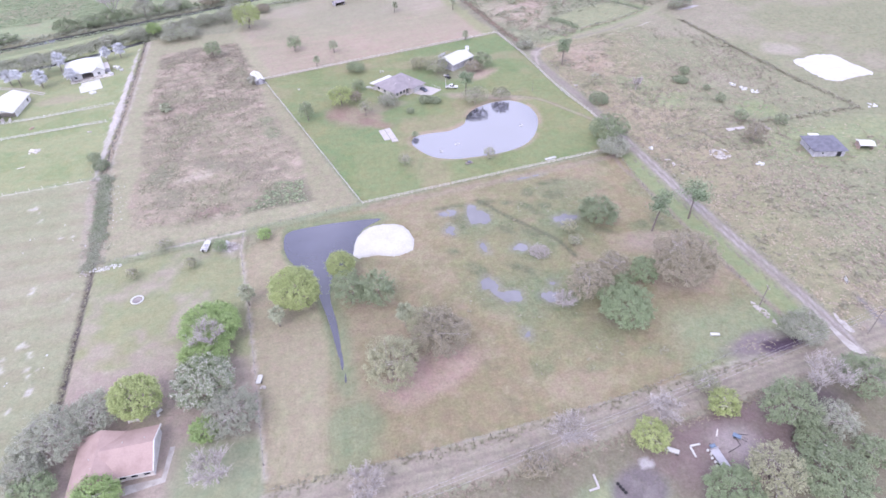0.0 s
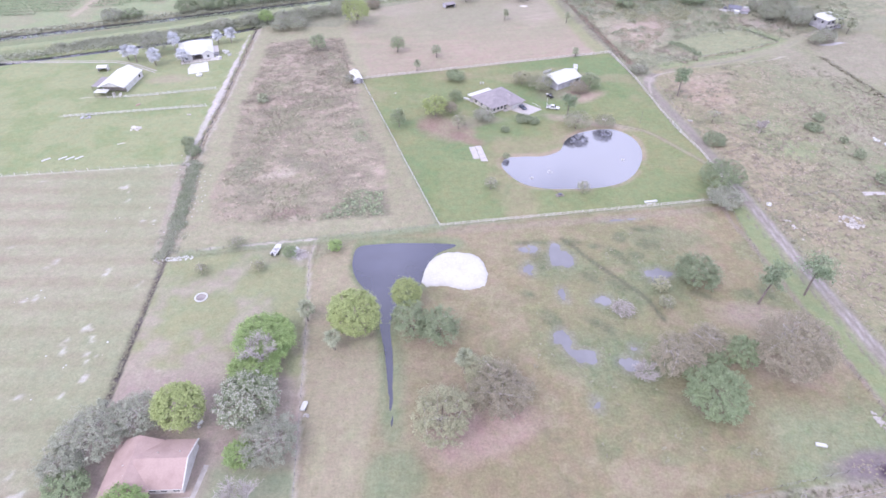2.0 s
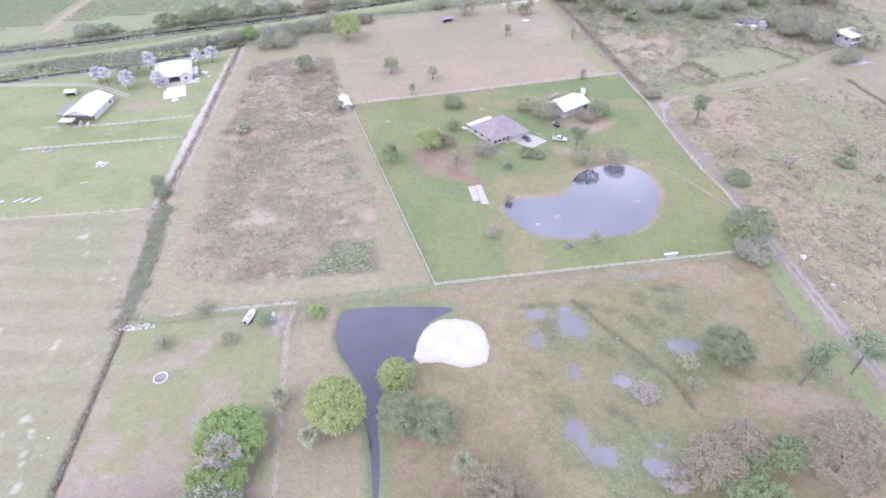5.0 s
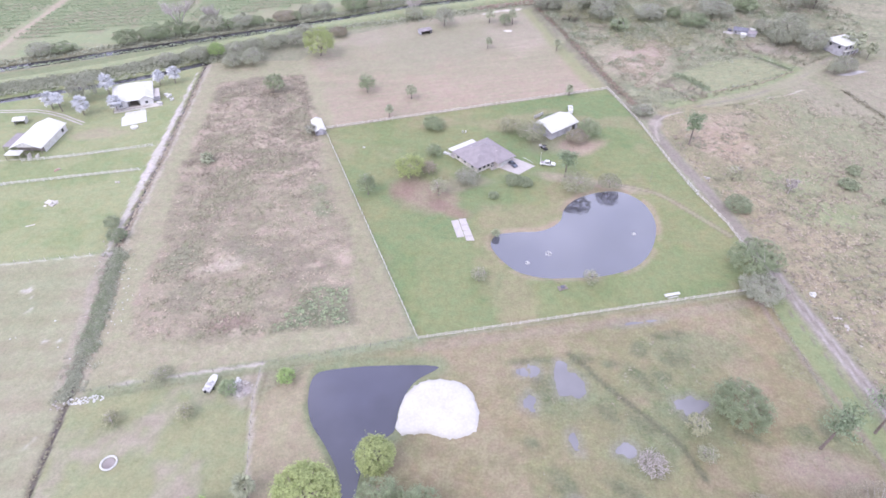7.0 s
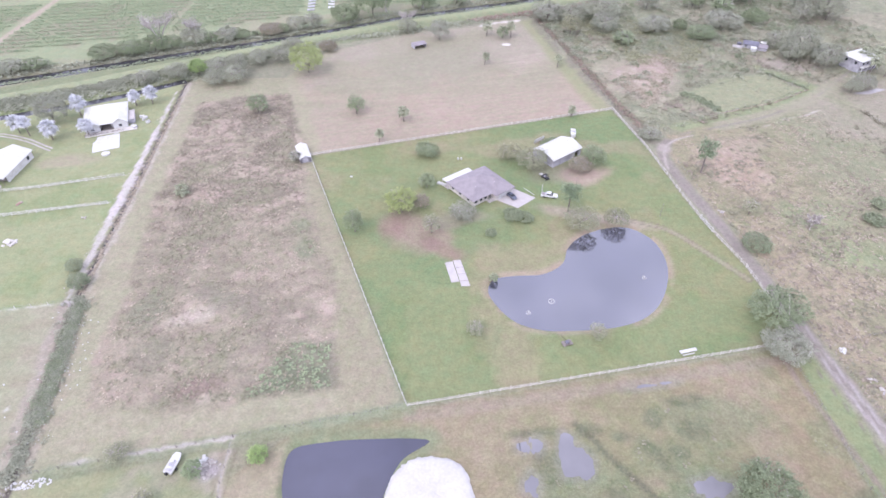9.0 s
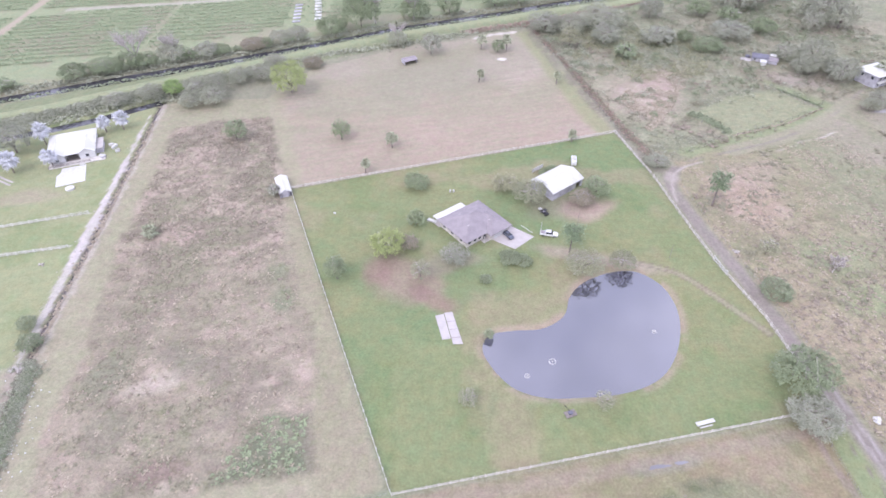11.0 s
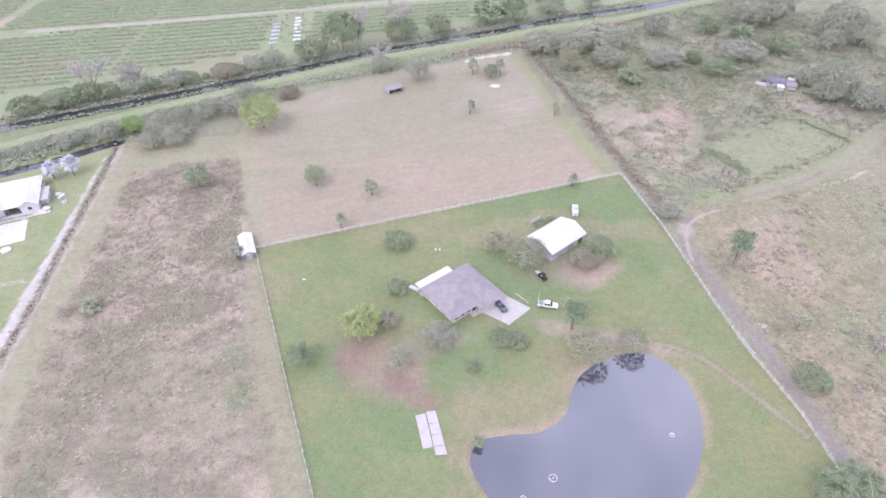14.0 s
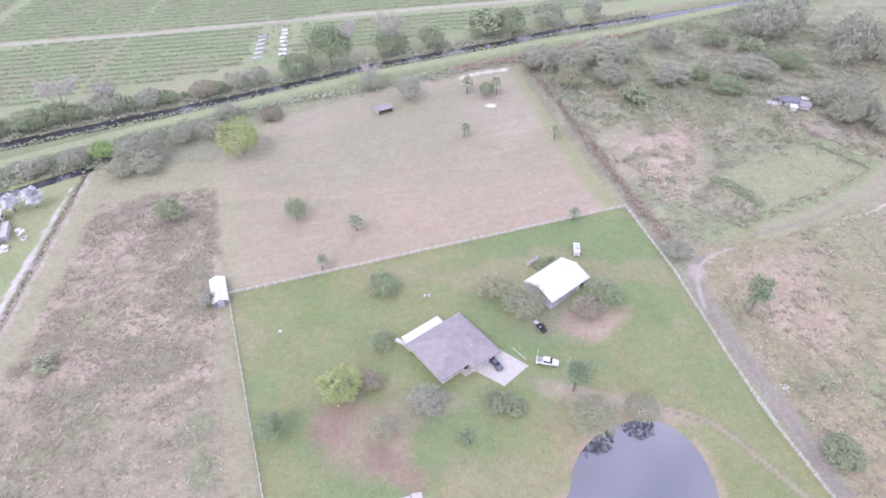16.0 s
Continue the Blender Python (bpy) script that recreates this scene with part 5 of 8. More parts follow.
board_fence("fence_east", 89.9, 168.4, 94.2, 151.6, "pale board fence along the dirt road", thick=0.9)
board_fence("fence_east", 94.2, 151.3, 97.2, 123.0, "pale board fence along the dirt road", thick=0.9)


def farm_gate(x0, y0, x1, y1):
    length, turn = math.hypot(x1 - x0, y1 - y0), math.degrees(math.atan2(y1 - y0, x1 - x0))
    g = thing("farm_gate", pose(x0, y0, 0, 0, 0, turn), "closed white tubular farm gate by the dirt road", "gate")
    h = length / 2 - 0.1
    for s in (0, 1):
        o = s * (length / 2 + 0.05)
        part("gate_frame", Shape().tube([(o, 0, 0.2), (o + h, 0, 0.2), (o + h, 0, 1.4), (o, 0, 1.4), (o, 0, 0.2)], [0.06] * 5, 6), M_TRIM, g)
        for z in (0.45, 0.7, 0.95, 1.18):
            part("bar", Shape().tube([(o, 0, z), (o + h, 0, z)], [0.035, 0.035], 5), M_TRIM, g)
    for o in (-0.12, length + 0.12):
        part("gate_post", Shape().box(o - 0.12, -0.12, -0.2, o + 0.12, 0.12, 1.8, bevel=0.03), M_TRIM, g)


farm_gate(88.5, 175.4, 89.8, 169.0)
wire_fence([(-46, 94), (-45.9, 83), (-41.2, 57), (-36.9, 30.5), (-32.8, 4)], "sagging wire fence between yard and pasture strip", 3.5)
wire_fence([(-90, 84.6), (-46, 94), (-7.5, 102.2)], "wire fence on leaning posts beside the field track", 4.0)
wire_fence([(-260, 109), (-160, 127), (-135, 131.2), (-105, 136.4)], "pale wire fence crossing the western pasture", 4.5, mat=M_WEATHERED)
board_fence("fence_paddock", -170, 171.0, -142.4, 176.9, "white three-rail fence of a horse paddock", mat=M_TRIM, thick=0.75)
board_fence("fence_paddock", -142.4, 176.9, -113.2, 183.6, "white three-rail fence of a horse paddock", mat=M_TRIM, thick=0.75)
board_fence("fence_paddock", -159.9, 189.2, -144.1, 192.3, "white three-rail fence of a horse paddock", mat=M_TRIM, thick=0.75)
board_fence("fence_paddock", -144.1, 192.3, -114.6, 201.1, "white three-rail fence of a horse paddock", mat=M_TRIM, thick=0.75)
wire_fence([(92.4, 116), (92.9, 98.8), (93.2, 81.5), (97.3, 65.6), (102.6, 30.6), (106, 19)], "old wire fence on dark posts", 3.6)
wire_fence([(117, 30), (112.6, 57), (107.2, 91), (103.2, 124), (100.4, 148), (97, 172), (93.6, 190), (91, 214)], "wire fence along the eastern pasture", 4.2)
wire_fence([(105, 24), (50, 10.4), (-7, 3), (-33, 1)], "wire fence on dark posts beside the dirt road", 4.0)
wire_fence([(110, 266), (121, 247.5), (168.5, 270), (158, 289.5)], "wire fence round an overgrown paddock", 3.5)
wire_fence([(107, 122), (150, 131), (208, 135)], "wire fence between eastern pastures", 5.0)
wire_fence([(208, 135), (199, 169), (192, 206), (184, 252)], "wire fence grown over with brush", 5.0)
wire_fence([(77.5, 254), (66.5, 311), (55, 360)], "wire fence between mown field and scrub", 4.0)


# ---- buildings ----
def gable_roof(sh, x0, y0, x1, y1, eave, ridge, over=0.4, thick=0.14):
    """Ridge along x."""
    ym = (y0 + y1) / 2
    slope = (ridge - eave) / ((y1 - y0) / 2)
    a, b, e = x0 - over, x1 + over, eave - slope * over
    for y, s in ((y0 - over, 1), (y1 + over, -1)):
        sh.add([(a, y, e), (b, y, e), (b, ym, ridge), (a, ym, ridge), (a, y, e - thick), (b, y, e - thick), (b, ym, ridge - thick), (a, ym, ridge - thick)],
               [(0, 1, 2, 3)[:: s], (4, 5, 6, 7)[:: -s], (0, 4, 5, 1)[:: s], (1, 5, 6, 2)[:: s], (3, 7, 4, 0)[:: s]])
    return sh


def hip_roof(sh, x0, y0, x1, y1, eave, ridge, over=0.5, thick=0.16):
    x0, y0, x1, y1 = x0 - over, y0 - over, x1 + over, y1 + over
    w, d = x1 - x0, y1 - y0
    k = min(w, d) / 2
    r0, r1 = ((x0 + k, y0 + d / 2), (x1 - k, y0 + d / 2)) if w >= d else ((x0 + w / 2, y0 + k), (x0 + w / 2, y1 - k))
    c = [(x0, y0), (x1, y0), (x1, y1), (x0, y1)]
    v = [(x, y, eave - thick) for x, y in c] + [(x, y, eave) for x, y in c] + [(*r0, ridge), (*r1, ridge)]
    f = [(3, 2, 1, 0)] + [(i, (i + 1) % 4, 4 + (i + 1) % 4, 4 + i) for i in range(4)]
    f += [(4, 5, 9, 8), (5, 6, 9), (6, 7, 8, 9), (7, 4, 8)] if w >= d else [(4, 5, 8), (5, 6, 9, 8), (6, 7, 9), (7, 4, 8, 9)]
    return sh.add(v, f)


def window(parent, x, y, turn, z0, width, height):
    """A framed window, proud of a wall whose outside lies along -y of the turned frame."""
    m = pose(x, y, 0, 0, 0, turn)
    w = part("window", Shape().box(-width / 2, -0.05, z0, width / 2, 0.02, z0 + height), M_TRIM, parent, at=m)
    part("pane", Shape().box(-width / 2 + 0.08, -0.07, z0 + 0.08, width / 2 - 0.08, -0.04, z0 + height - 0.08), M_GLASS, w)
    return w


def door(parent, x, y, turn, width, height, mat, name="door"):
    m = pose(x, y, 0, 0, 0, turn)
    return part(name, Shape().box(-width / 2, -0.06, 0.02, width / 2, 0.02, height), mat, parent, at=m)


def gable_wall(sh, x, y0, y1, eave, ridge, t=0.15):
    ym = (y0 + y1) / 2
    v = [(x + s, y, z) for s in (0, t) for y, z in ((y0, 0), (y1, 0), (y1, eave), (ym, ridge), (y0, eave))]
    return sh.add(v, [(4, 3, 2, 1, 0), (5, 6, 7, 8, 9)] + [(i, (i + 1) % 5, 5 + (i + 1) % 5, 5 + i) for i in range(5)])


def homestead():
    h = thing("house", pose(14.9, 192.3, 0, 0, 0, 37), "single-storey house with grey hipped shingle roof and pale walls", "house")
    x, y = 8.0, 6.7
    part("wall", Shape().box(-x, -y, -0.1, x, y, 2.75), M_STUCCO, h)
    part("wall", Shape().box(0.4, -y - 2.0, -0.1, x, -y + 0.3, 2.745), M_STUCCO, h)
    part("roof", hip_roof(Shape(), -x, -y, x, y, 2.75, 6.1, 0.85), M_SHINGLE, h)
    part("roof", hip_roof(Shape(), 0.4, -y - 2.0, x, 2.0, 2.74, 5.25, 0.8), M_SHINGLE, h)
    part("ridge_vent", Shape().box(-1.0, -0.12, 6.0, 1.0, 0.12, 6.16), M_SHINGLE, h)
    for k, (u, v) in enumerate(((-4.2, -3.0), (-3.0, 3.0), (3.0, -4.6))):
        part("vent_pipe", Shape().tube([(u, v, 4.0), (u, v, 4.95)], [0.1, 0.1], 6), M_TRIM, h)
    part("garage_door", Shape().box(1.9, -y - 2.06, 0.02, 6.9, -y - 1.98, 2.2), M_WHITE, h)
    for k in range(3):
        part("panel_joint", Shape().box(1.9, -y - 2.075, 0.55 + 0.55 * k, 6.9, -y - 2.055, 0.58 + 0.55 * k), M_GREYWALL, h)
    for u in (-6.8, -4.6, -2.6):
        window(h, u, -y, 0, 0.9, 1.3, 1.3)
    door(h, -0.6, -y, 0, 1.0, 2.05, M_DARK)
    part("porch_slab", Shape().box(-2.2, -y - 1.8, -0.05, 0.35, -y, 0.12), M_CONCRETE, h)
    part("porch_post", Shape().box(-2.1, -y - 1.7, 0.12, -1.95, -y - 1.55, 2.7), M_TRIM, h)
    for v in (-4, 0.5, 4.5):
        window(h, -x, v, -90, 0.9, 1.4, 1.2)
        window(h, x, v, 90, 0.9, 1.3, 1.2)
    part("patio_roof", Shape().box(-8.6, y + 0.55, 2.45, 3.4, y + 3.6, 2.56), M_METAL_ROOF, h, "white flat metal awning")
    for u in (-8.4, -4.4, -0.4, 3.2):
        part("patio_post", Shape().box(u - 0.05, y + 3.4, -0.1, u + 0.05, y + 3.5, 2.45), M_TRIM, h)
        part("seam", Shape().box(u + 0.2, y + 0.6, 2.56, u + 0.26, y + 3.55, 2.6), M_GREYWALL, h)
    part("patio_slab", Shape().box(-8.7, y, -0.1, 3.5, y + 3.6, 0.06), M_CONCRETE, h)


homestead()


def slab(name, outline, z, mat, label, category="paving", joints=()):
    s = Shape().prism(outline, -0.15, z)
    ob = tagged(link(name, s.mesh(name), mat), label, category, kind="structure")
    return ob


slab("driveway", [(20.6, 186.2), (27.8, 181.2), (34.6, 187.2), (27.0, 193.2)], 0.07, M_CONCRETE, "pale concrete driveway before the garage", "driveway")


barn_pose = pose(46.1, 215.2, 0, 0, 0, 38)


def barn():
    b = thing("barn", barn_pose, "metal barn with white gabled roof beside bare trees", "barn")
    x, y = 7.6, 5.2
    s = Shape()
    gable_wall(s, -x, -y, y, 3.2, 4.9)
    part("wall", s, M_GREYWALL, b)
    part("wall", gable_wall(Shape(), x - 0.15, -y, y, 3.2, 4.9), M_GREYWALL, b)
    part("wall", Shape().box(-x + 0.15, y - 0.15, -0.1, x - 0.15, y, 3.2), M_GREYWALL, b)
    part("roof", gable_roof(Shape(), -x, -y, x, y, 3.25, 5.0, 0.35), M_METAL_ROOF, b)
    part("ridge_cap", Shape().box(-x - 0.35, -0.2, 4.97, x + 0.35, 0.2, 5.05), M_TRIM, b)
    part("wall", Shape().box(-x + 0.15, -y, -0.1, 2.6, -y + 0.15, 3.2), M_GREYWALL, b)
    part("wall", Shape().box(6.2, -y, -0.1, x - 0.15, -y + 0.15, 3.2), M_GREYWALL, b)
    part("header", Shape().box(2.6, -y, 2.5, 6.2, -y + 0.15, 3.2), M_GREYWALL, b)
    part("sliding_door", Shape().box(2.5, -y + 0.2, 0.02, 4.6, -y + 0.27, 2.5), M_WHITE, b, "half-open white sliding door")
    for k in range(13):
        for v in (-1, 1):
            u = -x + 0.3 + k * (2 * x - 0.6) / 12
            part("roof_seam", Shape().tube([(u, v * 0.2, 5.0), (u, v * (y + 0.3), 3.2)], [0.03, 0.03], 4), M_TRIM, b)


def fence_panel():
    p = thing("fence_panel", barn_pose @ pose(0, 0, 0), "white board fence panel before dark bushes", "fence panel")
    part("board", Shape().box(-0.8, 11.4, 0.1, 4.7, 11.46, 1.7), M_TRIM, p)
    for u in (-0.7, 1.9, 4.5):
        part("post", Shape().box(u, 11.46, -0.2, u + 0.1, 11.56, 1.8), M_TRIM, p)


barn()
fence_panel()


def long_shed():
    s = thing("shed", pose(-51.3, 214.6, 0, 0, 0, -69.5), "long narrow metal shed with low white gabled roof", "shed")
    x, y = 5.0, 2.05
    part("wall", Shape().box(-x, -y, -0.1, x, y, 2.1), M_GREYWALL, s)
    part("roof", gable_roof(Shape(), -x, -y, x, y, 2.1, 3.05, 0.2, 0.08), M_METAL_ROOF, s)
    part("gable", gable_wall(Shape(), x - 0.15, -y, y, 2.08, 3.0), M_GREYWALL, s)
    part("gable", gable_wall(Shape(), -x, -y, y, 2.08, 3.0), M_GREYWALL, s)
    part("ridge_cap", Shape().box(-x - 0.2, -0.12, 3.02, x + 0.2, 0.12, 3.09), M_TRIM, s)
    for k in range(9):
        for v in (-1, 1):
            part("roof_seam", Shape().tube([(-x + 0.6 + k * 1.1, v * 0.1, 3.05), (-x + 0.6 + k * 1.1, v * (y + 0.1), 2.1)], [0.025, 0.025], 4), M_TRIM, s)
    part("door", Shape().box(x, -1.0, 0.02, x + 0.05, 1.0, 2.0), M_GREYWALL, s, "grey double door")


long_shed()


def red_house():
    h = thing("house", pose(-64.5, 13.2, 0, 0, 0, 4), "low house with faded red shingle roof and white trim", "house")
    part("wall", Shape().box(-1.0, -4.6, -0.1, 7.5, 6.2, 2.6), M_STUCCO, h)
    part("wall", Shape().box(-7.4, -7.0, -0.1, -0.8, 6.0, 2.59), M_STUCCO, h)
    part("roof", gable_roof(Shape(), -3.0, -4.6, 7.6, 6.2, 2.6, 4.75, 0.5), M_TERRACOTTA, h)
    g = part("roof", gable_roof(Shape(), -7.0, -2.0, 6.0, 7.4, 2.62, 4.7, 0.5), M_TERRACOTTA, h)
    g.matrix_basis = pose(-1.4, 0, 0, 0, 0, 90)
    part("gable_wall", gable_wall(Shape(), 7.4, -4.6, 6.2, 2.55, 4.55), M_WHITE, h)
    for v0, z0, v1, z1 in ((-5.1, 2.56, 0.8, 4.84), (6.7, 2.56, 0.8, 4.84)):
        part("fascia", Shape().tube([(8.0, v0, z0 - 0.03), (8.0, v1, z1 - 0.03)], [0.2, 0.2], 4), M_WHITE, h)
    for u in (1.2, 3.6, 6.2):
        window(h, u, -4.6, 0, 0.8, 1.5, 1.3)
    door(h, -0.2, -4.6, 0, 1.0, 2.05, M_DARK)
    for u, v in ((-4.0, 3.2), (-5.4, -0.4), (-4.6, -2.8), (1.0, 2.4), (5.6, 2.6)):
        part("vent_pipe", Shape().tube([(u, v, 3.0), (u, v, 4.5)], [0.09, 0.09], 6), M_TRIM, h)
    part("gutter", Shape().box(-0.6, -5.2, 2.35, 8.1, -5.1, 2.5), M_WHITE, h)


red_house()
slab("path_house", [(-62.6, 5.2), (-54.2, 7.0), (-53.6, 15.6), (-54.8, 15.6), (-55.2, 8.2), (-62.8, 7.4)], 0.05, M_LIME, "crushed pale stone path round the red-roofed house", "path")
slab("apron", [(-74.6, 2.5), (-72.8, 2.5), (-73.0, 12.5), (-74.8, 12.5)], 0.05, M_CONCRETE, "narrow grey concrete apron", "paving")


def white_house():
    h = thing("house", pose(-138.3, 242.5, 0, 0, 0, 22), "white metal-roofed house with two wings among silver palms", "house")
    part("wall", Shape().box(-8, -3, -0.1, 7.8, 8.4, 2.95), M_WHITE, h)
    part("wall", Shape().box(-8.0, -9.2, -0.1, -2.6, -2.9, 2.94), M_WHITE, h)
    part("wall", Shape().box(2.4, -9.2, -0.1, 7.8, -2.9, 2.94), M_WHITE, h)
    part("roof", hip_roof(Shape(), -8, -3, 7.8, 8.4, 3.05, 6.0, 0.6), M_METAL_ROOF, h)
    g = part("roof", gable_roof(Shape(), -9.2, 2.6, 1.5, 8.0, 3.04, 4.9, 0.5), M_METAL_ROOF, h)
    g.matrix_basis = pose(0, 0, 0, 0, 0, 90)
    g = part("roof", gable_roof(Shape(), -9.2, -7.8, 1.5, -2.4, 3.03, 4.7, 0.5), M_METAL_ROOF, h)
    g.matrix_basis = pose(0, 0, 0, 0, 0, 90)
    for u in (-5.3, 5.1):
        part("gable", Shape().add([(u - 2.7, -9.2, 2.9), (u + 2.7, -9.2, 2.9), (u, -9.2, 4.5), (u - 2.7, -9.05, 2.9), (u + 2.7, -9.05, 2.9), (u, -9.05, 4.5)], [(0, 1, 2), (5, 4, 3), (0, 2, 5, 3), (2, 1, 4, 5)]), M_WHITE, h)
        window(h, u, -9.2, 0, 0.9, 1.3, 1.2)
    part("porch_roof", Shape().box(-2.55, -9.4, 2.92, 2.35, -3.05, 3.02), M_METAL_ROOF, h)
    part("porch_floor", Shape().box(-2.5, -9.2, -0.1, 2.35, -3.05, 0.2), M_POST, h, "dark porch boards")
    for u in (-1.9, 1.7):
        part("porch_post", Shape().box(u - 0.08, -7.3, 0.2, u + 0.08, -7.14, 2.5), M_TRIM, h)
    door(h, -0.2, -3.0, 0, 1.8, 2.1, M_GREYWALL)
    for v in (-6.0, -1.0, 3.0, 6.5):
        window(h, 7.8, v, 90, 0.9, 1.3, 1.2)
        window(h, -8.0, v, -90, 0.9, 1.3, 1.2)
    part("deck", Shape().box(-8.4, -12.4, -0.1, 11.0, -9.4, 0.35), M_WEATHERED, h, "pale board deck")
    for z in (0.75, 1.15):
        part("rail", Shape().box(-8.4, -12.4, z, 6.0, -12.3, z + 0.12), M_POST, h, "dark deck railing")
    for k in range(8):
        part("rail_post", Shape().box(-8.4 + 2.04 * k, -12.45, 0.3, -8.28 + 2.04 * k, -12.33, 1.3), M_POST, h)
    part("annex", Shape().box(8.0, -6.5, -0.1, 10.4, 1.5, 2.1), M_GREYWALL, h)
    part("annex_roof", Shape().box(7.95, -6.8, 2.1, 10.7, 1.8, 2.2), M_CONCRETE, h)


def yard_crates():
    rng = random.Random(12)
    for k in range(7):
        c = thing("crate", pose(-123.5 + rng.uniform(-2.5, 2.5), 241 + rng.uniform(-4.5, 5), 0, 0, 0, rng.uniform(0, 90)), "pale storage box beside the white house", "box", "boxes beside the house")
        w = rng.uniform(0.4, 0.9)
        part("box", Shape().box(-w, -w * 0.7, -0.03, w, w * 0.7, 0.8, bevel=0.04), rng.choice((M_WHITE, M_GREYWALL, M_WEATHERED)), c)
        part("lid", Shape().box(-w - 0.04, -w * 0.7 - 0.04, 0.8, w + 0.04, w * 0.7 + 0.04, 0.9), M_TRIM, c)


yard_crates()
white_house()
slab("patio", [(-136.9, 228.6), (-136.0, 225.6), (-136.6, 223.8), (-133.6, 216.6), (-124.8, 220.8), (-129.2, 231.6)], 0.08, M_WHITE, "bright white concrete terrace", "patio")
slab("path_patio", [(-132.2, 234.2), (-131.6, 231.2), (-129.9, 231.8), (-130.4, 234.8)], 0.06, M_WHITE, "white concrete walk", "path")


def tank(x, y, r, h, mat, label):
    t = thing("water_tank", pose(x, y, 0), label, "tank")
    part("wall", Shape().tube([(0, 0, -0.1), (0, 0, h)], [r, r], 20), mat, t)
    part("rim", Shape().tube([(0, 0, h - 0.02), (0, 0, h + 0.08)], [r + 0.06, r + 0.06], 20), M_TRIM, t)


tank(-127.8, 215.6, 1.5, 0.5, M_WHITE, "low round white stock tank on grass")


def stable():
    b = thing("stable", pose(-160.1, 204.0, 0, 0, 0, 90), "white-roofed stable barn with open front and lean-to", "barn")
    x, y = 9.5, 5.7
    part("wall", gable_wall(Shape(), x - 0.15, -y, y, 3.2, 5.4), M_WHITE, b)
    part("wall", Shape().box(-x + 3.0, y - 0.15, -0.1, x - 0.15, y, 3.2), M_WHITE, b)
    part("wall", Shape().box(-x + 2.0, -y, -0.1, x - 0.15, -y + 0.15, 3.2), M_WHITE, b)
    part("wall", Shape().box(-x + 3.0, -y + 0.15, -0.1, -x + 3.15, y - 0.15, 3.1), M_POST, b, "dark stall front")
    part("roof", gable_roof(Shape(), -x, -y, x, y, 3.25, 5.5, 0.5), M_METAL_ROOF, b)
    part("gable_board", Shape().add([(-x, -y, 3.2), (-x, y, 3.2), (-x, 0, 5.4), (-x + 0.1, -y, 3.2), (-x + 0.1, y, 3.2), (-x + 0.1, 0, 5.4)], [(0, 2, 1), (3, 4, 5), (0, 1, 4, 3), (1, 2, 5, 4), (2, 0, 3, 5)]), M_TRIM, b)
    window(b, 6.4, -y, 0, 0.9, 1.5, 1.5)
    for v in (-y + 0.2, -1.9, 1.9, y - 0.2):
        part("post", Shape().box(-x - 0.07, v - 0.07, -0.1, -x + 0.07, v + 0.07, 3.2), M_POST, b)
    part("lean_to_roof", Shape().box(-x - 4.4, 0.4, 2.3, -x - 0.6, 6.2, 2.42), M_METAL_ROOF, b)
    for u in (-x - 4.2, -x - 0.9):
        for v in (0.6, 6.0):
            part("post", Shape().box(u - 0.07, v - 0.07, -0.1, u + 0.07, v + 0.07, 2.3), M_POST, b)
    part("side_roof", Shape().box(-7.5, 6.4, 2.2, 3.0, 10.5, 2.3), M_SHINGLE, b, "dull purplish lean-to roof")
    for u in (-7.3, -2.2, 2.8):
        part("post", Shape().box(u - 0.07, 10.2, -0.1, u + 0.07, 10.35, 2.2), M_POST, b)
    for u, v in ((-11.5, -4.5), (-12.6, -2.2), (-10.8, -1.0)):
        part("stall_panel", Shape().box(u - 1.2, v - 0.05, -0.1, u + 1.2, v + 0.05, 1.3), M_WEATHERED, b)


stable()


def run_in_shed(x, y, turn, w, d, roof, wall, label, height=2.3):
    s = thing("shed", pose(x, y, 0, 0, 0, turn), label, "shed")
    part("wall", Shape().box(-w / 2, d / 2 - 0.1, -0.1, w / 2, d / 2, height - 0.3), wall, s)
    for u in (-w / 2, w / 2 - 0.1):
        part("wall", Shape().box(u, -d / 2 + 0.3, -0.1, u + 0.1, d / 2 - 0.1, height - 0.2), wall, s)
    part("roof", gable_roof(Shape(), -w / 2, -d / 2, w / 2, d / 2, height - 0.15, height + 0.45, 0.35, 0.1), roof, s)
    for u in (-w / 2, w / 2 - 0.1):
        part("post", Shape().box(u, -d / 2, -0.1, u + 0.1, -d / 2 + 0.1, height - 0.2), M_POST, s)


run_in_shed(-176.5, 219.4, 10, 4.2, 3.4, M_METAL_ROOF, M_WHITE, "small white-roofed run-in shed in pasture")
run_in_shed(-10.2, 321.3, 28, 6.4, 4.4, M_SHINGLE, M_GREYWALL, "small open hut with bluish dark roof in field")
run_in_shed(187.0, 104.6, -15, 5.0, 4.0, M_METAL_ROOF, M_RUST, "small red shed with white roof")


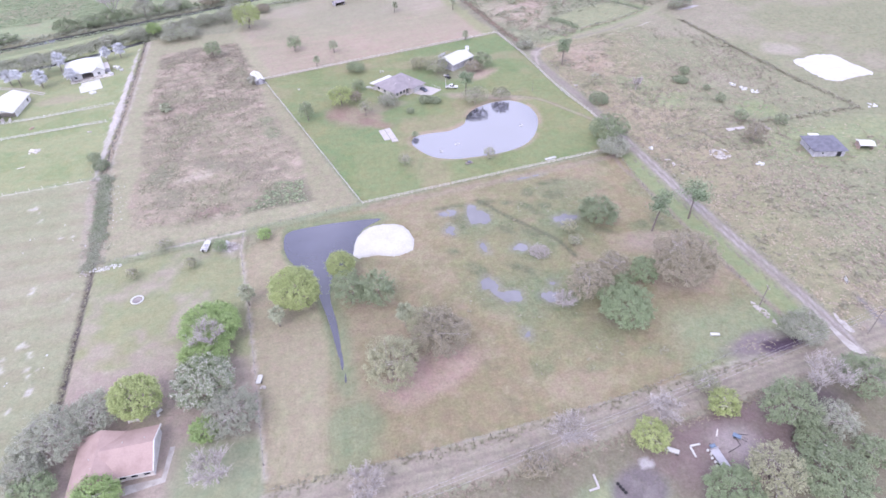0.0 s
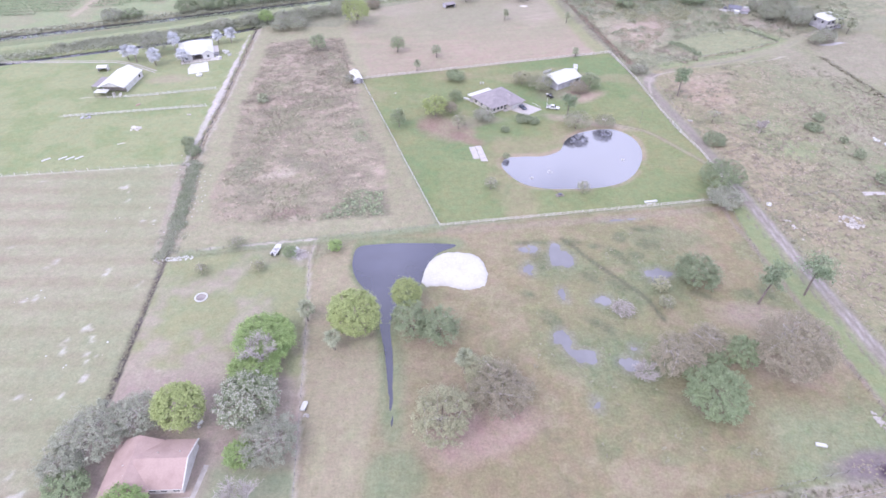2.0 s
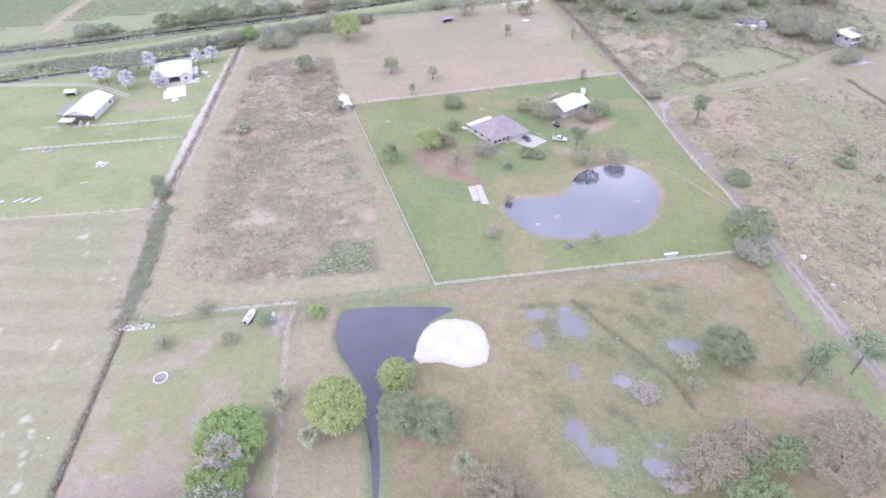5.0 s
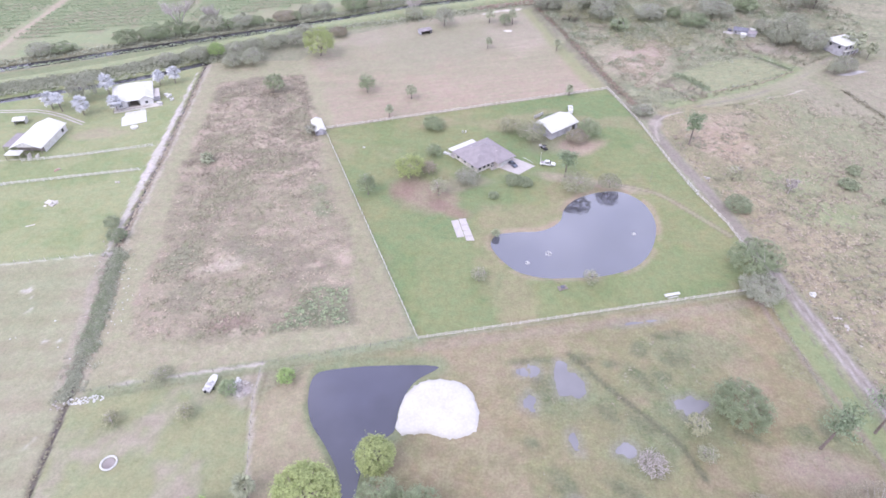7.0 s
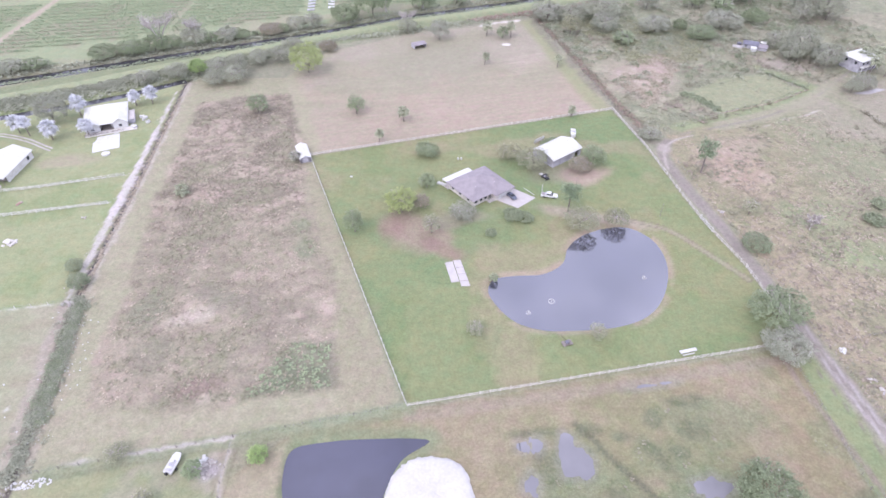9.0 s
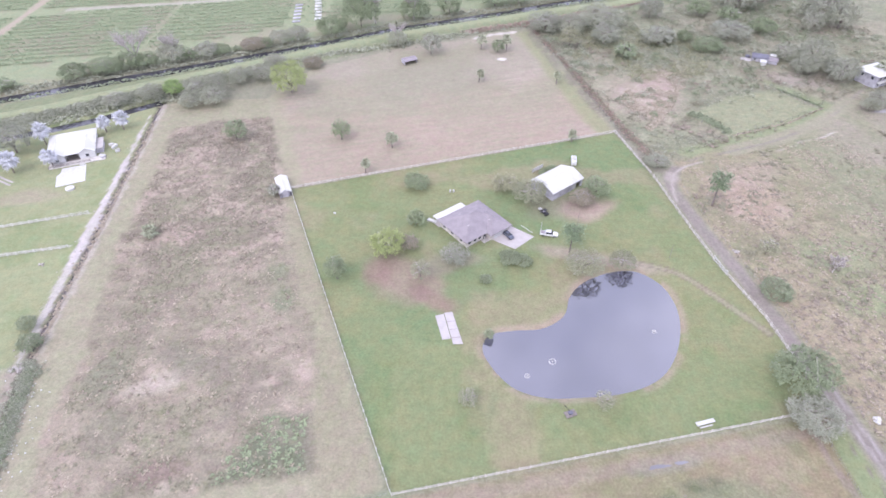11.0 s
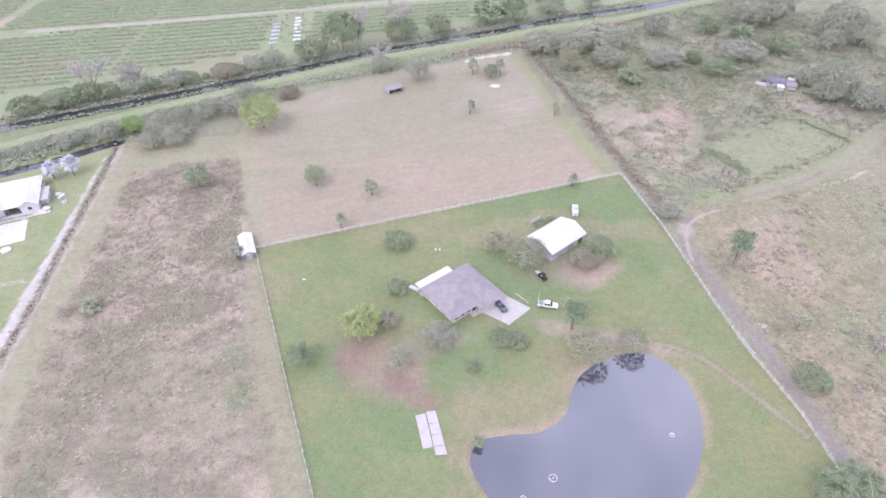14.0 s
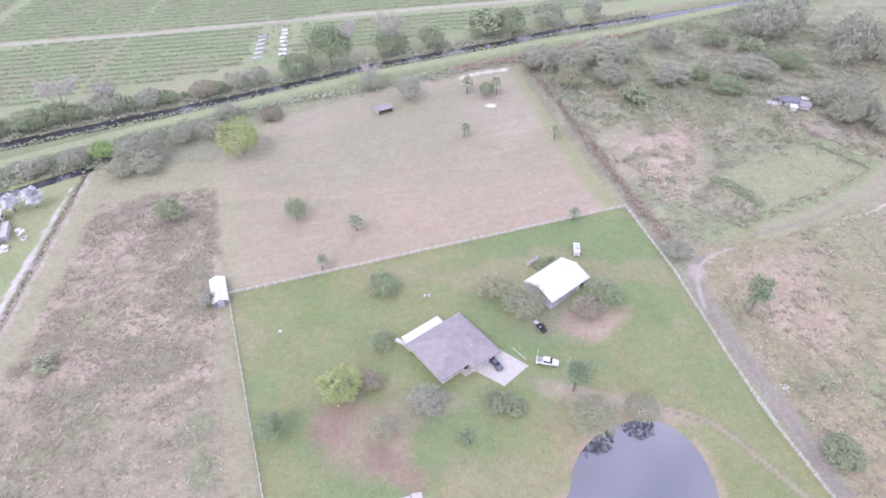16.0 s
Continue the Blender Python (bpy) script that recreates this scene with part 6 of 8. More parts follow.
def dark_house():
    h = thing("house", pose(170.3, 106.2, 0, 0, 0, -9), "plain house with dark slate-blue hipped roof", "house")
    part("wall", Shape().box(-5.8, -5.2, -0.1, 5.8, 5.2, 2.7), M_GREYWALL, h)
    part("roof", hip_roof(Shape(), -5.8, -5.2, 5.8, 5.2, 2.8, 5.0, 0.7), M_SHINGLE_DARK, h)
    window(h, -2.6, -5.2, 0, 1.1, 0.9, 0.8)
    door(h, 3.6, -5.2, 0, 1.7, 2.1, M_DARK)
    window(h, -5.8, -1.6, -90, 1.1, 0.9, 0.8)
    part("annex", Shape().box(-2.0, 5.3, -0.1, 1.6, 8.4, 2.2), M_WHITE, h)
    part("annex_roof", Shape().box(-2.2, 5.2, 2.2, 1.8, 8.6, 2.3), M_METAL_ROOF, h)


dark_house()


def far_house():
    h = thing("house", pose(206.5, 297.5, 0, 0, 0, 25), "two-storey pale house with white roof near palms", "house")
    part("wall", Shape().box(-6.5, -5, -0.1, 6.5, 5, 5.6), M_GREYWALL, h)
    part("roof", hip_roof(Shape(), -6.5, -5, 6.5, 5, 5.7, 7.0, 0.8), M_METAL_ROOF, h)
    part("balcony", Shape().box(-6.5, -6.6, 2.7, 6.5, -5.0, 2.9), M_TRIM, h)
    for u in (-4.5, -1.5, 1.5, 4.5):
        window(h, u, -5, 0, 3.4, 1.3, 1.4)
        window(h, u, -5, 0, 0.8, 1.3, 1.4)
    for u in (-6.3, -2.1, 2.1, 6.3):
        part("balcony_post", Shape().box(u - 0.1, -6.5, 0, u + 0.1, -6.3, 2.7), M_TRIM, h)
    for v in (-2.5, 2.5):
        window(h, -6.5, v, -90, 3.4, 1.3, 1.4)


far_house()


def scrap_house():
    h = thing("house", pose(163.5, 322, 0, 0, 0, -24), "run-down low house with patched grey roofs among trees", "house")
    part("wall", Shape().box(-3.5, -2.5, -0.1, 3.5, 3.0, 2.2), M_GREYWALL, h)
    part("roof", gable_roof(Shape(), -3.5, -2.5, 3.5, 3.0, 2.25, 3.3, 0.4), M_SHINGLE_DARK, h)
    part("lean_to", Shape().box(3.6, -3.4, -0.1, 8.0, 1.6, 1.8), M_GREYWALL, h)
    part("lean_to_roof", gable_roof(Shape(), 3.9, -3.5, 8.0, 1.7, 1.85, 2.6, 0.3, 0.1), M_SHINGLE, h)
    part("white_roof", Shape().box(4.6, 2.2, 1.9, 7.6, 5.2, 2.05), M_METAL_ROOF, h)
    for u, v in ((4.8, 2.4), (7.4, 2.4), (4.8, 5.0), (7.4, 5.0)):
        part("post", Shape().box(u - 0.07, v - 0.07, -0.1, u + 0.07, v + 0.07, 1.9), M_POST, h)
    part("annex", Shape().box(0.4, -6.4, -0.1, 3.0, -3.2, 1.7), M_WHITE, h)
    part("annex_roof", Shape().box(0.2, -6.6, 1.7, 3.2, -3.0, 1.82), M_METAL_ROOF, h)
    part("slab", Shape().box(-8.4, -3.4, -0.1, -3.6, 0.2, 0.12), M_CONCRETE, h, "pale concrete yard slab")
    part("stored_goods", Shape().box(-6.4, 0.6, -0.05, -4.2, 2.2, 1.2, bevel=0.25), M_SHINGLE_DARK, h)
    for u in (-2.2, 1.8):
        window(h, u, -2.5, 0, 0.8, 1.0, 0.9)


scrap_house()


# ---- far trees: a few crowns, copied ----
PROTOTYPES = {}


def far_tree(kind, x, y, height, radius):
    """Copies a tree of the kind, fitted to a height and a spread."""
    made = PROTOTYPES.setdefault(kind, [])
    if len(made) < (3 if kind in ("dark", "grey", "sage") else 1):
        made.append((tree(kind, x, y, height, radius), height, radius))
        return
    ob, h, r = made[SEED[0] % len(made)]
    SEED[0] += 1
    m = pose(x, y, 0, 0, 0, (SEED[0] * 77) % 360) @ Matrix.Diagonal((radius / r, radius / r, height / h, 1))
    copy_thing(ob, m)


far_tree("bare", -143.5, 321.0, 17.0, 10.0)
far_tree("bare", -128.0, 326.5, 13.0, 6.0)
far_tree("bare", -17.1, 348.0, 9.5, 5.6)
far_tree("dark", -145.7, 316.4, 8.3, 6.4)
far_tree("sage", -128.1, 325, 9.2, 7.7)
far_tree("grey", -112.5, 330.9, 6.6, 6.2)
far_tree("dark", -99.5, 337.1, 2.7, 1.9)
far_tree("bronze", -91.2, 341, 4.4, 7.0)
far_tree("sage", -78.6, 346, 7.3, 5.3)
far_tree("grey", -69.9, 350.4, 7.3, 5.9)
far_tree("dark", -53.3, 359.7, 8.8, 8.4)
far_tree("dark", -38.2, 368.3, 18.3, 10.3)
far_tree("bare", -31.0, 374.0, 18.5, 8.6)
far_tree("bare", -9.8, 380.7, 19.4, 9.5)
far_tree("dark", -9.4, 381.6, 10.5, 8.6)
far_tree("dark", 10.9, 389.1, 9.7, 7.3)
far_tree("dark", 38.3, 401.3, 12.7, 10.6)
far_tree("dark", 52.7, 405.8, 12.2, 7.6)
far_tree("sage", 74.5, 416.8, 11.9, 9.4)
far_tree("grey", 99.8, 424.2, 9.5, 6.4)
far_tree("grey", -156.2, 310.5, 5.9, 4.2)
far_tree("dark", -138.2, 319.2, 6.6, 5.4)
far_tree("dark", -119.9, 326.8, 6.1, 4.4)
far_tree("dark", -105.4, 333.1, 5.1, 4.6)
far_tree("dark", -84.4, 342.3, 4.5, 3.5)
far_tree("sage", -136.9, 279, 5.3, 5.6)
far_tree("sage", -123.1, 284.6, 6.8, 5.6)
far_tree("bright", -114.1, 287.5, 8.0, 4.5)
far_tree("sage", -103.6, 286.5, 7.9, 5.6)
far_tree("sage", -95.3, 288.1, 9.6, 5.6)
far_tree("sage", -87.9, 299.4, 7.1, 5.6)
far_tree("sage", -77.9, 303.3, 7.2, 5.6)
far_tree("sage", -16.9, 342.7, 7.2, 5.6)
far_tree("bronze", -56.8, 317.5, 4.1, 5.0)
far_tree("grey", 63.2, 362.6, 9.3, 9.9)
far_tree("sage", 75.7, 357.8, 10.3, 8.4)
far_tree("sage", 93.7, 367.8, 11.9, 12.9)
far_tree("grey", 90.5, 343.0, 10.8, 7.6)
far_tree("grey", 124.6, 380.3, 11.9, 7.4)
far_tree("dark", 153, 383.3, 8.9, 6.0)
far_tree("dark", 167.6, 373.4, 8.0, 7.3)
far_tree("dark", 179.6, 357.2, 7.6, 7.0)
far_tree("grey", 217.6, 372.5, 17.4, 11.6)
far_tree("sage", 206.9, 359.4, 10.1, 5.7)
far_tree("sage", 223.1, 361.9, 15.1, 8.5)
far_tree("grey", 180.6, 395.4, 18.0, 13.8)
far_tree("grey", 200.2, 405.3, 16.2, 9.5)
far_tree("sage", 177, 307, 8, 6)
far_tree("sage", 180.3, 305, 8.6, 4.8)
far_tree("sage", 176, 322, 8, 6)
far_tree("grey", 158, 350.5, 8.7, 11.0)
far_tree("dark", 141.5, 333.8, 6.3, 7.9)
far_tree("dark", 97.4, 327.5, 6.2, 6.5)
far_tree("grey", 119, 343, 8.8, 9.4)
far_tree("sage", 192.3, 309, 6.6, 3.7)
far_tree("sage", 85.7, 229, 3.4, 4.6)
far_tree("dark", 133.3, 346, 5.8, 4.1)
far_tree("grey", -205.4, 290.2, 5.7, 6.5)
far_tree("dark", -196.3, 294.2, 4.6, 6.6)
far_tree("dark", -167.9, 306.7, 6.8, 6.7)
far_tree("dark", -155.9, 312.8, 6.4, 8.1)
far_tree("sage", -75, 317.1, 6.3, 5.6)
far_tree("palm", 208.3, 298, 11.5, 3.1)
far_tree("palm", 216, 298.6, 11.3, 2.8)
far_tree("palm", 213.3, 285.8, 10.9, 2.7)
far_tree("palm", 208.1, 289.2, 11.0, 2.7)
far_tree("sage", 188.5, 269, 6.3, 4.3)
far_tree("grey", 195.8, 273.1, 7.2, 5.8)
far_tree("sage", 186.3, 315.3, 12.6, 9.6)
far_tree("grey", 191, 298.8, 10.3, 7.7)
far_tree("sage", -94.2, 279.2, 8.0, 5.6)
far_tree("sage", -103.6, 277.7, 5.5, 5.6)


# ---- growth without number ----
def scatter(name, rng, places, size, height, key, label, per=6, category="plants"):
    """Low tufts: a few leaning blades at each place."""
    n = len(places)
    p = np.repeat(places, per, 0)
    s = np.repeat(size, per)[:, None] * rng.uniform(0.6, 1.2, (n * per, 1))
    a = rng.uniform(0, 2 * math.pi, n * per)
    out = np.stack([np.cos(a), np.sin(a), np.zeros(n * per)], 1)
    side = np.stack([-np.sin(a), np.cos(a), np.zeros(n * per)], 1)
    root = np.concatenate([p + rng.normal(size=p.shape) * 0.25 * s, np.full((n * per, 1), -0.05)], 1)
    up = np.array([0, 0, 0.6]) * np.repeat(height, per)[:, None] * rng.uniform(0.5, 1.1, (n * per, 1))
    q = np.stack([root - side * s * 0.2 + up * 0.3, root + side * s * 0.2 + up * 0.3, root + side * s * 0.32 + up + out * s * 0.75, root - side * s * 0.32 + up + out * s * 0.75], 1)
    tagged(link(name, quads(name, q), LEAF[key]), label, category, kind="stuff")


def spread(rng, outline, count, keep=None):
    """Places inside an outline, thicker where keep is high."""
    o = np.asarray(outline, float)
    lo, hi = o.min(0), o.max(0)
    p = lo + rng.random((count * 4, 2)) * (hi - lo)
    ok = distance(p[:, 0], p[:, 1], o) < 0
    if keep is not None:
        ok &= rng.random(len(p)) < keep(p[:, 0], p[:, 1])
    return p[ok][:count]


def bushes(name, rng, places, size, key, label, per=26, category="bushes"):
    """Low rounded bushes, each a dome of small leaf sprays."""
    n = len(places)
    w = rng.normal(size=(n * per, 3))
    w /= np.linalg.norm(w, axis=1, keepdims=True)
    w[:, 2] = np.abs(w[:, 2])
    r = np.repeat(size, per)[:, None] * rng.uniform(0.7, 1.05, (n * per, 1))
    q = np.concatenate([np.repeat(places, per, 0), np.full((n * per, 1), 0.08)], 1) + w * r * np.array([1, 1, 0.75])
    lv = leaves(rng, q, w * 0.7 + rng.normal(size=w.shape) * 0.4 + np.array([0, 0, 1.1]), 1.0)
    mid = lv.mean(1, keepdims=True)
    lv = mid + (lv - mid) * np.clip(r * 0.36, 0.2, 0.5)[:, :, None]
    tagged(link(name, quads(name, lv), LEAF[key]), label, category, kind="stuff")


rng = np.random.default_rng(8)
BROWN_FIELD = [(-84, 101), (-46, 104.5), (-26.5, 107.5), (-31.5, 145), (-45, 186), (-68, 268), (-104, 259), (-97, 185), (-90, 150)]
p = spread(rng, BROWN_FIELD, 4200, lambda x, y: step(fbm(x * 0.8, y * 1.3, 3.2, 261) + 0.12 * step(y, 160, 200), 0.5, 0.66) * (0.3 + 0.7 * step(y - 0.3 * x, 155, 205)))
scatter("dry_grass", rng, p, rng.uniform(0.25, 0.75, len(p)), rng.uniform(0.15, 0.45, len(p)), "drygrass", "dry brown tufts of rough field grass")
p = spread(rng, BROWN_FIELD, 3000, lambda x, y: step(fbm(x * 0.8, y * 1.3, 3.4, 271), 0.5, 0.66))
scatter("dead_grass", rng, p, rng.uniform(0.25, 0.6, len(p)), rng.uniform(0.1, 0.35, len(p)), "straw", "pale dead tufts of rough field grass")
p = spread(rng, BROWN_FIELD, 1500, lambda x, y: step(fbm(x, y, 20, 57), 0.5, 0.66))
scatter("weeds", rng, p, rng.uniform(0.3, 0.8, len(p)), rng.uniform(0.2, 0.45, len(p)), "weed", "dull green weeds in rough field")
p = spread(rng, [(-47, 104.5), (-38.9, 106.5), (-26.4, 108.2), (-27.9, 122.4), (-37.7, 121.6), (-42.4, 114.5)], 200)
scatter("weeds", rng, p, rng.uniform(0.3, 0.8, len(p)), rng.uniform(0.2, 0.5, len(p)), "dark", "dense green weeds in the corner of the rough field")
EAST_FIELD = [(120, 20), (112, 62), (106, 100), (101, 150), (94, 195), (93, 224), (120, 236), (170, 252), (190, 215), (200, 160), (200, 100), (180, 40)]
p = spread(rng, EAST_FIELD, 5200, lambda x, y: step(fbm(x, y, 5, 241), 0.45, 0.62) * (0.3 + 0.7 * step(165 - x, -10, 20)))
scatter("dead_grass", rng, p, rng.uniform(0.25, 0.7, len(p)), rng.uniform(0.15, 0.4, len(p)), "straw", "pale dead bunch grass of an unmown pasture")
p = spread(rng, EAST_FIELD, 3000, lambda x, y: step(fbm(x, y, 30, 141), 0.4, 0.62))
scatter("dry_grass", rng, p, rng.uniform(0.4, 1.0, len(p)), rng.uniform(0.2, 0.5, len(p)), "drygrass", "dry bunch grass of an unmown pasture")
p = spread(rng, EAST_FIELD, 1200, lambda x, y: step(fbm(x, y, 12, 21), 0.5, 0.7))
scatter("weeds", rng, p, rng.uniform(0.5, 1.4, len(p)), rng.uniform(0.25, 0.6, len(p)), "weed", "dull green weeds in an unmown pasture")
SCRUB = [(58, 360), (68, 312), (79, 264), (87, 231), (98, 236), (117, 243), (141, 252), (168, 270), (235, 320), (250, 400), (178, 428)]
p = spread(rng, SCRUB, 2600, lambda x, y: step(fbm(x, y, 16, 21), 0.42, 0.64) * (np.hypot((x - 100) / 16, (y - 287) / 24) + 0.5 * (fbm(x, y, 8, 41) - 0.5) > 1) * np.where(distance(x, y, [(110, 268), (122, 250), (166, 271), (157, 287)]) < 0, 0.08, 1))
bushes("scrub", rng, p, rng.uniform(0.4, 1.2, len(p)), "sage", "grey-green scrub of an overgrown lot", 30)
p = spread(rng, SCRUB, 900, lambda x, y: step(fbm(x, y, 14, 23), 0.42, 0.62) * np.where(distance(x, y, [(110, 268), (122, 250), (166, 271), (157, 287)]) < 0, 0.0, 1) * step(y - 0.3 * x, 215, 300))
bushes("tall_scrub", rng, p[::2], rng.uniform(1.0, 2.6, len(p[::2])), "sage", "taller dull scrub in clumps", 60)
bushes("tall_scrub", rng, p[1::2], rng.uniform(1.0, 2.4, len(p[1::2])), "shrub", "taller green scrub in clumps", 60)
p = spread(rng, SCRUB, 4500, lambda x, y: step(fbm(x, y, 9, 27), 0.4, 0.62) * np.where(distance(x, y, [(109, 268), (121, 247), (170, 271), (158, 291), (135, 284)]) < 0, 0.03, 1) * (np.hypot((x - 100) / 16, (y - 287) / 24) + 0.5 * (fbm(x, y, 8, 41) - 0.5) > 1))
scatter("scrub_grass", rng, p, rng.uniform(0.4, 0.9, len(p)), rng.uniform(0.3, 0.7, len(p)), "weed", "rank grass of an overgrown lot")
p = spread(rng, SCRUB, 700, lambda x, y: step(fbm(x, y, 18, 171), 0.5, 0.66) * np.where(distance(x, y, [(109, 268), (121, 247), (170, 271), (158, 291), (135, 284)]) < 0, 0.0, 1) * (np.hypot((x - 100) / 16, (y - 287) / 24) + 0.5 * (fbm(x, y, 8, 41) - 0.5) > 1))
scatter("dry_scrub", rng, p, rng.uniform(0.7, 1.8, len(p)), rng.uniform(0.4, 1.0, len(p)), "drygrass", "dry brown undergrowth of an overgrown lot")
p = spread(rng, [(90, 252), (102, 268), (124, 304), (113, 312), (84, 284)], 1700, lambda x, y: step(fbm(x, y, 6, 61), 0.4, 0.6))
scatter("dead_scrub", rng, p, rng.uniform(0.4, 0.9, len(p)), rng.uniform(0.2, 0.6, len(p)), "straw", "pale pinkish dead grass in scrub")
p = spread(rng, [(68, 356), (74, 312), (86, 298), (130, 304), (150, 345), (112, 366), (84, 366)], 1900, lambda x, y: step(fbm(x, y, 11, 33), 0.35, 0.55))
bushes("dry_bushes", rng, p, rng.uniform(0.4, 1.2, len(p)), "olive", "yellowish half-dry bushes of an overgrown lot", 40)
SOUTH_FIELD = [(0, 98), (90, 114), (92, 80), (98, 40), (90, 24), (50, 14), (18, 12), (20, 60), (12, 92)]
p = spread(rng, SOUTH_FIELD, 160, lambda x, y: step(fbm(x, y, 12, 21), 0.5, 0.68) * (land_height(x, y) > -0.02))
scatter("weeds", rng, p, rng.uniform(0.4, 0.9, len(p)), rng.uniform(0.1, 0.3, len(p)), "weed", "green marsh grass round puddles")


def along(rng, line, count, width):
    """Places strewn along a line."""
    q = np.asarray(line, float)
    seg = np.linalg.norm(np.diff(q, axis=0), axis=1)
    at = rng.random(count) * seg.sum()
    cum = np.concatenate([[0], np.cumsum(seg)])
    return np.stack([np.interp(at, cum, q[:, 0]), np.interp(at, cum, q[:, 1])], 1) + rng.normal(size=(count, 2)) * width


def stones(name, rng, places, size, mat, label):
    """Loose flat stones, each a low four-sided hump."""
    n = len(places)
    a = rng.uniform(0, 6.28, n)[:, None] + np.array([0, 1.57, 3.14, 4.71])
    r = size[:, None] * rng.uniform(0.5, 1.2, (n, 4))
    base = np.stack([places[:, :1] + r * np.cos(a), places[:, 1:] + r * np.sin(a), np.full((n, 4), 0.02)], -1)
    top = base.mean(1, keepdims=True) + (base - base.mean(1, keepdims=True)) * 0.55 + np.array([0, 0, 1.0]) * (size * 0.5)[:, None, None]
    faces = [top] + [np.stack([base[:, k], base[:, (k + 1) % 4], top[:, (k + 1) % 4], top[:, k]], 1) for k in range(4)]
    tagged(link(name, quads(name, np.stack(faces, 1)), mat), label, "stones", kind="stuff")


p = spread(rng, [(-88, 0), (-130, 0), (-150, 60), (-112, 132), (-104, 132), (-92, 84)], 260, lambda x, y: step(fbm(x, y, 9, 301), 0.55, 0.68) * (0.25 + 0.75 * step(-96 - 0.0 * y - x, 14, -6)))
stones("stones", rng, p, rng.uniform(0.1, 0.4, len(p)), M_WHITE, "white stones strewn over dry pasture")
p = along(rng, [(-106.5, 140), (-111, 195), (-117.6, 262)], 150, 0.9)
stones("stones", rng, p, rng.uniform(0.12, 0.4, len(p)), M_LIME, "pale spoil lumps along the ditch")
p = along(rng, [(-91, 92), (-94, 110), (-99, 134)], 160, 2.6)
stones("stones", rng, p, rng.uniform(0.08, 0.3, len(p)), M_WHITE, "white stones beside the ditch hedge")
p = along(rng, WEST_DITCH[1:5], 360, 0.3)
scatter("ditch_brush", rng, p, rng.uniform(0.25, 0.6, len(p)), rng.uniform(0.2, 0.7, len(p)), "weed", "low brush lining a ditch")
DITCH_HEDGE = [(-91.6, 83), (-93.6, 101), (-98.0, 124), (-101.5, 138)]
p = along(rng, DITCH_HEDGE, 420, 1.35)
bushes("ditch_bushes", rng, p, rng.uniform(0.4, 1.2, len(p)), "sage", "dull grey-green bushes lining a ditch", 40)
p = along(rng, [(-93.2, 98), (-97.4, 120), (-100.6, 136)], 300, 1.0)
bushes("ditch_bushes", rng, p, rng.uniform(0.4, 1.1, len(p)), "shrub", "green bushes lining a ditch", 40)
p = along(rng, [(-103.2, 140), (-108.5, 195), (-116, 264), (-117.8, 279)], 220, 0.6)
scatter("ditch_brush", rng, p, rng.uniform(0.25, 0.7, len(p)), rng.uniform(0.2, 0.8, len(p)), "bronze", "dead brown brush in the ditch")
p = along(rng, [(-102.4, 140), (-107.6, 195), (-115, 264)], 420, 0.5)
scatter("ditch_brush", rng, p, rng.uniform(0.3, 0.7, len(p)), rng.uniform(0.2, 0.5, len(p)), "straw", "pale dead grass on the edge of a ditch")
p = along(rng, [(40.6, 223.2), (47.4, 228.2)], 26, 0.5)
bushes("bushes", rng, p, rng.uniform(0.6, 1.2, len(p)), "dark", "row of dark bushes behind the barn", 60)
p = along(rng, SOUTH_BANK, 4200, 2.0)
scatter("bank_reeds", rng, p, rng.uniform(0.4, 1.0, len(p)), rng.uniform(0.4, 1.3, len(p)), "sage", "tall green weeds on canal bank")
p = along(rng, [(-215, 247), (-166, 268), (-140, 284), (-112, 298), (-70, 322)], 420, 2.0)
bushes("bank_hedge", rng, p, rng.uniform(1.2, 3.2, len(p)), "sage", "continuous hedge of dull bushes below the dyke", 90)
p = along(rng, [(20, 360), (54, 373), (78, 382), (112, 399), (166, 430)], 3400, 1.5)
scatter("bank_reeds", rng, p, rng.uniform(0.4, 1.1, len(p)), rng.uniform(0.4, 1.2, len(p)), "russet", "reddish dead weeds on canal bank")
p = along(rng, [(a, b + 7.0) for a, b in SOUTH_CANAL], 4200, 2.4)
scatter("bank_reeds", rng, p, rng.uniform(0.4, 1.1, len(p)), rng.uniform(0.5, 1.4, len(p)), "sage", "rank weeds between canal and dyke path")
p = along(rng, [(a, b + 6.6) for a, b in NORTH_CANAL[1:13]], 3400, 2.0)
scatter("bank_reeds", rng, p, rng.uniform(0.4, 1.0, len(p)), rng.uniform(0.4, 1.3, len(p)), "sage", "rank bushes along the far canal bank")
p = along(rng, [(a, b - 4.4) for a, b in NORTH_CANAL[1:13]], 2600, 1.0)
scatter("bank_reeds", rng, p, rng.uniform(0.3, 0.75, len(p)), rng.uniform(0.3, 0.8, len(p)), "shrub", "grey-green reeds at the water's edge")
p = along(rng, [(208, 135), (199, 169), (192, 206), (184, 252)], 520, 1.0)
scatter("hedge", rng, p, rng.uniform(0.3, 0.9, len(p)), rng.uniform(0.3, 0.9, len(p)), "weed", "brush grown along a wire fence")
p = along(rng, [(150, 131), (178, 131.5), (208, 135)], 130, 0.7)
scatter("hedge", rng, p, rng.uniform(0.3, 0.9, len(p)), rng.uniform(0.3, 0.8, len(p)), "weed", "broken row of brush along a fence")
p = along(rng, [(111.4, 267.5), (117, 262), (122.6, 251.5)], 70, 0.8)
bushes("hedge", rng, p, rng.uniform(0.9, 1.7, len(p)), "shrub", "grey-green hedge in the paddock", 70)
p = along(rng, [(57.5, 362), (68.5, 312), (79.5, 258), (86, 232)], 1300, 1.1)
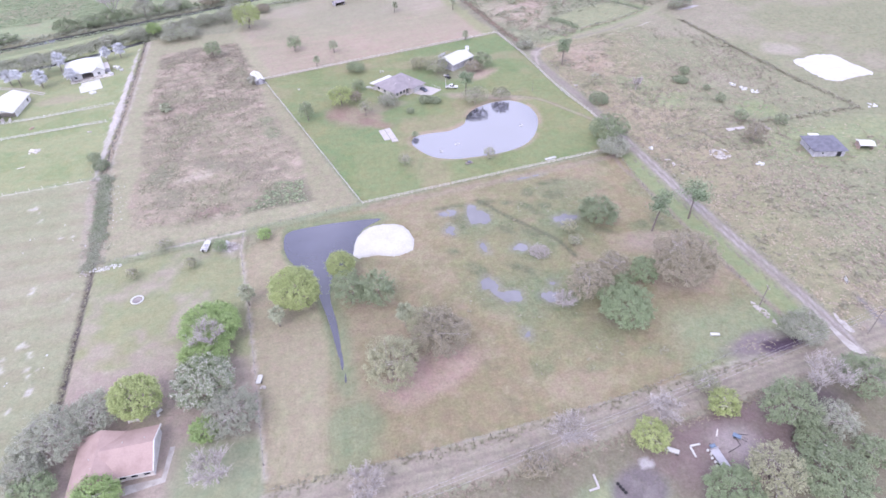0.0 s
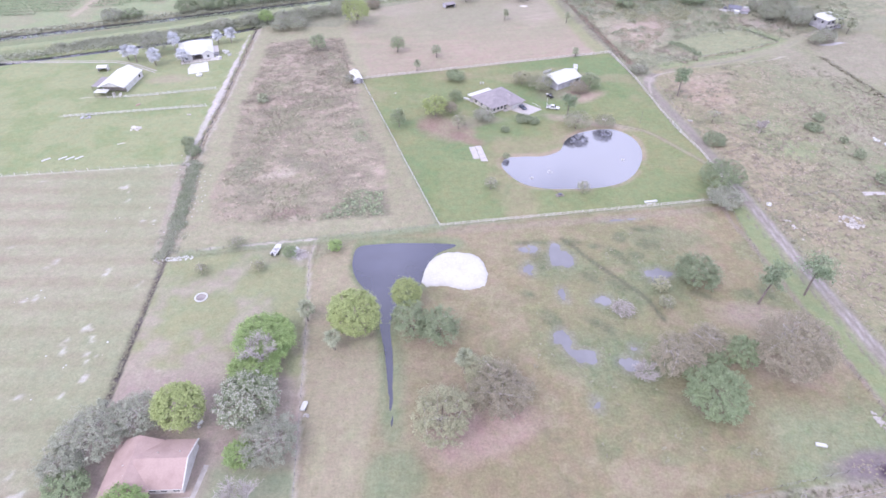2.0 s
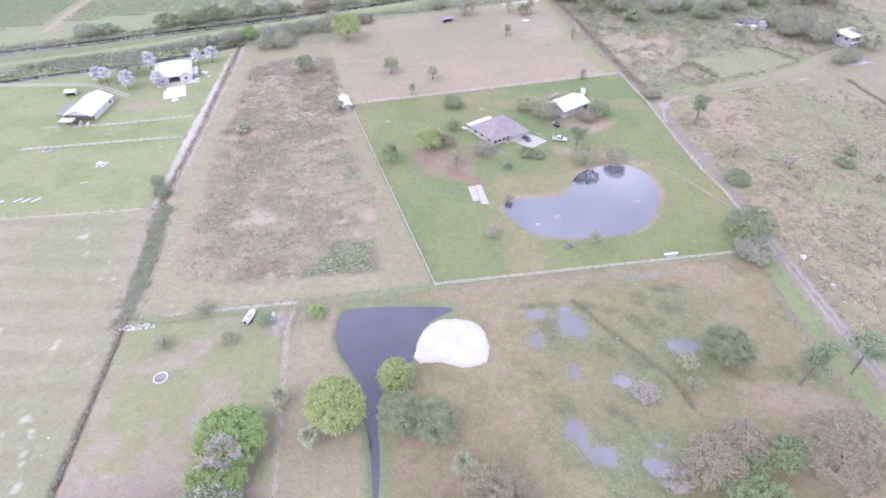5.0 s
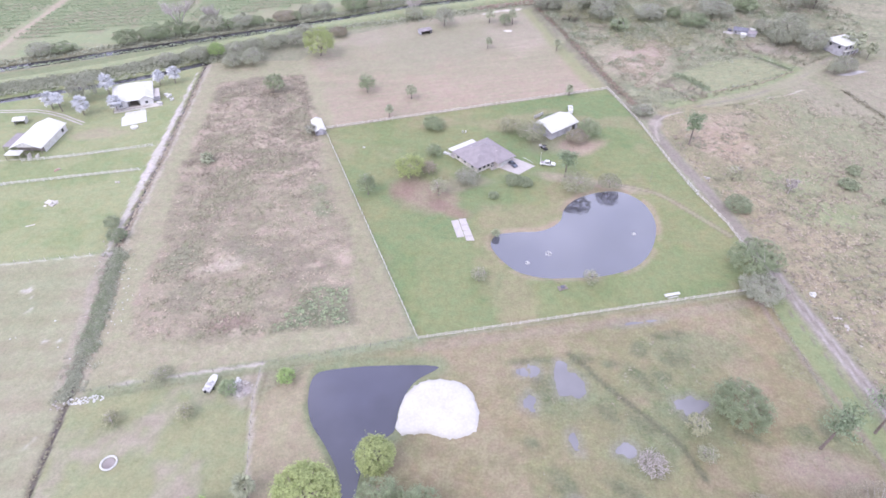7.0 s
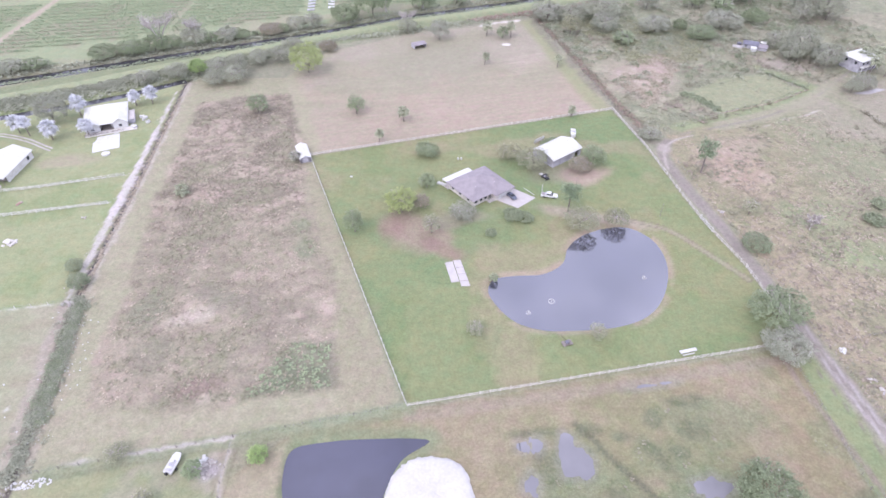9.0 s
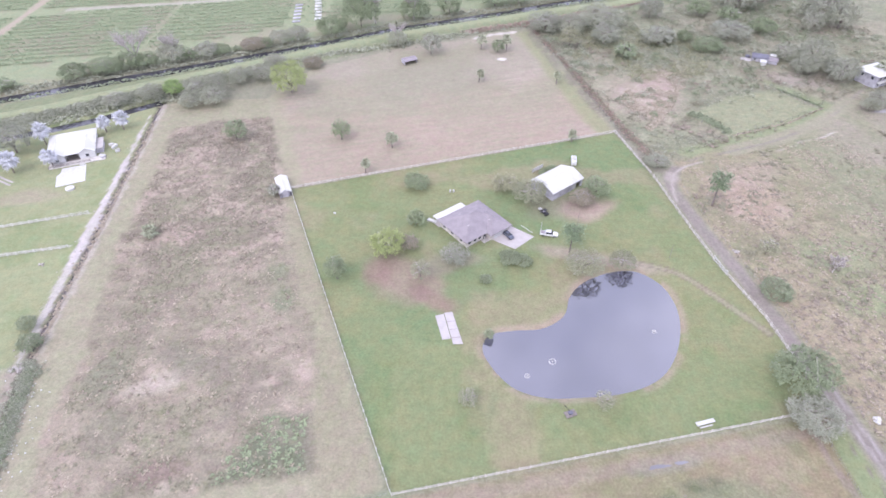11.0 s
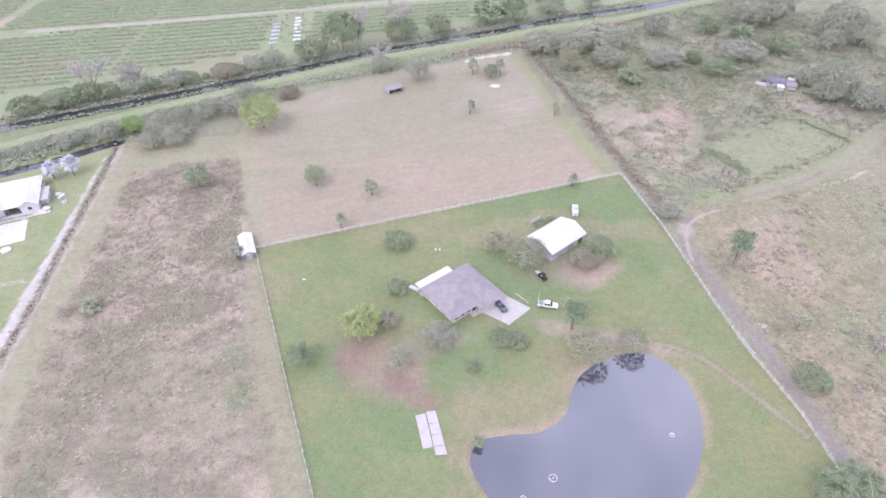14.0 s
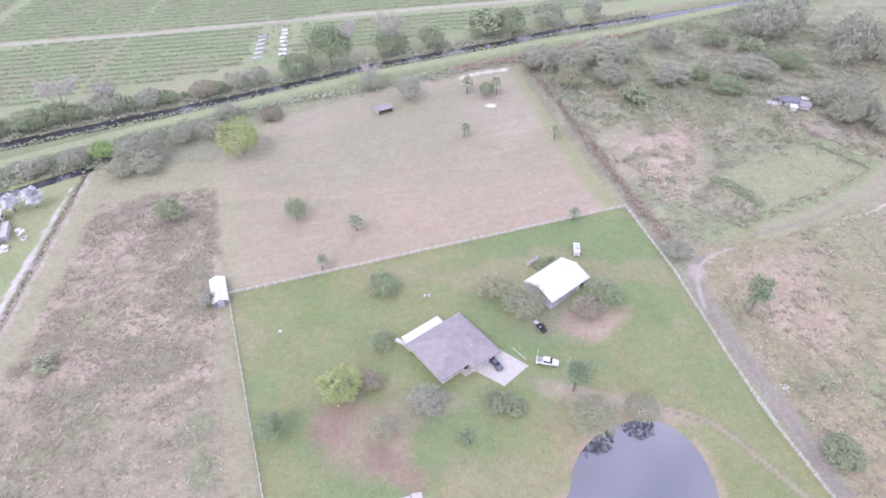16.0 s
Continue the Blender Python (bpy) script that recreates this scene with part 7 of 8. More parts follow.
scatter("dead_brush", rng, p[::2], rng.uniform(0.3, 0.8, len(p[::2])), rng.uniform(0.3, 0.8, len(p[::2])), "russet", "rusty dead brush along the field edge")
scatter("weeds", rng, p[1::2], rng.uniform(0.3, 0.8, len(p[1::2])), rng.uniform(0.3, 0.8, len(p[1::2])), "weed", "dull weeds along the field edge")
p = along(rng, [(158.5, 290), (171, 272.3)], 90, 0.25)
bushes("hedge", rng, p, rng.uniform(0.4, 0.7, len(p)), "dark", "dark brush along the paddock fence", 40)
p = along(rng, [(171, 272.3), (149, 259), (123, 249.6)], 260, 0.3)
scatter("hedge", rng, p, rng.uniform(0.3, 0.6, len(p)), rng.uniform(0.2, 0.5, len(p)), "straw", "pale dead grass under the paddock fence")
p = along(rng, [(-33, 0.5), (20, 5.2), (50, 10.2), (104, 17.8)], 420, 0.8)
scatter("verge_weeds", rng, p, rng.uniform(0.2, 0.55, len(p)), rng.uniform(0.2, 0.7, len(p)), "weed", "weeds on the verge of a dirt road")
p = along(rng, [(-30, -9), (18, -4.6), (47, 0.2), (80, 5.0), (104, 9.6)], 800, 1.0)
scatter("verge_weeds", rng, p, rng.uniform(0.2, 0.6, len(p)), rng.uniform(0.2, 0.6, len(p)), "drygrass", "dead brush between road and yard")


def grove():
    """Rows of young citrus trees beyond the canal."""
    rng = np.random.default_rng(21)
    out = []
    edge_x, edge_y = [-420, -175, -122, -75, -60, -8, 21, 80, 136, 330], [226, 328, 347, 369, 378, 393, 407, 433, 449, 520]
    for k in range(68):
        for i in range(467):
            x = -400 + i * 1.5 + rng.normal() * 0.12
            y = 250 + k * 5.6 + 0.17 * (x + 100) + rng.normal() * 0.12
            if y < np.interp(x, edge_x, edge_y) + 2 or y > 560 or x > 300:
                continue
            t = y - (410 + 0.19 * (x + 145))
            if abs(t) < 4.2 or abs(x + 235) < 4 or abs(x + 150 + 0.02 * (y - 380)) < 1.2 or -83 < x < -60 and t < 0 and rng.random() < 0.75 or rng.random() < 0.03:
                continue
            out.append((x, y))
    c = np.array(out)
    per = 16
    n = len(c)
    w = rng.normal(size=(n * per, 3))
    w /= np.linalg.norm(w, axis=1, keepdims=True)
    w[:, 2] = np.abs(w[:, 2])
    r = np.repeat(rng.uniform(0.6, 1.0, n), per)[:, None]
    q = np.concatenate([np.repeat(c, per, 0), np.full((n * per, 1), 0.35)], 1) + w * r * np.array([1.1, 0.75, 1.2])
    tagged(link("citrus_grove", quads("citrus_grove", leaves(rng, q, w * 0.7 + rng.normal(size=w.shape) * 0.3 + np.array([0, 0, 0.9]), 0.62)), LEAF["grove"]), "long rows of young citrus trees", "grove", kind="stuff")


grove()

for k in range(7):
    b = thing("crop_cover", pose(-68.9 + 0.75 * k, 412.5 - 5.2 * k, 0, 0, 0, 8), "white plastic crop cover between grove rows", "crop cover", "white covers in the grove")
    part("sheet", Shape().box(-2.0, -1.5, -0.05, 2.0, 1.5, 0.5, bevel=0.2), M_WHITE, b)
for k in range(6):
    b = thing("crop_cover", pose(-79.2 + 0.62 * k, 404.5 - 5.4 * k, 0, 0, 0, 8), "dull grey plastic crop cover between grove rows", "crop cover", "grey covers in the grove")
    part("sheet", Shape().box(-2.2, -1.2, -0.05, 2.2, 1.2, 0.45, bevel=0.2), M_GREYWALL, b)


# ---- vehicles ----
def wheels(parent, xs, half, radius, width=0.24):
    for x in xs:
        for s in (-1, 1):
            y = s * half
            t = part("wheel", Shape().tube([(x, y - width / 2, radius), (x, y + width / 2, radius)], [radius, radius], 14), M_RUBBER, parent)
            part("rim", Shape().tube([(x, y - width / 2 - 0.015, radius), (x, y + width / 2 + 0.015, radius)], [radius * 0.6, radius * 0.6], 10), M_CHROME, t)


def loft(sections):
    """A body from cross sections: x, half width at the bottom, at the top, bottom and top height."""
    v, f = [], []
    for x, wb, wt, z0, z1 in sections:
        v += [(x, -wb * 0.94, z0), (x, -wb, z0 + (z1 - z0) * 0.35), (x, -wt, z1 - 0.04), (x, -wt * 0.9, z1), (x, wt * 0.9, z1), (x, wt, z1 - 0.04), (x, wb, z0 + (z1 - z0) * 0.35), (x, wb * 0.94, z0)]
    n = len(sections)
    for i in range(n - 1):
        f += [(8 * i + k, 8 * i + (k + 1) % 8, 8 * i + 8 + (k + 1) % 8, 8 * i + 8 + k) for k in range(8)]
    f += [tuple(range(8))[::-1], tuple(range(8 * (n - 1), 8 * n))]
    return Shape().add(v, f)


def sedan(m, paint, label):
    c = thing("car", m, label, "car")
    part("body", loft([(-2.3, 0.7, 0.66, 0.45, 0.8), (-2.15, 0.86, 0.8, 0.3, 0.98), (-1.2, 0.9, 0.85, 0.28, 1.02), (0.6, 0.9, 0.85, 0.28, 1.0), (1.7, 0.88, 0.8, 0.28, 0.9), (2.2, 0.8, 0.7, 0.32, 0.78), (2.35, 0.62, 0.56, 0.42, 0.65)]), paint, c, smooth=False)
    part("cabin_glass", loft([(-1.75, 0.72, 0.6, 0.95, 1.05), (-1.0, 0.78, 0.6, 0.95, 1.42), (0.2, 0.78, 0.6, 0.95, 1.42), (1.05, 0.74, 0.62, 0.92, 1.0)]), M_GLASS, c)
    part("roof", loft([(-1.0, 0.62, 0.58, 1.38, 1.46), (0.15, 0.62, 0.58, 1.38, 1.46)]), paint, c)
    for s in (-1, 1):
        part("headlight", Shape().box(2.2, s * 0.6 - 0.16, 0.58, 2.34, s * 0.6 + 0.16, 0.72, bevel=0.02), M_CHROME, c)
        part("tail_light", Shape().box(-2.3, s * 0.62 - 0.12, 0.7, -2.18, s * 0.62 + 0.12, 0.86, bevel=0.02), M_RUST, c)
        part("mirror", Shape().box(0.75, s * 0.98 - 0.08, 0.98, 0.9, s * 0.98 + 0.08, 1.12, bevel=0.02), paint, c)
    wheels(c, (-1.4, 1.42), 0.8, 0.33)


def pickup(m, paint, label):
    c = thing("pickup_truck", m, label, "truck")
    part("body", loft([(-2.85, 0.9, 0.9, 0.55, 1.02), (-2.75, 0.97, 0.95, 0.42, 1.08), (-0.9, 0.97, 0.95, 0.4, 1.08), (1.2, 0.97, 0.93, 0.4, 1.1), (2.4, 0.95, 0.88, 0.42, 1.08), (2.85, 0.85, 0.78, 0.5, 0.95)]), paint, c)
    part("cabin_glass", loft([(-0.95, 0.86, 0.7, 1.05, 1.75), (0.6, 0.86, 0.7, 1.05, 1.78), (1.3, 0.84, 0.72, 1.05, 1.15)]), M_GLASS, c)
    part("roof", loft([(-0.98, 0.74, 0.68, 1.72, 1.84), (0.62, 0.74, 0.68, 1.72, 1.84)]), paint, c)
    for x in (-0.9, -0.1, 0.72):
        for s in (-1, 1):
            part("pillar", Shape().tube([(x, s * 0.88, 1.05), (x - 0.05, s * 0.73, 1.76)], [0.05, 0.05], 4), paint, c)
    part("bed_liner", Shape().box(-2.62, -0.78, 0.9, -1.05, 0.78, 1.095), M_SHINGLE, c)
    part("tool_box", Shape().box(-1.45, -0.85, 1.08, -1.08, 0.85, 1.3, bevel=0.03), M_CHROME, c)
    part("ladder_rack", Shape().tube([(-2.6, -0.9, 1.08), (-2.6, -0.9, 1.8), (-2.6, 0.9, 1.8), (-2.6, 0.9, 1.08)], [0.04] * 4, 5), M_TRIM, c)
    for s in (-1, 1):
        part("headlight", Shape().box(2.68, s * 0.66 - 0.15, 0.74, 2.86, s * 0.66 + 0.15, 0.9, bevel=0.02), M_CHROME, c)
    part("bumper", Shape().box(2.78, -0.85, 0.42, 2.95, 0.85, 0.6, bevel=0.03), M_CHROME, c)
    wheels(c, (-1.75, 1.85), 0.86, 0.39)


pickup(pose(39.4, 187.9, 0, 0, 0, -13), M_CAR_WHITE, "white crew-cab pickup truck parked on grass")
sedan(pose(26.2, 187.6, 0.07, 0, 0, -57), M_CAR_BLUE, "dark blue sedan parked on the driveway")


def buggy(x, y, turn):
    c = thing("utility_cart", pose(x, y, 0, 0, 0, turn), "black utility cart with open bed on grass", "cart")
    part("body", loft([(-1.6, 0.6, 0.6, 0.4, 0.8), (-0.2, 0.7, 0.68, 0.35, 0.85), (0.9, 0.68, 0.6, 0.35, 0.95), (1.5, 0.5, 0.45, 0.4, 0.75)]), M_BLACK, c)
    part("roof", Shape().box(-0.6, -0.62, 1.75, 0.7, 0.62, 1.82, bevel=0.02), M_BLACK, c)
    for u in (-0.5, 0.6):
        for s in (-1, 1):
            part("roof_post", Shape().tube([(u, s * 0.58, 0.8), (u, s * 0.55, 1.76)], [0.03, 0.03], 5), M_BLACK, c)
    part("seat", Shape().box(-0.5, -0.55, 0.82, 0.0, 0.55, 1.2, bevel=0.05), M_GREYWALL, c)
    part("cargo", Shape().box(-2.9, -0.5, 0.45, -1.7, 0.5, 0.85, bevel=0.03), M_TRIM, c)
    wheels(c, (-1.2, 1.05), 0.66, 0.31, 0.26)


buggy(39.6, 199.2, -58)


def van(x, y, turn, label):
    c = thing("van", pose(x, y, 0, 0, 0, turn), label, "van")
    part("body", loft([(-2.7, 0.95, 0.9, 0.4, 2.1), (-2.5, 0.98, 0.93, 0.32, 2.2), (1.3, 0.98, 0.93, 0.32, 2.2), (1.9, 0.96, 0.85, 0.34, 1.4), (2.6, 0.9, 0.8, 0.36, 1.1), (2.75, 0.75, 0.7, 0.45, 0.9)]), M_CAR_WHITE, c)
    part("windscreen", loft([(1.28, 0.8, 0.76, 1.45, 2.1), (1.92, 0.8, 0.78, 1.3, 1.5)]), M_GLASS, c)
    for s in (-1, 1):
        part("side_window", Shape().box(0.4, s * 0.97 - 0.02, 1.3, 1.2, s * 0.97 + 0.02, 1.9), M_GLASS, c)
    part("roof_rack", Shape().box(-1.8, -0.7, 2.22, 0.6, 0.7, 2.32), M_GREYWALL, c)
    wheels(c, (-1.7, 1.8), 0.84, 0.36)


van(54.9, 230.6, 83, "white van parked behind the barn")


def boat(x, y, turn):
    c = thing("boat_trailer", pose(x, y, 0, 0, 0, turn), "small white motor boat on a trailer beside a bush", "boat")
    part("hull", loft([(-2.5, 0.75, 0.95, 0.5, 1.25), (-2.3, 0.8, 1.05, 0.42, 1.3), (0.6, 0.75, 1.05, 0.42, 1.35), (1.6, 0.6, 0.95, 0.46, 1.42), (2.3, 0.3, 0.62, 0.7, 1.5)]), M_WHITE, c)
    part("cockpit", Shape().box(-2.1, -0.72, 1.26, 0.5, 0.72, 1.375), M_GREYWALL, c, "grey cockpit floor")
    part("console", Shape().box(-0.3, -0.35, 1.3, 0.25, 0.35, 1.95, bevel=0.06), M_WHITE, c)
    part("seat", Shape().box(-1.6, -0.6, 1.3, -1.1, 0.6, 1.65, bevel=0.05), M_WHITE, c)
    part("motor", Shape().box(-3.0, -0.22, 0.9, -2.55, 0.22, 1.75, bevel=0.08), M_BLACK, c)
    part("trailer_frame", Shape().tube([(-2.2, -0.5, 0.4), (0.8, -0.5, 0.4), (3.3, 0, 0.45), (0.8, 0.5, 0.4), (-2.2, 0.5, 0.4)], [0.05] * 5, 5), M_CHROME, c)
    wheels(c, (-0.9,), 0.95, 0.3)


boat(-57.0, 87.2, 78)


def heap(x, y, radius, height, mat, label, count=26, name="rubble_heap", category="heap", seed=1, chunk=0.45, flatness=0.5, long=1.0, turn=0.0):
    """Loose chunks tipped in a pile."""
    rng = np.random.default_rng(seed)
    h = thing(name, pose(x, y, 0, 0, 0, turn), label, category)
    for k in range(count):
        s = Shape()
        a, r = rng.uniform(0, 6.28), radius * math.sqrt(rng.random())
        z = max(0, height * (1 - r / radius)) * rng.uniform(0.3, 1)
        c = chunk * rng.uniform(0.5, 1.4)
        m = pose(long * r * math.cos(a), r * math.sin(a), z, rng.uniform(-25, 25), rng.uniform(-25, 25), rng.uniform(0, 180))
        s.box(-c, -c * rng.uniform(0.4, 1), -0.15 - z * 0.3, c, c * rng.uniform(0.4, 1), c * flatness, m, bevel=c * 0.12)
        part("chunk", s, mat, h)


def brush_heap(x, y, radius, height, seed):
    rng = np.random.default_rng(seed)
    h = thing("brush_pile", pose(x, y, 0), "heap of grey dead branches in wet grass", "brush pile")
    s = Shape()
    for k in range(260):
        a, r = rng.uniform(0, 6.28), radius * math.sqrt(rng.random()) * 0.8
        z = max(0.05, height * (1 - (r / radius) ** 2) * rng.uniform(0.3, 1))
        p = Vector((r * math.cos(a), r * math.sin(a), z))
        w = Vector((rng.normal(), rng.normal(), rng.normal() * 0.35)).normalized() * rng.uniform(0.6, 1.7)
        q = p + w
        q.z = max(q.z, 0.03)
        s.tube([p - w * 0.5, p + w * 0.1, q], [0.07, 0.05, 0.02], 3)
    part("brushwood", s, M_BAREWOOD, h)


brush_heap(46.3, 66.4, 3.9, 2.2, 5)
heap(-49.3, 86.6, 2.4, 0.5, M_LIME, "scattered white building debris beside bush", 26, seed=2, chunk=0.4)
heap(-51.0, 88.3, 1.0, 0.8, M_WHITE, "small pile of white junk", 10, seed=3, chunk=0.4)
heap(-86.6, 82.9, 1.05, 0.15, M_WHITE, "strip of broken white concrete tipped by the ditch", 80, seed=4, chunk=0.2, flatness=0.5, long=4.8, turn=9)
heap(-92.2, 81.5, 1.8, 0.3, M_LIME, "broken pale concrete tipped by the ditch", 14, seed=5, chunk=0.26)
heap(-104.2, 136.4, 1.8, 0.4, M_LIME, "white rubble at the end of a fence", 18, seed=6, chunk=0.4)
heap(-135.4, 162.6, 1.9, 0.4, M_WEATHERED, "pile of grey boards in a paddock", 16, seed=7, chunk=0.6, name="board_pile")
heap(-143.2, 183.2, 1.3, 0.5, M_RUST, "small heap of rusty scrap in grass", 10, seed=8, chunk=0.4, name="scrap_heap")
heap(-160.5, 172.0, 2.6, 0.5, M_GREYWALL, "heap of grey scrap by the paddock fence", 16, seed=9, chunk=0.5, name="scrap_heap")
heap(-118.0, 175.6, 0.8, 0.4, M_LIME, "low pale trough rubble", 6, seed=10, chunk=0.3)
for x, y in ((-159, 137.4), (-153.3, 138.8), (-150.4, 138.8), (-147.1, 139.3)):
    b = thing("jump_board", pose(x, y, 0, 0, 0, 48), "low white jump board lying in pasture", "board", "row of white boards")
    part("board", Shape().box(-1.6, -0.35, -0.02, 1.6, 0.35, 0.22, bevel=0.03), M_WHITE, b)
b = thing("plank", pose(-136, 150.5, 0, 0, 0, 25), "single pale plank lying in grass", "plank")
part("board", Shape().box(-1.4, -0.2, -0.02, 1.4, 0.2, 0.12, bevel=0.02), M_WEATHERED, b)
for x, y, s, k in ((167.5, 166.2, 1.5, 11), (169.6, 161.4, 1.8, 12), (173.6, 157.6, 1.8, 13), (214.5, 135, 2.6, 14), (141.8, 101.1, 1.3, 15)):
    heap(x, y, s, 0.5, M_WHITE, "white debris strewn in pasture", 12, seed=k, chunk=0.5, name="debris")
heap(130.6, 110.6, 4.0, 0.6, M_LIME, "spread heap of pale dug-out marl", 46, seed=16, chunk=0.55, name="marl_heap", flatness=0.35)
heap(158.5, 126.4, 2.4, 0.4, M_LIME, "white spoil at the fence line", 16, seed=17, chunk=0.5, name="debris")
slab("slab_east", [(143, 126), (151, 127), (151, 128.6), (143, 128.4)], 0.06, M_CONCRETE, "grey gravel pad beside a bare tree", "paving")
heap(107.0, 119.2, 1.0, 0.3, M_WHITE, "white broken pipe along the road fence", 8, seed=18, chunk=0.4, name="debris")
for x, y, k in ((109.4, 110, 19), (110.6, 106.4, 20), (96.9, 179.2, 21), (99.2, 164.4, 23)):
    heap(x, y, 1.1, 0.25, M_LIME, "pale rubble along the road fence", 8, seed=k, chunk=0.35, name="debris")

# fire ring
f = thing("fire_ring", pose(-73.6, 66.5, 0), "round bed ringed with pale stones on lawn", "fire ring")
part("soil", Shape().tube([(0, 0, -0.1), (0, 0, 0.06)], [1.4, 1.3], 20), M_ROAD, f)
stone = Shape().box(-0.28, -0.2, -0.05, 0.28, 0.2, 0.3, bevel=0.08).mesh("stone")
stone.materials.append(M_WHITE)
for k in range(20):
    a = 18 * k
    piece("stone", stone, f, pose(1.65 * math.cos(radians(a)), 1.65 * math.sin(radians(a)), 0, 0, 0, a + 90 + random.uniform(-8, 8)))

# old slab on the lawn, in two steps
slab("slab_lawn", [(2.7, 153.4), (4.6, 144.8), (6.9, 145.2), (5.1, 154.0)], 0.12, M_CONCRETE, "old pale concrete panel on the lawn", "slab")
slab("slab_lawn", [(5.25, 154.4), (7.5, 143.2), (10.1, 143.3), (7.5, 154.7)], 0.16, M_CONCRETE, "old pale concrete panel on the lawn", "slab")
for k in range(3):
    slab("slab_joint", [(5.9 + k * 0.62, 151.2 - 2.9 * k), (8.5 + k * 0.62, 151.5 - 2.9 * k), (8.53 + k * 0.62, 151.35 - 2.9 * k), (5.93 + k * 0.62, 151.05 - 2.9 * k)], 0.168, M_ROAD, "dark joint in the slab", "joint")


def bench(x, y, turn, label):
    b = thing("bench", pose(x, y, 0, 0, 0, turn), label, "bench")
    part("seat", Shape().box(-2.4, -0.5, 0.4, 2.4, 0.5, 0.5, bevel=0.02), M_WHITE, b)
    part("seat", Shape().box(-2.0, -1.1, 0.2, 1.4, -0.8, 0.28, bevel=0.02), M_WHITE, b)
    for u in (-2.0, 0.0, 2.0):
        part("leg", Shape().box(u - 0.06, -0.4, -0.05, u + 0.06, 0.4, 0.4), M_WHITE, b)


bench(66.1, 118.9, 14, "long white bench table near the fence")


def pump(x, y):
    b = thing("pump_dock", pose(x, y, 0, 0, 0, 20), "small dark pump platform on the pond bank", "platform")
    part("deck", Shape().box(-1.4, -0.9, 0.25, 1.4, 0.9, 0.37, bevel=0.02), M_POST, b)
    for u in (-1.2, 1.2):
        for v in (-0.7, 0.7):
            part("leg", Shape().box(u - 0.06, v - 0.06, -0.6, u + 0.06, v + 0.06, 0.25), M_POST, b)
    part("pump_box", Shape().box(-0.5, -0.4, 0.37, 0.5, 0.4, 1.0, bevel=0.04), M_SHINGLE_DARK, b)
    part("pipe", Shape().tube([(0, 0.4, 0.6), (0, 2.4, 0.1), (0, 4.0, -0.35)], [0.07, 0.07, 0.07], 6), M_BLACK, b)


pump(34.9, 121.6)
for x, y, s in ((33.1, 137.5, 1.0), (26.0, 133.1, 0.7), (62.2, 147.3, 0.6)):
    fl = thing("pond_float", pose(x, y, -0.42), "small pale floating aerator on the pond", "float", "floats on the pond")
    part("ring", Shape().tube([(0.9 * s * math.cos(k * 0.7854), 0.9 * s * math.sin(k * 0.7854), 0.05) for k in range(9)], [0.1] * 9, 5), M_TRIM, fl)
    part("head", Shape().tube([(0, 0, -0.05), (0, 0, 0.3)], [0.18, 0.12], 8), M_TRIM, fl)


def pole(x, y, height, label, mat, name="pole", arm=0.0, turn=0.0, thick=0.09):
    p = thing(name, pose(x, y, 0, 0, 0, turn), label, "pole")
    part("shaft", Shape().tube([(0, 0, -0.3), (0, 0, height)], [thick * 1.2, thick * 0.8], 8), mat, p)
    if arm:
        part("crossarm", Shape().box(-arm, -0.08, height - 0.9, arm, 0.08, height - 0.72), mat, p)
        for u in (-arm * 0.9, -arm * 0.35, arm * 0.35, arm * 0.9):
            part("insulator", Shape().tube([(u, 0, height - 0.72), (u, 0, height - 0.5)], [0.06, 0.04], 6), M_TRIM, p)
    return p


pole(36.7, 188.3, 5.2, "white pole standing beside the pickup", M_TRIM)
pole(49.3, 192.2, 5.5, "thin dark pole on the lawn", M_POST, thick=0.06)
pole(75.1, 176.6, 5.5, "thin dark pole on the lawn", M_POST, thick=0.06)
pole(100.6, 33.8, 7.5, "dark utility pole beside the verge", M_POST, "utility_pole", 0.9, 80, 0.14)
pole(122.5, 19.2, 9.5, "leaning dark utility pole with crossarm", M_POST, "utility_pole", 1.2, 10, 0.16)
pole(-32, -16.9, 9.0, "dark utility pole beside the dirt road", M_POST, "utility_pole", 1.2, 80, 0.16)
wires = thing("power_line", pose(0, 0, 0), "pair of sagging grey power wires along the road", "power line")
for off in (-1.0, 0.2, 1.0):
    pts = []
    for k in range(13):
        t = k / 12
        pts.append((-32 + 154.5 * t + off * 0.2, -16.9 + 36.1 * t + off, 8.6 + 0.6 * t - 6.0 * t * (1 - t) * 0.45))
    part("wire", Shape().tube(pts, [0.028] * 13, 4), M_CABLE, wires)

# posts and poles by the house
b = thing("plank", pose(32.6, 191.2, 0, 0, 0, -51), "long white pipe lying on grass", "pipe")
part("pipe", Shape().tube([(-2.6, 0, 0.06), (2.6, 0, 0.06)], [0.09, 0.09], 6), M_TRIM, b)
for dx in (0.0, 1.2):
    br = thing("barrel", pose(8.0 + dx, 212.2, 0), "small white barrel on the lawn", "barrel", "barrels on the lawn")
    part("drum", Shape().tube([(0, 0, -0.03), (0, 0, 0.1), (0, 0, 0.8), (0, 0, 0.88)], [0.28, 0.31, 0.31, 0.26], 12), M_WHITE, br)
b = thing("awning_panel", pose(1.7, 195.6, 0, 0, 0, -30), "white sheet leaning at the house corner", "panel")
part("sheet", Shape().box(-1.7, -0.6, -0.02, 1.7, 0.6, 0.5, bevel=0.02), M_WHITE, b)
f = thing("pipe_frame", pose(71.6, -4.6, 0), "bent dark pipe frame lying on sand", "pipe frame")
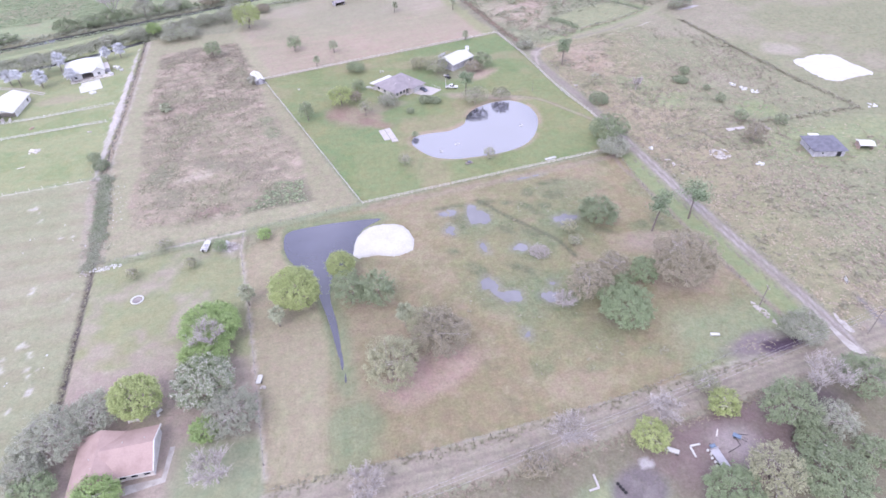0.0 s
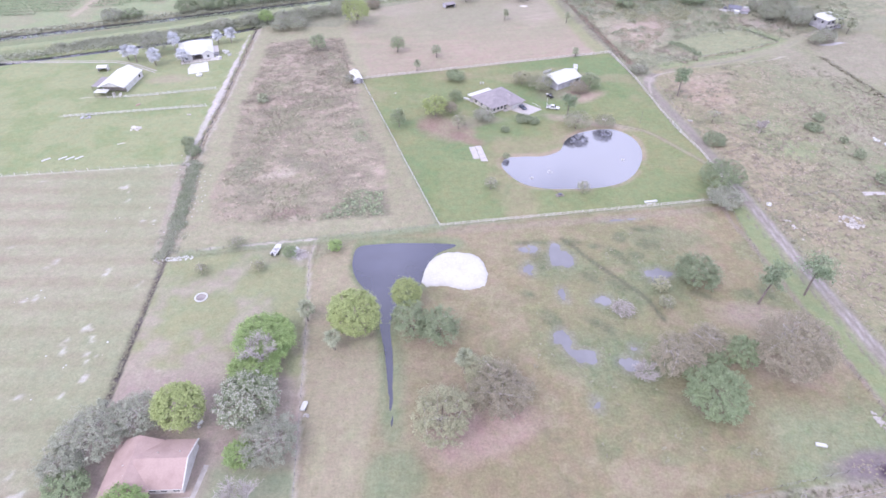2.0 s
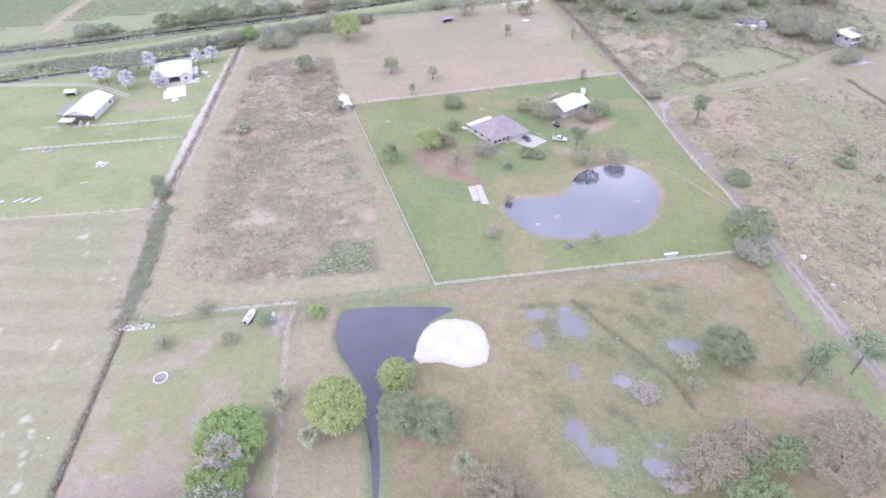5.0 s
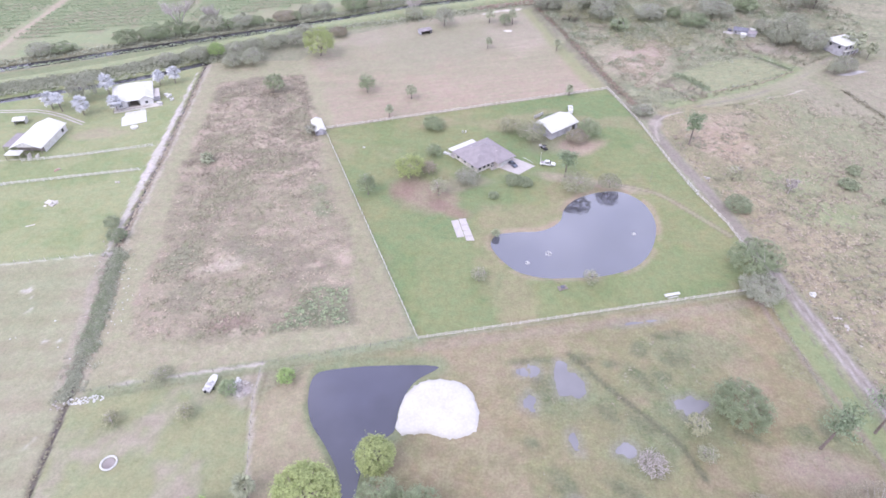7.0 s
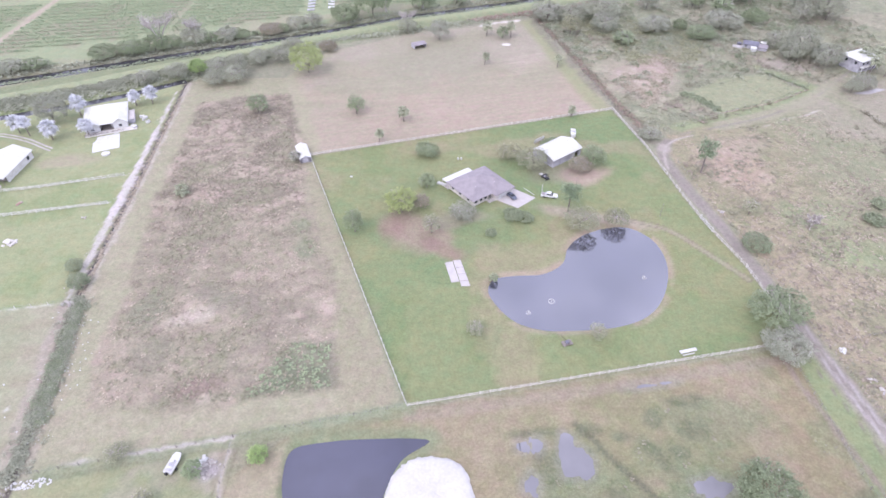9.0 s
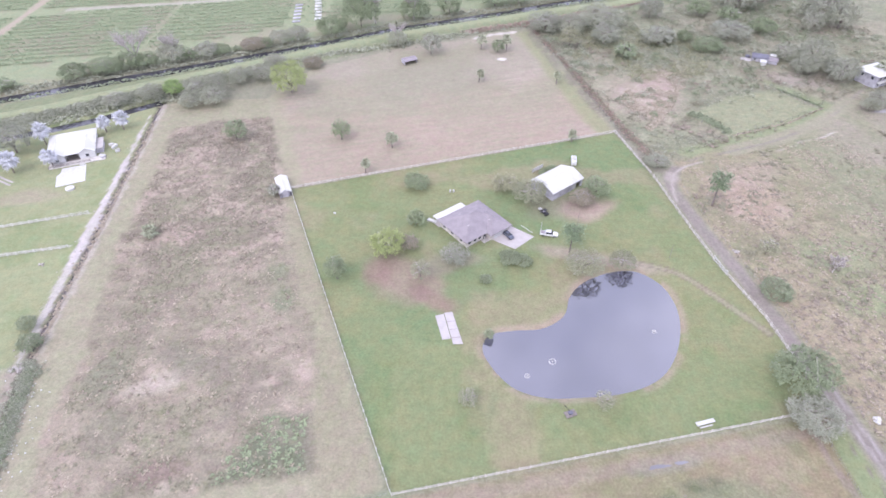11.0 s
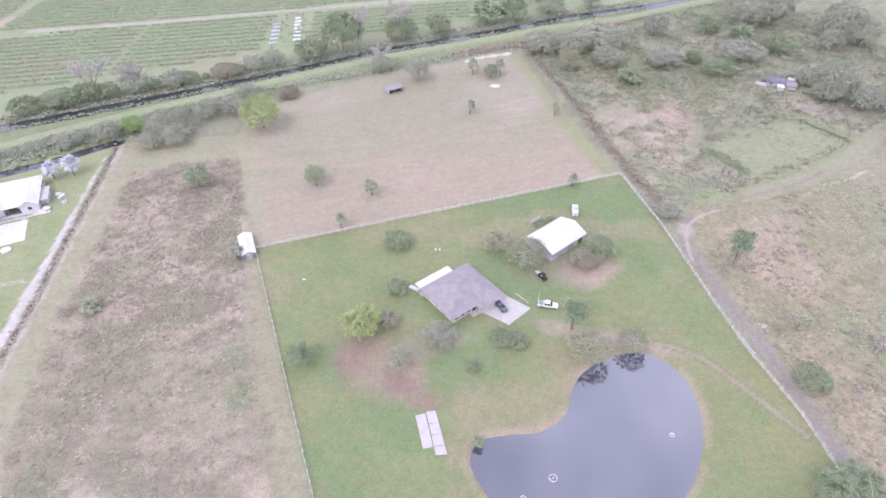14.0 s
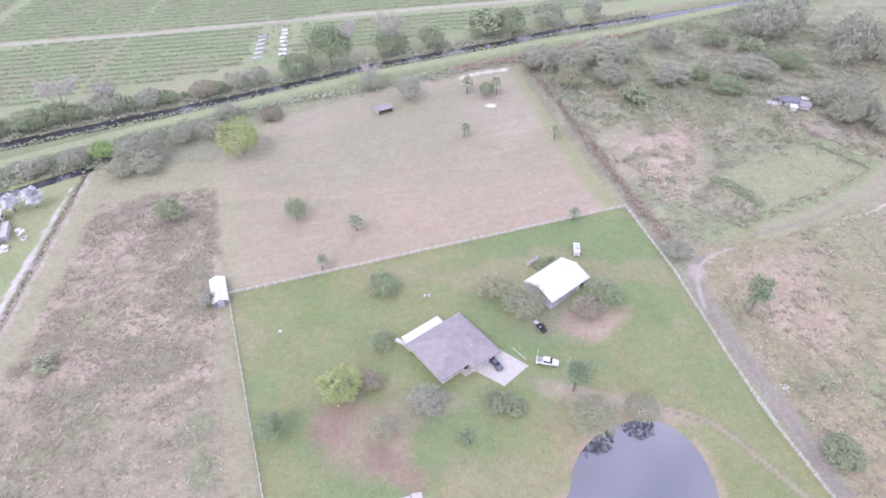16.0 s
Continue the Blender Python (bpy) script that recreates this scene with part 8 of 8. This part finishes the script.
part("pipe", Shape().tube([(0.2, 1.4, 0.06), (0.3, -0.9, 0.06), (-3.2, -2.1, 0.06)], [0.07] * 3, 6), M_BLACK, f)
part("pipe", Shape().tube([(0.9, 1.9, 0.06), (3.3, 1.2, 0.06)], [0.06, 0.06], 6), M_BLACK, f)
b = thing("plank", pose(68.4, -1.7, 0, 0, 0, 55), "short grey plank lying on sand", "plank")
part("board", Shape().box(-1.0, -0.14, -0.02, 1.0, 0.14, 0.1, bevel=0.02), M_WEATHERED, b)
heap(-31.5, 200.2, 0.5, 0.3, M_WHITE, "small white marker stones", 4, seed=31, chunk=0.2, name="stones")

# yards in the south
b = thing("garden_cart", pose(-36.0, 31.0, 0, 0, 0, 80), "small white cart by the yard fence", "cart")
part("tub", loft([(-1.2, 0.5, 0.6, 0.35, 0.9), (1.0, 0.5, 0.6, 0.35, 0.9), (1.3, 0.35, 0.4, 0.5, 0.85)]), M_WHITE, b)
wheels(b, (-0.5,), 0.55, 0.28, 0.12)
heap(-35.2, 28.6, 0.8, 0.3, M_LIME, "pale stones by the yard fence", 7, seed=32, chunk=0.3, name="stones")
heap(-59.0, 25.6, 0.9, 0.4, M_WHITE, "white bags by the garden tree", 6, seed=33, chunk=0.35, name="bags")
b = thing("garden_bench", pose(-64.5, 23.9, 0, 0, 0, 6), "grey garden bench behind the house", "bench")
part("seat", Shape().box(-1.3, -0.25, 0.4, 1.3, 0.25, 0.47), M_WEATHERED, b)
part("backrest", Shape().box(-1.3, 0.22, 0.47, 1.3, 0.28, 0.95), M_WEATHERED, b)
for u in (-1.1, 1.1):
    part("leg", Shape().box(u - 0.05, -0.22, -0.02, u + 0.05, 0.22, 0.4), M_WEATHERED, b)
b = thing("grill", pose(-73.6, 17.2, 0), "black covered grill beside the house", "grill")
part("body", Shape().box(-0.9, -0.5, 0.3, 0.9, 0.5, 1.0, bevel=0.15), M_BLACK, b)
part("lid", Shape().box(-0.7, -0.45, 1.0, 0.7, 0.45, 1.3, bevel=0.14), M_BLACK, b)
for u in (-0.75, 0.75):
    part("leg", Shape().box(u - 0.05, -0.4, -0.03, u + 0.05, 0.4, 0.3), M_BLACK, b)
b = thing("trough", pose(82.6, 25.6, 0, 0, 0, -12), "white tub trough lying in the pasture", "trough")
part("tub", loft([(-1.1, 0.4, 0.45, -0.02, 0.5), (1.0, 0.4, 0.45, -0.02, 0.5), (1.3, 0.25, 0.3, 0.05, 0.4)]), M_WHITE, b)
heap(99.9, 31.0, 0.9, 0.15, M_LIME, "strip of grey rubble below the utility pole", 46, seed=41, chunk=0.3, flatness=0.5, long=5.2, turn=-77, name="rubble_strip")
b = thing("sign_board", pose(130.0, 38.2, 0, 0, 0, 75), "plain white panel standing in pasture", "panel")
part("panel", Shape().box(-1.3, -0.05, 0.1, 1.3, 0.05, 1.2), M_WHITE, b)
for u in (-1.1, 1.1):
    part("post", Shape().box(u - 0.05, 0.05, -0.2, u + 0.05, 0.15, 1.3), M_POST, b)

# tree-shaded work yard
b = thing("flatbed_trailer", pose(65.6, -8.2, 0, 0, 0, -84), "grey flatbed trailer with blue tarp at its head", "trailer")
part("deck", Shape().box(-2.6, -1.0, 0.55, 2.4, 1.0, 0.68, bevel=0.02), M_GREYWALL, b)
part("headboard", Shape().box(-2.6, -1.0, 0.68, -2.5, 1.0, 1.2), M_GREYWALL, b)
part("tarp", Shape().box(-3.5, -0.6, 0.5, -2.62, 0.6, 1.3, bevel=0.2), M_TARP, b, "crumpled blue tarp")
part("drawbar", Shape().tube([(-2.6, 0, 0.55), (-4.2, 0, 0.45)], [0.07, 0.07], 5), M_BLACK, b)
wheels(b, (0.2, 1.1), 0.95, 0.32)
for k in range(5):
    t = thing("bucket", pose(64.0 + 0.25 * (k % 2), -5.6 - 0.95 * k, 0), "small pale bucket beside the trailer", "bucket", "buckets beside the trailer")
    part("tub", Shape().tube([(0, 0, -0.02), (0, 0, 0.5)], [0.22, 0.3], 10), M_TRIM, t)
b = thing("handcart", pose(72.0, -3.6, 0, 0, 0, -40), "blue handcart on the sand pad", "cart")
part("tub", loft([(-0.9, 0.4, 0.5, 0.4, 0.9), (0.8, 0.4, 0.5, 0.4, 0.9)]), M_TARP, b)
part("handle", Shape().tube([(0.7, -0.35, 0.8), (2.2, -0.35, 0.6)], [0.03, 0.03], 5), M_BLACK, b)
part("handle", Shape().tube([(0.7, 0.35, 0.8), (2.2, 0.35, 0.6)], [0.03, 0.03], 5), M_BLACK, b)
wheels(b, (-0.3,), 0.5, 0.3, 0.1)
b = thing("wagon", pose(56.3, -4.5, 0, 0, 0, -32), "small white wagon under the trees", "wagon")
part("tub", Shape().box(-1.3, -0.5, 0.4, 1.3, 0.5, 0.85, bevel=0.05), M_WHITE, b)
wheels(b, (-0.9, 0.9), 0.5, 0.24, 0.1)
for x, y, turn, ln in ((62.0, -3.8, 2, 2.4), (60.75, -5.3, -88, 2.6), (37.3, -8.2, -88, 3.0), (36.3, -9.9, 8, 2.3)):
    p = thing("lumber", pose(x, y, 0, 0, 0, turn), "stacked white boards on bare ground", "boards", "white boards in the yards")
    part("board", Shape().box(-ln / 2, -0.22, -0.02, ln / 2, 0.22, 0.2, bevel=0.02), M_WHITE if x > 50 else M_CONCRETE, p)
for k in range(4):
    t = thing("tyre", pose(41.6 + 0.3 * k, -9.6 - 0.7 * k, 0), "worn black tyre on the ash circle", "tyre", "tyres on the ash circle")
    part("tread", Shape().tube([(0, 0, -0.02), (0, 0, 0.05), (0, 0, 0.2), (0, 0, 0.25)], [0.3, 0.36, 0.36, 0.3], 12), M_RUBBER, t)
p = along(np.random.default_rng(3), [(86, 21), (97, 20)], 40, 1.4)
scatter("dead_brush", np.random.default_rng(3), p, np.full(len(p), 0.4), np.full(len(p), 0.2), "bronze", "trampled dead brush in a muddy corner")
